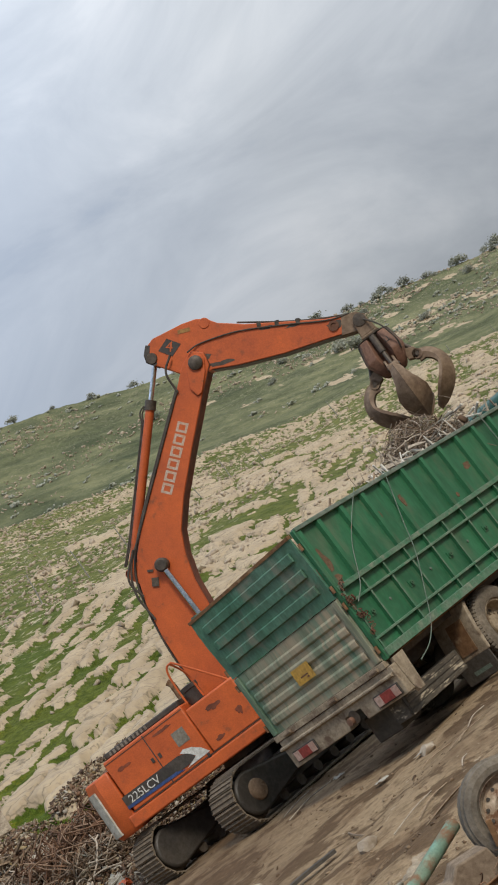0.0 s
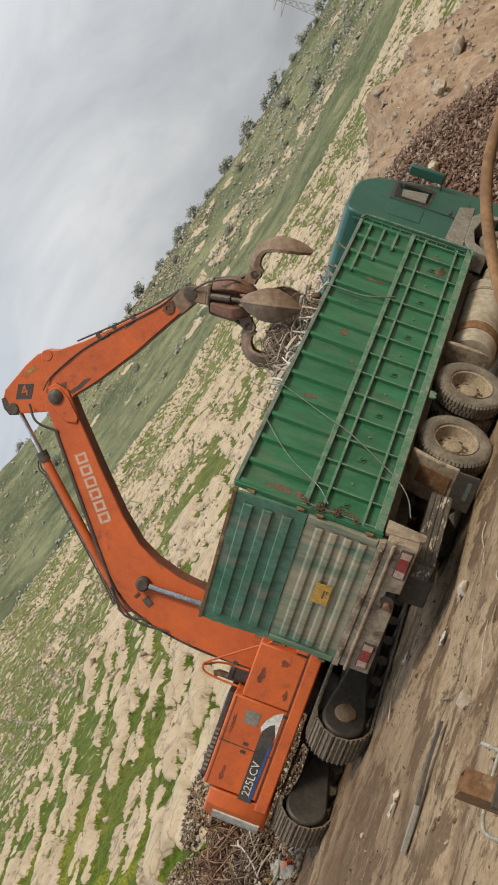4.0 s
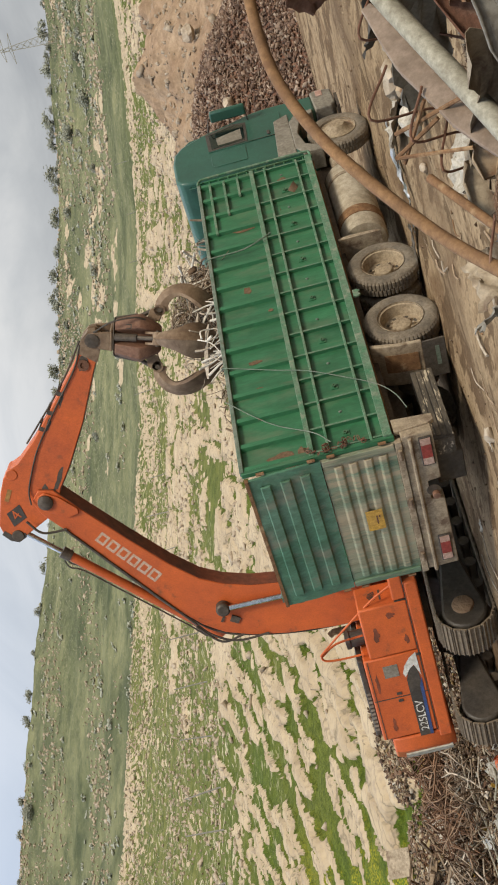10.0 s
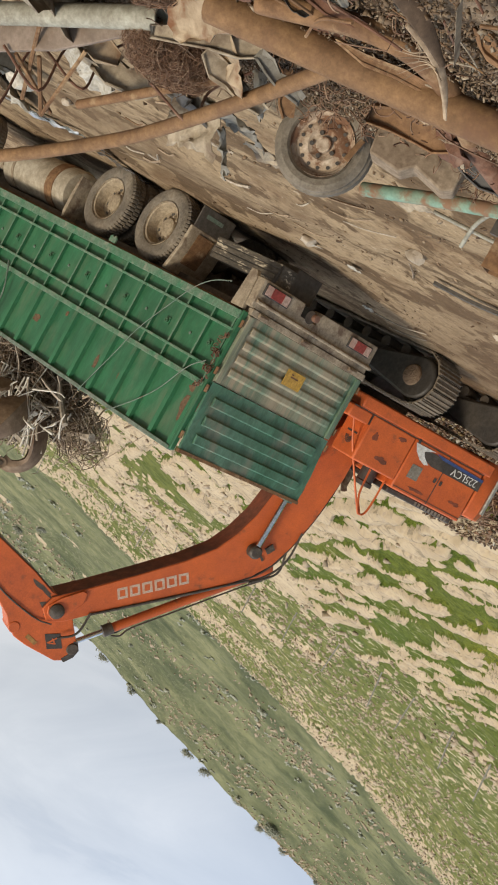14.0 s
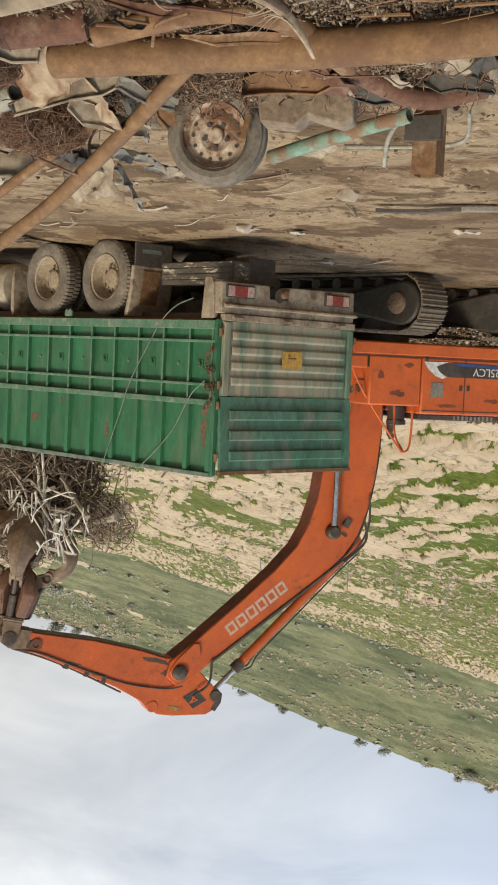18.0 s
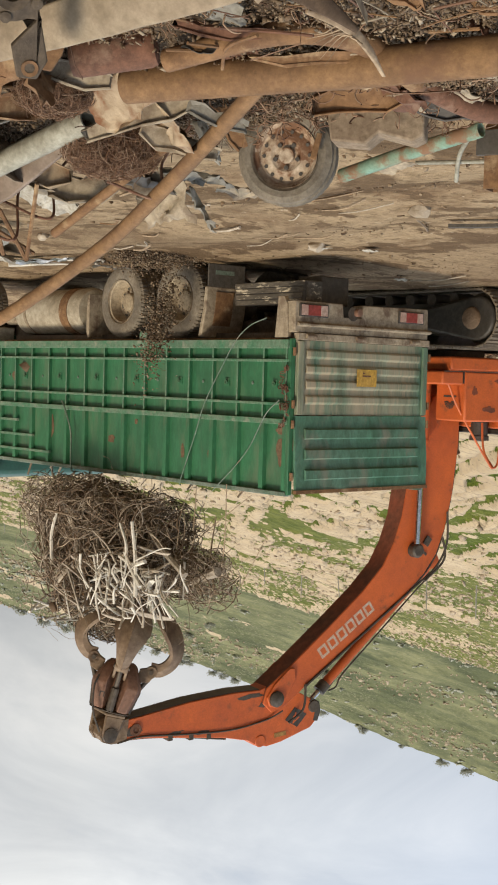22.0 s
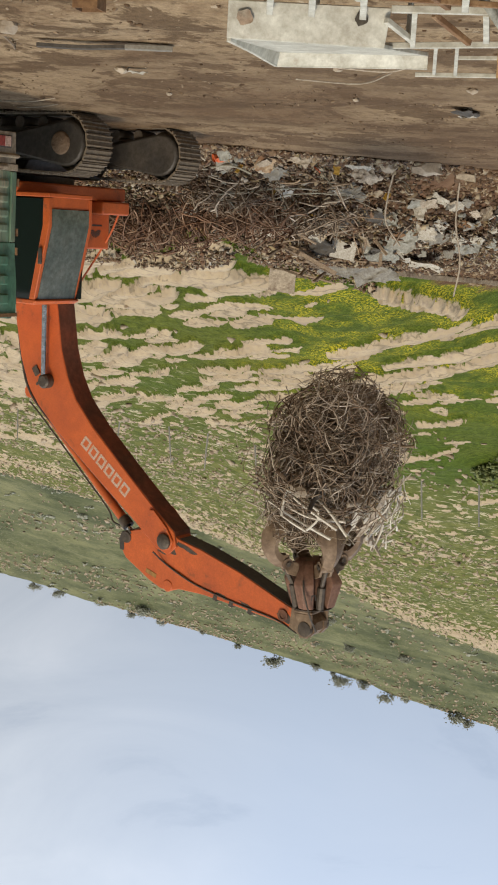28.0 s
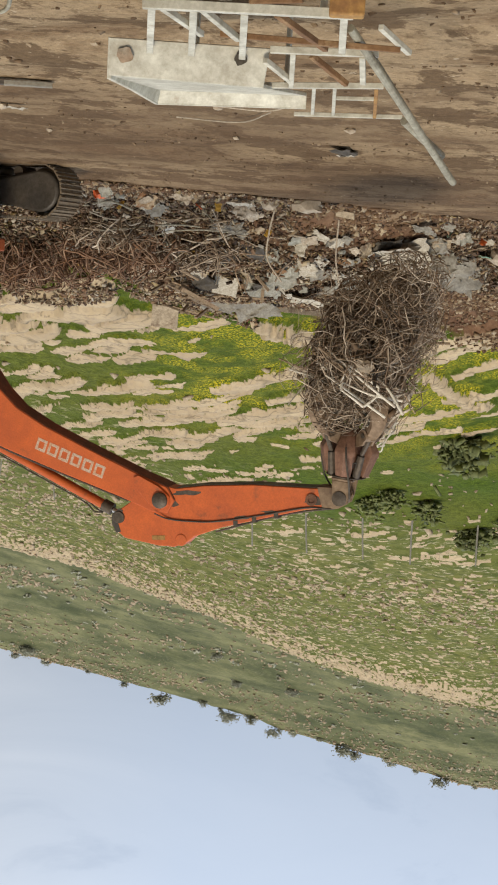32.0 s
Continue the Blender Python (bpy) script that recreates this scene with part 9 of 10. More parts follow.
    # light clear plastic and bottles beside the wheel, a frame of thin bars by the grey pipe
    for k, (az, el, r, w, h) in enumerate(((36.6, -7.9, 8.3, 0.5, 0.34), (38.4, -7.6, 8.45, 0.42, 0.3))):
        p = away(az, el, r)
        sheet("plastic_bag", "dirty crumpled clear plastic lying beside the wheel", "plastic bag", GREYCLOTH if k % 2 else BEIGE, p.x, p.y, max(p.z, 0.05), w, h, 170 + k, (55, 0, 40 * k), 0.12, "plastic bags beside the wheel")
    for k, (a, b) in enumerate((((29.4, -7.0, 8.0), (30.6, -4.9, 8.3)), ((30.6, -4.9, 8.3), (31.0, -8.2, 7.8)), ((28.8, -8.2, 7.8), (29.6, -5.1, 8.3)), ((28.5, -6.6, 8.0), (30.9, -5.2, 8.3)))):
        tagged(part("frame_bar", Mesh().tube([away(*a), away(*b)], 0.014, 6), RUSTY), "thin rusty bar of a broken frame in the scrap", "bar", "bars of a broken frame")


def cart():
    """White steel handcart body with its open frame, lying on the near side."""
    c = thing("handcart", "white-painted steel handcart body with an open tube frame", "cart")

    def bar(name, a, b, w=0.016, mat=GREYWHITE):
        a, b = Vector(a), Vector(b)
        d = (b - a).normalized()
        s = d.cross(Vector((0, 0, 1)))
        s = s.normalized() if s.length > 1e-3 else Vector((1, 0, 0))
        u = d.cross(s)
        return part(name, Mesh().strip([[q + s * w + u * w, q - s * w + u * w, q - s * w - u * w, q + s * w - u * w] for q in (a, b)]), mat, c, bevel=0.003)
    # tray: front panel, floor and back wall
    f0, f1 = away(57.3, -9.3, 7.05), away(64.2, -9.3, 7.05)
    t0, t1 = away(57.3, -7.75, 7.1), away(64.0, -7.65, 7.1)
    b0, b1 = away(59.4, -6.75, 8.2), away(65.9, -6.95, 8.2)
    g0, g1 = away(59.5, -7.35, 8.15), away(65.9, -7.5, 8.15)

    def panel(name, q, mat=GREYWHITE, label=""):
        n = (Vector(q[1]) - Vector(q[0])).cross(Vector(q[3]) - Vector(q[0])).normalized() * 0.012
        part(name, Mesh().strip([[Vector(p) + n for p in q], [Vector(p) - n for p in q]]), mat, c, label, bevel=0.004)
    def blot(name, az, el, w, h, mat):
        ring = []
        for k in range(22):
            a = 2 * math.pi * k / 22
            q = 0.72 + 0.35 * noise.noise(Vector((az + 1.3 * math.cos(a), 1.3 * math.sin(a), 2)))
            ring.append((az + w * q * math.cos(a), el + h * q * math.sin(a)))
        part(name, Mesh().strip([[away(p, q, 7.025) for p, q in ring], [away(p, q, 7.036) for p, q in ring]]), mat, c)
    panel("front_panel", (f0, f1, t1, t0), GREYWHITE, "grey-white panel with rust bloom")
    panel("tray_floor", (t0 + Vector((0, 0, -0.01)), t1 + Vector((0, 0, -0.01)), g1, g0))
    panel("back_wall", (g0, g1, b1, b0))
    panel("end_wall", (t0, g0, b0, t0 + Vector((0, 0, 0.02))))
    for a, b in ((t0, b0), (b0, b1), (t0, f0)):
        bar("edge_rail", a, b, 0.011)
    blot("dark_stain_patch", 62.95, -8.8, 0.36, 0.42, DARKRAG)
    blot("rust_bloom", 57.95, -8.65, 0.5, 0.45, material("pink_rust", (0.44, 0.285, 0.185), (0.40, 0.34, 0.26), 0.8))
    # lower frame
    r0, r1 = away(58.6, -10.75, 6.1), away(67.7, -10.85, 6.1)
    bar("lower_rail", r0, r1, 0.022)
    for az in (59.0, 60.8, 63.0):
        bar("leg", away(az, -10.7, 6.12), away(az, -8.9, 6.98), 0.018)
    bar("leg", away(67.3, -10.8, 6.12), away(67.3, -9.35, 6.6), 0.018)
    bar("mid_rail", away(64.2, -9.25, 6.9), away(68.9, -9.3, 6.9), 0.018)
    bar("upper_rail", away(63.7, -7.75, 7.3), away(69.2, -8.0, 7.3), 0.016)
    bar("upright", away(65.2, -9.2, 6.9), away(65.2, -7.8, 7.25), 0.014)
    bar("upright", away(68.2, -9.2, 6.9), away(68.3, -8.1, 7.25), 0.016)
    for a, b in (((61.2, -10.7, 6.15), (62.8, -9.6, 6.6)), ((59.4, -10.7, 6.15), (61.2, -9.7, 6.6)), ((64.4, -10.7, 6.15), (66.6, -9.4, 6.7)), ((64.0, -8.8, 7.0), (65.2, -8.0, 7.2)), ((66.0, -9.1, 7.0), (67.6, -8.0, 7.2))):
        bar("brace", away(*a), away(*b), 0.015, RUSTY if a[0] > 64 else GREYWHITE)
    bar("rusty_rail", away(62.0, -9.75, 6.6), away(69.8, -9.5, 6.6), 0.014, RUSTY)
    bar("ladder_rail", away(65.4, -6.65, 8.3), away(70.1, -6.75, 8.3), 0.013)
    for az in (66.2, 67.1, 68.9):
        bar("rung", away(az, -6.7, 8.3), away(az, -7.9, 7.5), 0.011, YELLOW_OLD if az > 68 else GREYWHITE)
    bar("rung", away(67.1, -7.4, 7.9), away(68.9, -7.45, 7.9), 0.011)
    for a, b, w in (((67.6, -10.3, 6.5), (72.5, -4.1, 8.3), 0.022), ((68.6, -9.2, 6.9), (72.3, -4.3, 8.4), 0.02), ((70.2, -6.6, 7.6), (71.9, -5.2, 8.1), 0.026)):
        part("long_tube", Mesh().tube([away(*a), away(*b)], w, 10), GALV, c, "bright galvanised tube")
    bar("end_strut", away(68.9, -10.4, 6.4), away(70.2, -9.4, 6.7), 0.014)
    part("hitch_block", Mesh().box(-0.08, 0.08, -0.05, 0.05, -0.06, 0.05), YELLOW_OLD, c, at=facing(away(67.4, -11.2, 6.0)), bevel=0.01)
    # stands on the ground
    for p in (away(66.4, -10.8, 6.14), away(61.0, -7.3, 8.15), away(65.0, -7.5, 8.15)):
        bar("foot", (p.x, p.y, height(p.x, p.y) - 0.02), p, 0.014, GREYWHITE)
    # small wheel with a yellow rim, on its fork
    p = away(60.35, -12.05, 6.75)
    w = thing("small_wheel", "small cart wheel with an old yellow rim, standing on the soil", "wheel", at=facing(p, 10))
    part("tyre", Mesh().lathe([(0.10, 0.0), (0.125, -0.01), (0.145, 0.02), (0.145, 0.06), (0.125, 0.09), (0.10, 0.08), (0.10, 0.0)], 32), TYRE, w)
    part("rim", Mesh().lathe([(0.104, 0.01), (0.085, 0.02), (0.07, 0.045), (0.03, 0.04), (0.028, 0.0), (0.0, 0.0)], 28), YELLOW_OLD, w, "old yellow rim")
    part("fork", Mesh().box(-0.02, 0.02, -0.03, -0.018, -0.02, 0.2), BEIGE, w, bevel=0.004)
    # rusty upright by the cart
    o = tagged(part("rusty_plate", Mesh().box(-0.12, 0.12, -0.015, 0.015, -0.3, 0.22), RUSTY, at=facing(away(64.2, -13.3, 5.6), 20, -10), bevel=0.006), "rusty plate standing in the soil", "plate")


def road_things():
    rng = random.Random(9)
    st = thing("rubber_strip", "long black rubber strip lying flat on the mud", "strip")
    pts = [Vector((-3.15, -0.80, 0.03)), Vector((-3.55, -0.60, 0.035)), Vector((-4.0, -0.52, 0.03)), Vector((-4.42, -0.33, 0.03))]
    path = curved(pts, 5)
    part("rubber", Mesh().strip([[q + Vector((0.03, 0.045, 0.004)), q + Vector((-0.03, -0.045, 0.004)), q + Vector((-0.03, -0.045, -0.03)), q + Vector((0.03, 0.045, -0.03))] for q in path]), BLACK, st)
    part("grey_end", Mesh().strip([[q + Vector((0.035, 0.05, 0.008)), q + Vector((-0.035, -0.05, 0.008)), q + Vector((-0.035, -0.05, -0.03)), q + Vector((0.035, 0.05, -0.03))] for q in path[-6:]]), GREYCLOTH, st, "grey worn end")
    for k, (x, y, s) in enumerate(((-3.8, -1.95, 0.11), (-0.7, -0.3, 0.12), (-2.9, 0.9, 0.08), (1.6, -2.6, 0.09), (-5.4, 1.2, 0.06), (2.6, -3.4, 0.16), (3.0, -3.0, 0.2), (-1.6, -3.0, 0.07), (0.6, -2.2, 0.06), (-4.6, 3.2, 0.05), (-6.3, 2.6, 0.06), (-2.2, 2.8, 0.05))):
        o = part("stone", Mesh().add(*rock_form(90 + k, s)), STONE, at=pose(x, y, height(x, y) + 0.3 * s, 0, 0, 70 * k), smooth=30)
        tagged(o, "small pale stone lying on the mud", "stone", "stones on the road")
    for nm, lab, mat, x, y, z, sz, k in (("white_sack", "crumpled white plastic sack lying beside the scrap", WHITECLOTH, 0.45, -3.9, 0.2, 0.23, 131), ("beige_sack", "crumpled beige sack lying beside the scrap", CREAM, 0.85, -4.05, 0.12, 0.2, 133)):
        o = part(nm, Mesh().add(*rock_form(k, sz)), mat, at=pose(x, y, height(x, y) + z * 0.7, 20, 10, 50), smooth=20)
        tagged(o, lab, "sack")
    for k, (x, y, w, h, tz) in enumerate(((3.5, -1.85, 0.75, 0.22, 115), (3.05, -1.6, 0.7, 0.2, 160), (3.5, -0.7, 0.5, 0.18, 70), (3.66, -0.1, 0.8, 0.2, 80), (3.74, 0.35, 0.4, 0.26, 60))):
        sheet("foil_strip", "crumpled silver foil strip lying on the mud", "foil", FOIL, x, y, height(x, y) + 0.02, w, h, 140 + k, (0, 0, tz), 0.1, "foil strips beside the lorry")
    for k, (x, y) in enumerate(((-0.7, -0.2), (0.9, 2.9), (-3.0, 1.0), (-5.4, 4.7), (-1.0, 0.3))):
        sheet("white_rag", "small white rag lying on the mud", "rag", WHITECLOTH, x, y, height(x, y) + 0.02, 0.22, 0.14, 150 + k, (0, 0, 60 * k), 0.08, "white rags on the mud")
    sheet("black_scrap", "flat black scrap lying on the mud", "scrap", BLACK, -5.5, 4.4, height(-5.5, 4.4) + 0.02, 0.7, 0.25, 160, (0, 0, 80), 0.04)
    for k in range(34):
        x, y = rng.uniform(-3.6, 3.0), rng.uniform(-4.6, -0.6)
        L, a = rng.uniform(0.3, 1.3), rng.gauss(0.1, 0.5)
        d = Vector((math.cos(a), math.sin(a), 0))
        z = height(x, y) + 0.015
        o = part("twig", Mesh().tube(curved([Vector((x, y, z)) - d * L / 2, Vector((x + rng.uniform(-0.08, 0.08), y + rng.uniform(-0.08, 0.08), z + 0.02)), Vector((x, y, z)) + d * L / 2], 5), rng.choice([0.007, 0.011, 0.016]), 5), rng.choice([PALEWOOD, WOOD, RUSTY, WOOD]))
        tagged(o, "thin stick lying on the mud beside the lorry", "stick", "sticks on the road")
    for pts in ([(0.2, 3.55, 0), (0.75, 3.75, 0.02), (1.3, 3.95, 0)], [(-0.2, 3.0, 0), (0.4, 3.15, 0.02), (1.0, 3.2, 0)], [(-5.9, 1.4, 0), (-5.3, 1.9, 0.03), (-4.6, 1.75, 0)], [(-6.4, 0.9, 0), (-6.0, 1.1, 0.03), (-5.5, 1.0, 0)]):
        o = part("pale_rod", Mesh().tube(curved([(a, b, height(a, b) + c + 0.03) for a, b, c in pts], 5), 0.009, 6), PALEWOOD)
        tagged(o, "pale thin rod lying on the mud", "rod", "pale rods on the road")


scrap_bed()
car_wheel()
big_scrap()
crushed_scrap()
cart()
road_things()


# ---------------------------------------------------------------- the lorry's load and the bundle that the grapple lifts out
def build_load():
    rng = np.random.default_rng(71)
    load = thing("scrap_load", "tangled scrap wire and sticks filling the lorry body", "scrap load")
    v, f = wires(520, rng, np.array([3.6, 1.25, 2.0]), np.array([3.3, 1.0, 0.78]), 1.3, 0.013)
    v[:, 1] = np.clip(v[:, 1], 0.12, 2.36)
    v[:, 0] = np.clip(v[:, 0], 0.12, BL - 0.1)
    v[:, 2] = np.clip(v[:, 2], 1.2, 3.2)
    tagged(part("wire_mass", bulk("wire_mass", v, f, WIRES), None, load), kind="stuff")
    n = 500
    pts = np.stack([rng.uniform(0.2, 6.9, n), rng.uniform(0.25, 2.25, n), 1.2 + 1.2 * rng.random(n)], 1)
    v, f = shards(n, rng, pts, 0.08, 0.4)
    tagged(part("rubble", bulk("rubble", v, f, JUNKBITS), None, load), kind="stuff")
    r = random.Random(2)
    for x, y, h, lean in ((5.9, 0.5, 3.35, 0.25), (6.3, 0.35, 3.25, -0.3), (6.6, 0.8, 3.2, 0.2), (1.0, 0.3, 3.18, 0.3), (5.2, 0.4, 3.22, -0.2), (2.3, 0.5, 3.2, 0.35), (6.75, 0.4, 3.3, 0.1)):
        part("stick", Mesh().tube(curved([(x, y + 0.3, 2.3), (x + lean * 0.4, y + 0.1, 2.9), (x + lean, y, h)], 4), [0.03 - 0.0018 * k for k in range(9)], 6), r.choice([PALEWOOD, WOOD]), load)
    return load


def build_bundle():
    """The lifted tangle, about its own middle; the long tail points to -x."""
    rng = np.random.default_rng(72)
    b = thing("scrap_bundle", "large tangled bundle of scrap wire and sticks gripped by the grapple", "scrap wire")
    V, F, o = [], [], 0
    lobes = ((220, (0.1, 0.0, 0.85), (0.55, 0.5, 0.42), 1.0, 0.009, 2.0, 0.3), (230, (0.25, -0.2, -0.75), (0.7, 0.5, 0.45), 1.2, 0.0085, 2.0, 0.3), (360, (0.25, 0, 0.1), (1.05, 0.70, 0.8), 2.0, 0.011, 2.2, 0.4), (270, (-0.35, -0.05, -0.15), (1.0, 0.70, 0.75), 1.8, 0.011, 2.2, 0.4), (260, (0.7, 0.1, -0.35), (0.75, 0.7, 0.6), 1.4, 0.009, 2.4, 0.4),
             (240, (-0.1, -0.2, -0.6), (0.8, 0.7, 0.5), 1.2, 0.0075, 2.6, 0.3), (160, (0.1, 0, 0.5), (0.9, 0.8, 0.5), 1.3, 0.008, 1.6, 0.3), (150, (-0.95, 0, -0.4), (0.6, 0.6, 0.5), 1.3, 0.009, 2.0, 0.3), (160, (1.15, 0, -0.7), (0.6, 0.5, 0.5), 1.1, 0.008, 2.0, 0.4), (170, (-1.3, 0.05, 0.15), (0.75, 0.42, 0.36), 1.1, 0.008, 1.5, 0.2),
             (110, (-1.9, 0, 0.25), (0.45, 0.35, 0.42), 0.8, 0.007, 1.5, 0.3), (60, (0.1, 0, 0.0), (2.0, 1.25, 1.45), 0.8, 0.005, 1.0, 0.75), (90, (0.2, 0, 0.1), (1.6, 1.05, 1.15), 1.2, 0.0055, 1.0, 0.8))
    for n, c, s, L, rr, turn, shell in lobes:
        v, f = wires(int(n * 1.35), rng, np.array(c) * np.array([1.12, 0.8, 1]), np.array(s) * np.array([1.15, 0.98, 1]), L, rr * 0.8, 12, turn, shell)
        v[:, 1] += 0.2 * np.minimum(v[:, 2] + 0.25, 0)
        V.append(v)
        F.append(f + o)
        o += len(v)
    tagged(part("wire_tangle", bulk("wire_tangle", np.concatenate(V), np.concatenate(F), WIRES), None, b), kind="stuff")
    r = random.Random(6)

    def limb(c, d, L, rad, mat, lab):
        c, d = Vector((c[0], c[1] * 0.72, c[2])), Vector(d).normalized()
        side = Vector((r.uniform(-1, 1), r.uniform(-1, 1), r.uniform(-1, 1))) * 0.08
        part("branch", Mesh().tube(curved([c - d * L / 2, c + side, c + d * L / 2], 5), [rad * (1 - 0.05 * k) for k in range(11)], 7), mat, b, lab)
    limb((-0.1, -0.85, 0.1), (0.25, 0.1, -1), 1.2, 0.042, WOOD, "thick weathered branch")
    limb((0.3, -0.9, 0.25), (0.7, 0.0, 0.5), 0.6, 0.07, PALEWOOD, "thick pale stripped branch")
    limb((0.05, -0.95, -0.35), (-0.35, 0.0, 1), 0.85, 0.05, PALEWOOD, "thick pale torn root")
    limb((-0.5, -0.8, -0.2), (0.3, 0.1, -1), 0.9, 0.035, PALEWOOD, "")
    limb((-2.1, -0.1, 0.20), (1, 0.1, 0.3), 0.7, 0.07, PALEWOOD, "pale split plank end")
    limb((-1.6, -0.5, -0.25), (1, 0.1, -0.75), 1.3, 0.05, PALEWOOD, "pale split plank end")
    for k in range(16):
        limb((-1.7 + r.gauss(0, 0.4), -0.2 + r.gauss(0, 0.3), -0.35 + r.gauss(0, 0.35)), (r.gauss(-0.5, 0.6), r.gauss(0, 0.5), -1), r.uniform(0.7, 1.5), r.uniform(0.006, 0.012), WOOD, "")
    limb((-2.2, 0.1, -0.1), (0.3, 0.3, -1), 1.1, 0.018, WOOD, "")
    limb((1.1, -0.5, 0.6), (0.5, 0, 1), 0.4, 0.05, DARKRAG, "")
    limb((0.2, -0.7, 0.35), (1, 0.3, -0.5), 0.8, 0.045, RUSTY, "")
    for k in range(50):
        c = (-1.2 + min(max(r.gauss(0, 0.5), -0.75), 0.9), -1.18 + r.gauss(0, 0.10), 0.25 + min(max(r.gauss(0, 0.28), -0.5), 0.35))
        d = Vector((r.gauss(0, 1), r.gauss(0, 0.2), r.gauss(0, 0.9)))
        limb(c, d, r.uniform(0.25, 0.6), r.uniform(0.009, 0.021), SPLINT if k % 4 else PALEWOOD, "torn white strip" if k % 4 else "")
    for k in range(44):
        c = (-1.6 + min(max(r.gauss(0, 0.32), -0.6), 0.6), -0.7 + r.gauss(0, 0.14), 0.25 + min(max(r.gauss(0, 0.2), -0.35), 0.3))
        d = Vector((r.gauss(0, 1), r.gauss(0, 0.3), r.gauss(0, 1)))
        limb(c, d, r.uniform(0.25, 0.6), r.uniform(0.009, 0.022), SPLINT if k % 3 else PALEWOOD, "white plastic strip" if k % 3 else "")
    for k in range(22):
        a = r.uniform(0, 6.28)
        c = (1.0 * math.cos(a) * r.uniform(0.3, 1), 0.8 * math.sin(a), r.uniform(-0.8, 0.7))
        limb(c, (r.gauss(0, 1), r.gauss(0, 1), r.gauss(0, 0.7)), r.uniform(0.6, 1.5), r.uniform(0.012, 0.024), r.choice([PALEWOOD, WOOD, WOOD]), "")
    for k in range(30):
        a = r.uniform(0, 6.28)
        c = (0.75 * math.cos(a) * r.uniform(0.4, 1), 0.7 * math.sin(a), 0.72 + r.gauss(0, 0.12))
        limb(c, (r.gauss(0, 1), r.gauss(0, 1), r.gauss(0, 0.2)), r.uniform(0.5, 1.3), r.uniform(0.009, 0.02), r.choice([PALEWOOD, PALEWOOD, GREYCLOTH, WHITECLOTH]), "")
    for k in range(20):
        c, d = Vector((-0.7 + r.gauss(0, 0.6), -0.68 + r.gauss(0, 0.09), 0.40 + r.gauss(0, 0.28))), Vector((r.gauss(0, 1), r.gauss(0, 0.4), r.gauss(0, 0.7))).normalized()
        L, w = r.uniform(0.4, 0.9), r.uniform(0.018, 0.045)
        side = d.orthogonal().normalized()
        flat = d.cross(side) * 0.008
        part("split_plank", Mesh().strip([[c + d * L * q + side * w * z + flat + bow, c + d * L * q - side * w * z + flat + bow, c + d * L * q - side * w * z - flat + bow, c + d * L * q + side * w * z - flat + bow]
                                          for q, z, bow in ((-0.5, 0.4, side * 0.04), (-0.3, 1, side * 0.01), (0.1, 0.9, side * 0.0), (0.35, 0.8, side * 0.02), (0.5, 0.15, side * 0.06))]), r.choice([SPLINT, PALEWOOD, PALEWOOD]), b, "pale split plank")
    part("pale_block", Mesh().add(*rock_form(44, 0.16)), STONE, b, "pale lump caught in the wire", at=pose(1.12, -0.1, 0.55))
    part("yellow_scrap", crumpled(0.22, 0.13, 9, 0.05), YELLOW, b, at=pose(-1.25, -0.55, 0.15, 70, 0, 20))
    # a broken frame of pale slats at the end that swings to the front
    for p, q in (((1.3, -0.36, 0.80), (1.4, -0.42, 0.48)), ((1.4, -0.42, 0.48), (1.42, 0.10, 0.42)), ((1.3, -0.36, 0.80), (1.35, 0.02, 0.76)), ((1.35, 0.02, 0.76), (1.42, 0.10, 0.42)), ((1.35, -0.75, 0.6), (1.3, 0.5, 0.3)), ((1.3, -0.8, 0.45), (1.25, 0.1, 0.62)), ((1.28, -0.9, 0.62), (1.3, -0.1, 0.30)), ((1.2, -0.7, 0.75), (1.3, 0.3, 0.66))):
        p, q = Vector(p) + Vector((-0.4, 0, 0.2)), Vector(q) + Vector((-0.4, 0, 0.2))
        limb(((p.x + q.x) / 2, (p.y + q.y) / 1.44, (p.z + q.z) / 2), q - p, (q - p).length, 0.022, SPLINT, "pale broken slat")
    # fine earth held in the middle
    n = 700
    pts = rng.normal(size=(n, 3)) * np.array([0.45, 0.26, 0.32])
    v, f = shards(n, rng, pts, 0.028, 0.5)
    tagged(part("earth", bulk("earth", v, f, JUNKBITS), None, b), kind="stuff")
    return b


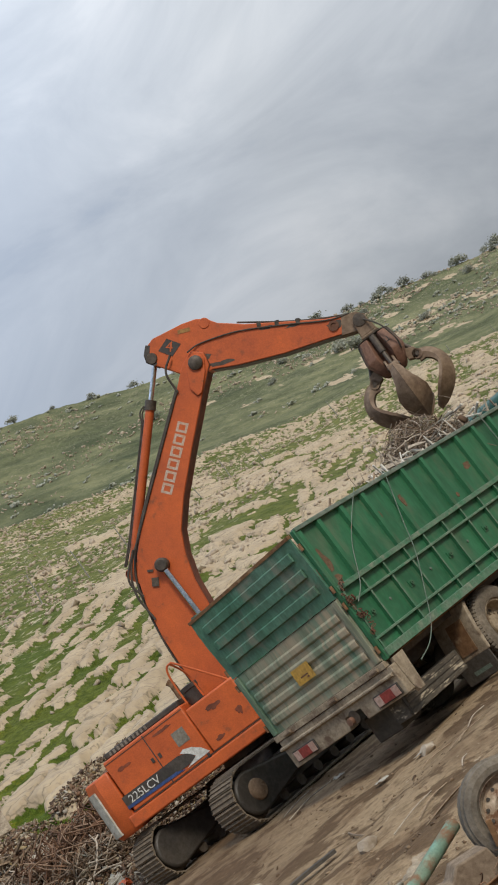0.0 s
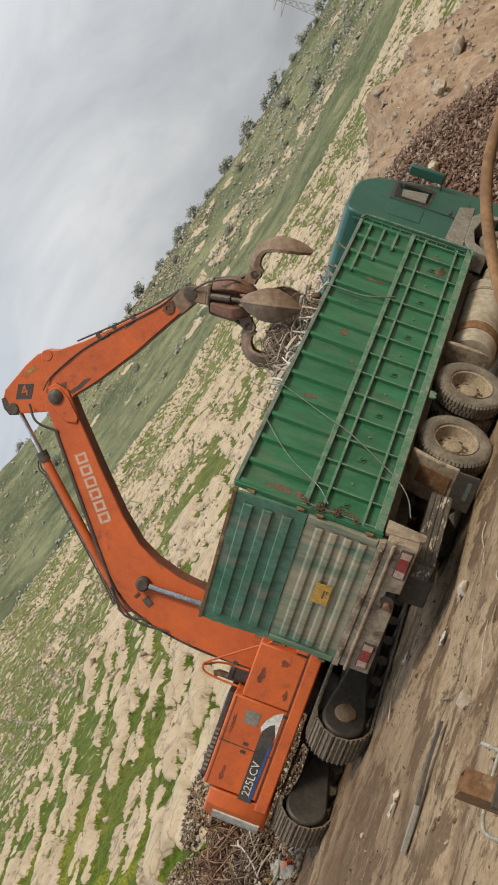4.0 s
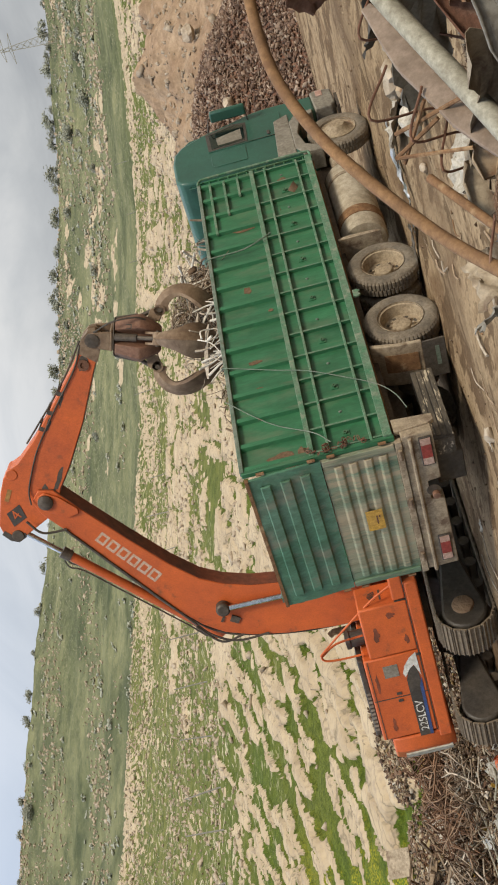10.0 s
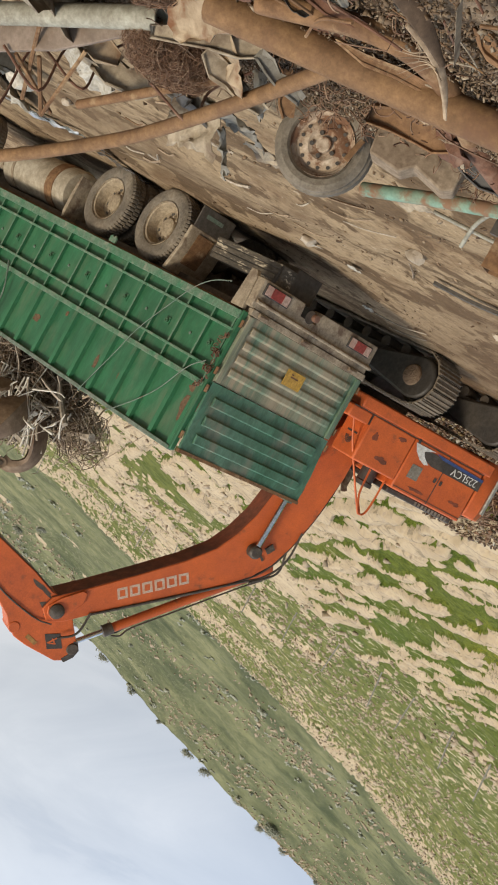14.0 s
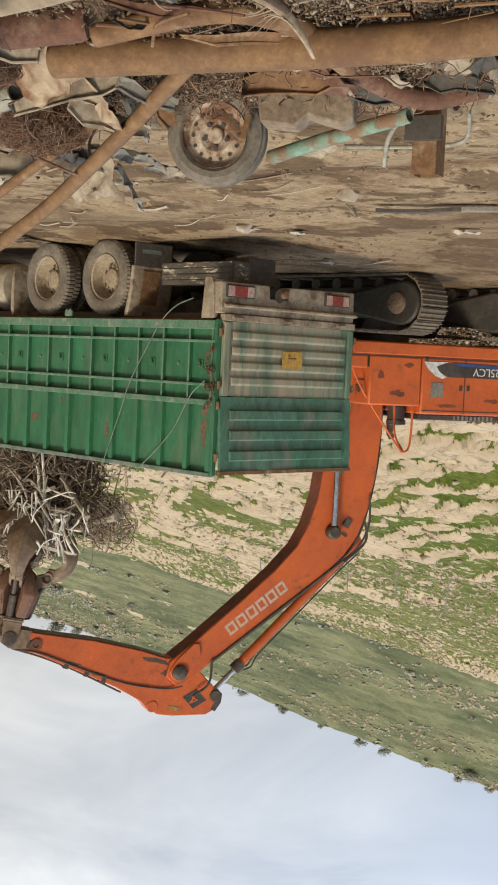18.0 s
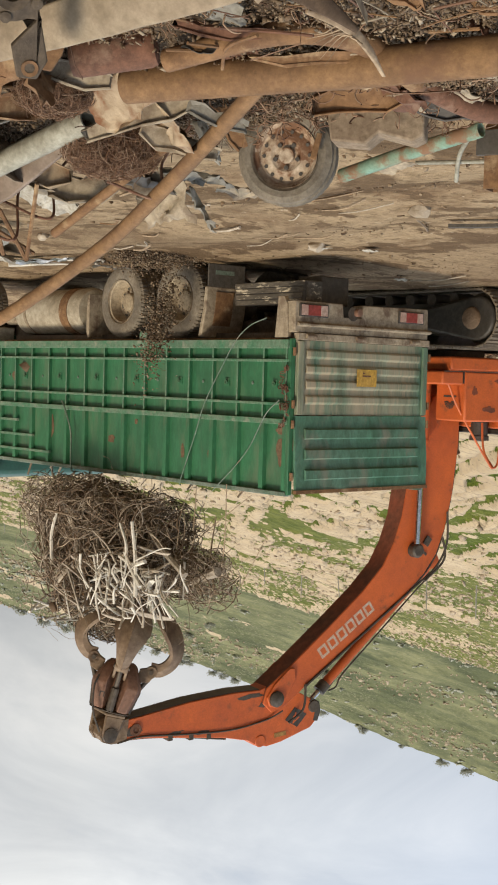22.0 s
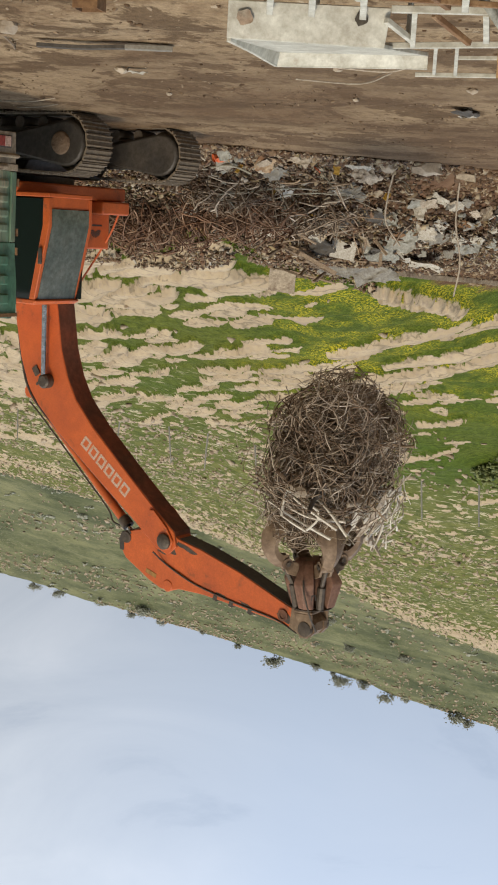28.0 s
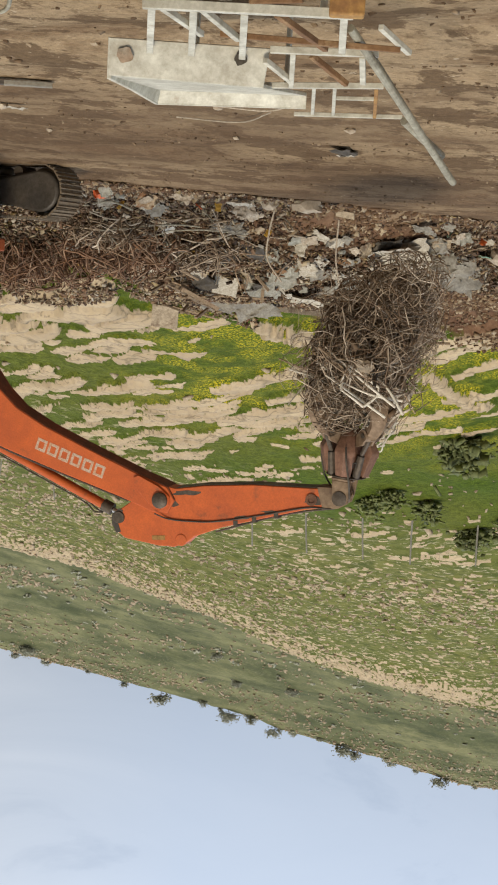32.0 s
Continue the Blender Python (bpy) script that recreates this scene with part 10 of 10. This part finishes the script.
def build_falling():
    """Sticks and earth that drop from the bundle."""
    rng = np.random.default_rng(73)
    res = []
    for k, pts in enumerate(([(-0.3, 0, 0.35), (0.0, 0, 0.05), (0.05, 0, -0.2), (0.2, 0, -0.45)], [(-0.4, 0, 0.1), (0, 0, -0.1), (0.35, 0, 0.15)], [(0, 0, 0.4), (0.03, 0, 0), (-0.1, 0, -0.35)], [(0.0, 0, 0.5), (0.05, 0.02, 0.0), (0.12, 0, -0.5)], [(-0.3, 0, 0.0), (0.0, 0.02, 0.08), (0.3, 0, 0.0)])):
        o = part("falling_stick", Mesh().tube(curved(pts, 5), [0.03 - 0.0008 * i for i in range(5 * (len(pts) - 1) + 1)], 6), SPLINT)
        res.append(tagged(o, "pale bent stick dropping from the bundle", "stick", "falling sticks"))
    for k in range(5):
        n = 2400
        pts = rng.normal(size=(n, 3)) * np.array([0.10, 0.10, 0.36])
        v, f = shards(n, rng, pts, 0.0075, 0.6)
        o = new("falling_earth", bulk("falling_earth", v, f, JUNKBITS))
        res.append(tagged(o, "loose clods of earth dropping from the bundle", "earth", "falling earth", "stuff"))
    for k, pts in enumerate(([(-0.05, 0, 0.3), (0.04, 0, 0.0), (0.0, 0, -0.3)], [(-0.35, 0, 0.1), (0.0, 0, -0.05), (0.35, 0, 0.12)], [(0.0, 0, 0.25), (0.06, 0, 0.0), (-0.06, 0, -0.25)])):
        o = part("falling_stick", Mesh().tube(curved(pts, 5), [0.028 - 0.0008 * i for i in range(11)], 6), SPLINT)
        res.append(tagged(o, "pale bent stick dropping from the bundle", "stick", "falling sticks"))
    return res


build_load()
BUNDLE = build_bundle()
FALLING = build_falling()


# ---------------------------------------------------------------- what moves
def motions():
    KIN = [  # seconds, heading, boom, stick, lean of the grapple, opening of the tines
        (0, -55.4, 59.1, -23.9, -1.4, 8),
        (0.5, -53.1, 59.8, -16.8, -0.2, 4),
        (1, -51.0, 60.7, -11.2, 2.0, 2),
        (1.5, -50.8, 60.7, -8.6, 14.6, 10),
        (2, -51.7, 60.4, -10.5, 20.5, 20),
        (2.5, -48.3, 60.7, -14.3, 13.3, 26),
        (3, -46.9, 61.4, -17.1, 7.4, 36),
        (3.5, -49.7, 61.1, -28.3, 14.9, 44),
        (4, -59.6, 59.5, -34.4, 12.2, 48),
        (4.5, -72.1, 56.1, -36.9, 3.4, 44),
        (6.5, -72.3, 56.7, -49.1, 0.6, 26),
        (7, -75.0, 56.6, -47.9, 3.3, 20),
        (7.5, -75.5, 56.2, -46.9, 0.6, 16),
        (8, -74.8, 55.4, -43.6, -7.8, 14),
        (8.5, -74.4, 55.4, -42.4, -11.0, 15),
        (9, -72.9, 55.8, -41.1, -12.5, 14),
        (9.5, -72.9, 55.5, -36.6, -15.8, 14),
        (10, -72.3, 55.5, -32.6, -17.8, 14),
        (10.5, -71.5, 55.6, -29.0, -17.9, 13),
        (11, -70.5, 55.8, -27.0, -18.2, 13),
        (11.5, -70.0, 55.6, -24.5, -20.6, 13),
        (12, -70.5, 55.5, -21.0, -21.6, 12),
        (12.5, -72.0, 55.2, -19.0, -21.8, 12),
        (13, -73.5, 54.9, -16.5, -20.1, 9),
        (13.5, -74.0, 54.8, -19.0, -20.4, 9),
        (14, -75.5, 54.3, -20.0, -19.4, 9),
        (14.5, -76.0, 54.2, -21.0, -18.5, 9),
        (15, -75.5, 54.4, -21.5, -17.5, 9),
        (15.5, -74.5, 54.8, -21.0, -16.5, 9),
        (17.5, -69.4, 56.2, -18.0, -12.6, 9),
        (18, -68.3, 56.7, -13.3, -10.8, 7),
        (18.5, -66.9, 57.0, -10.8, -9.8, 7),
        (19, -66.9, 57.3, -8.8, -9.0, 7),
        (19.5, -67.5, 57.7, -6.8, -8.2, 7),
        (20, -68.9, 57.1, -4.6, -10.0, 7),
        (20.5, -71.5, 56.6, -1.7, -10.9, 7),
        (21, -75.0, 56.0, -0.4, -12.2, 7),
        (21.5, -79.1, 55.3, 1.8, -14.5, 7),
        (22, -81.5, 55.2, 4.5, -16.9, 7),
        (22.5, -84.1, 55.3, 7.0, -14.5, 7),
        (23, -87.8, 55.9, 8.8, -15.3, 7),
        (23.5, -93.4, 55.9, 10.1, -16.9, 7),
        (24, -99.9, 55.8, 11.7, -16.2, 7),
        (24.5, -107.1, 56.3, 12.3, -17.4, 7),
        (25, -117.2, 58.9, 12.8, -14.8, 7),
        (25.5, -127.8, 59.3, 13.3, -12.5, 7),
        (26, -138.0, 58.3, 13.9, -10.2, 7),
        (26.5, -148.9, 57.2, 16.1, -8.0, 7),
        (28.5, -179.1, 55.1, 14.8, -1.4, 7),
        (29, -180.8, 53.9, 12.4, 2.9, 7),
        (29.5, -182.2, 52.2, 9.3, 3.9, 7),
        (30, -183.6, 49.5, 5.4, 2.2, 7),
        (30.5, -184.9, 46.6, 2.5, 0.8, 7),
        (31, -186.3, 43.4, -0.7, 0.9, 7),
        (31.5, -187.3, 39.8, -4.0, 2.2, 7),
        (32, -187.9, 36.6, -6.9, 3.9, 7),
    ]

    def turn(x, z, a):
        return x * math.cos(a) - z * math.sin(a), x * math.sin(a) + z * math.cos(a)

    def link(p, q, y, heading):
        """The pose at p of a bar that points along its x axis to q, both in the machine's plane."""
        a = math.degrees(math.atan2(q[1] - p[1], q[0] - p[0]))
        return pose(0, 0, 0, 0, 0, heading) @ pose(p[0], y, p[1], 0, -a, 0)

    rows = {k: [] for k in MOVING}
    hook = []
    for t, h, a, s, tilt, grip in KIN:
        ar, sr = radians(a), radians(s)
        spin = pose(0, 0, 0, 0, 0, h)
        rows["upper"].append((t, spin))
        rows["boom"].append((t, spin @ pose(FOOT[0], 0, FOOT[1], 0, -a, 0)))
        bx, bz = turn(LB, 0, ar)
        tip = (FOOT[0] + bx, FOOT[1] + bz)
        rows["stick"].append((t, spin @ pose(tip[0], 0, tip[1], 0, -s, 0)))
        ex, ez = turn(LS, 0, sr)
        end = (tip[0] + ex, tip[1] + ez)
        at = spin @ pose(end[0], 0, end[1], 0, -tilt, 0)
        rows["hanger"].append((t, at))
        rows["grapple"].append((t, at @ pose(0, 0, 0, 0, 0, float(np.interp(t, [0, 4.5, 9, 13, 18, 22, 23, 24, 25, 26, 28.5, 32], [0, 0, 18, 20, 20, 29, 38, 50, 67, 88, 127, 132])))))
        hook.append((t, Matrix.Translation((XC, YC, 0)) @ at))
        wx, wz = turn(*BEND, ar)
        pin = (FOOT[0] + wx, FOOT[1] + wz)
        for sd, y in (("r", -0.29), ("l", 0.29)):
            rows["bb" + sd].append((t, link(CYL_FOOT, pin, y, h)))
            rows["br" + sd].append((t, link(pin, (2 * pin[0] - CYL_FOOT[0], 2 * pin[1] - CYL_FOOT[1]), y, h)))
        cx, cz = turn(*CYL, ar)
        base = (FOOT[0] + cx, FOOT[1] + cz)
        tx, tz = turn(*TAIL, sr)
        tail = (tip[0] + tx, tip[1] + tz)
        rows["sb"].append((t, link(base, tail, 0, h)))
        rows["sr"].append((t, link(tail, (2 * tail[0] - base[0], 2 * tail[1] - base[1]), 0, h)))
        for k in range(4):
            rows["tine%d" % k].append((t, pose(0, 0, -1.0, 0, 0, 90 * k) @ pose(0.43, 0, 0, 0, -grip, 0)))
    for k, ob in MOVING.items():
        walk(ob, rows[k])
    # the bundle rests in the lorry, then hangs under the grapple
    at_time = {t: (m @ Vector((0, 0, 0))) for t, m in hook}
    carried, place = [], {}
    for t, p in at_time.items():
        if t < 9.5:
            c = Vector((4.75, 1.22, 2.48))
        else:
            free = min(max((t - 19.5) / 3.5, 0), 1)
            free = free * free * (3 - 2 * free)
            inside = Vector((max(p.x, 4.0) + 0.85, 1.22, max(p.z - 2.30, 2.35)))
            c = inside.lerp(Vector((p.x, p.y + 0.12, p.z - 2.62)), free)
            c = Vector((4.75, 1.22, 2.48)).lerp(c, min((t - 9.0) / 3.0, 1))
        c = c + Vector((float(np.interp(t, [9, 12, 15, 18, 20, 22, 23, 24.5, 25.5, 27, 28.5, 29.5, 31, 32], [0, 0.3, 0.3, 0.05, 0.35, 0.15, 0.0, 0.5, 0.6, 0.3, -0.1, -0.1, -0.1, -0.1])), 0, 0))
        c = c + Vector((0, 0, float(np.interp(t, [9, 12, 16, 19, 21, 24, 26, 29, 32], [0, 0.28, 0.26, 0.12, 0.05, 0.1, 0.16, 0.24, 0.5]))))
        spin = float(np.interp(t, [0, 21.5, 24, 26, 28.5, 32], [0, 0, -14, -40, -112, -120]))
        sway = float(np.interp(t, [0, 10, 16, 22, 26, 28.5, 30, 32], [0, 0, 4, -4, 2, 20, 22, 22]))
        place[t] = c
        lean = float(np.interp(t, [0, 26, 28.5, 32], [0, 0, -22, -27]))
        carried.append((t, pose(c.x, c.y, c.z, lean, sway, spin)))
    walk(BUNDLE, carried)
    # what drops: it rides in the bundle, lets go at t0, reaches the ground at t1 and stays there
    drops = [(0, 22.5, 23.4, (-1.5, -1.0, -0.4), (1.2, -0.6), 20), (1, 20.3, 21.4, (-0.5, -1.0, -0.5), (3.6, -0.6), 70), (2, 22.2, 23.3, (0.4, -1.0, -0.6), (4.6, -0.7), 10), (3, 23.6, 24.5, (-1.7, -1.0, -0.4), (0.5, -0.6), 40), (4, 22.75, 23.7, (-1.6, -1.0, -0.4), (1.0, -0.7), 80)]
    drops += [(10, 20.4, 21.4, (0.1, -1.0, -0.4), (4.7, -0.6), 15), (11, 20.5, 21.5, (-1.1, -1.0, -0.4), (3.4, -0.6), 60), (12, 20.45, 21.5, (0.6, -1.0, -0.4), (5.2, -0.7), 35)]
    drops += [(5 + k, 20.15 + 0.22 * k, 21.2 + 0.24 * k, (-0.55, -0.1, -0.1), (2.15 - 0.05 * k, -0.45), 0) for k in range(5)]
    for i, t0, t1, off, ground_at, lie in drops:
        rows_i, ts = [], sorted(place)

        def held(t):
            c = Vector([float(np.interp(t, ts, [place[s][a] for s in ts])) for a in range(3)])
            return c
        for t in [s for s in ts if s < t0 - 0.05] + [t0]:
            c = held(t)
            grow = min(max((t - 15) / 4, 0), 1)
            rows_i.append((t, pose(c.x + off[0] * grow, c.y + off[1] * grow * 0.8, c.z + off[2] * 0.5)))
        p = rows_i[-1][1].translation
        earth = 5 <= i < 10
        zend = height(*ground_at) + (0.03 if not earth else -0.05)
        for k in range(1, 6):
            u = k / 5
            q = p.lerp(Vector((ground_at[0], ground_at[1], zend)), 1)
            z = p.z + (zend - p.z) * u * u
            rows_i.append((t0 + (t1 - t0) * u, pose(p.x + (q.x - p.x) * u ** 0.6, p.y + (q.y - p.y) * min(1, u * 2.2), z, (86 * u if not earth else 80 * max(0, u * 5 - 4)), 0, lie * u)))
        last = rows_i[-1][1]
        rows_i.append((t1 + 0.3, last))
        rows_i.append((32.0, last))
        walk(FALLING[i], rows_i)


motions()
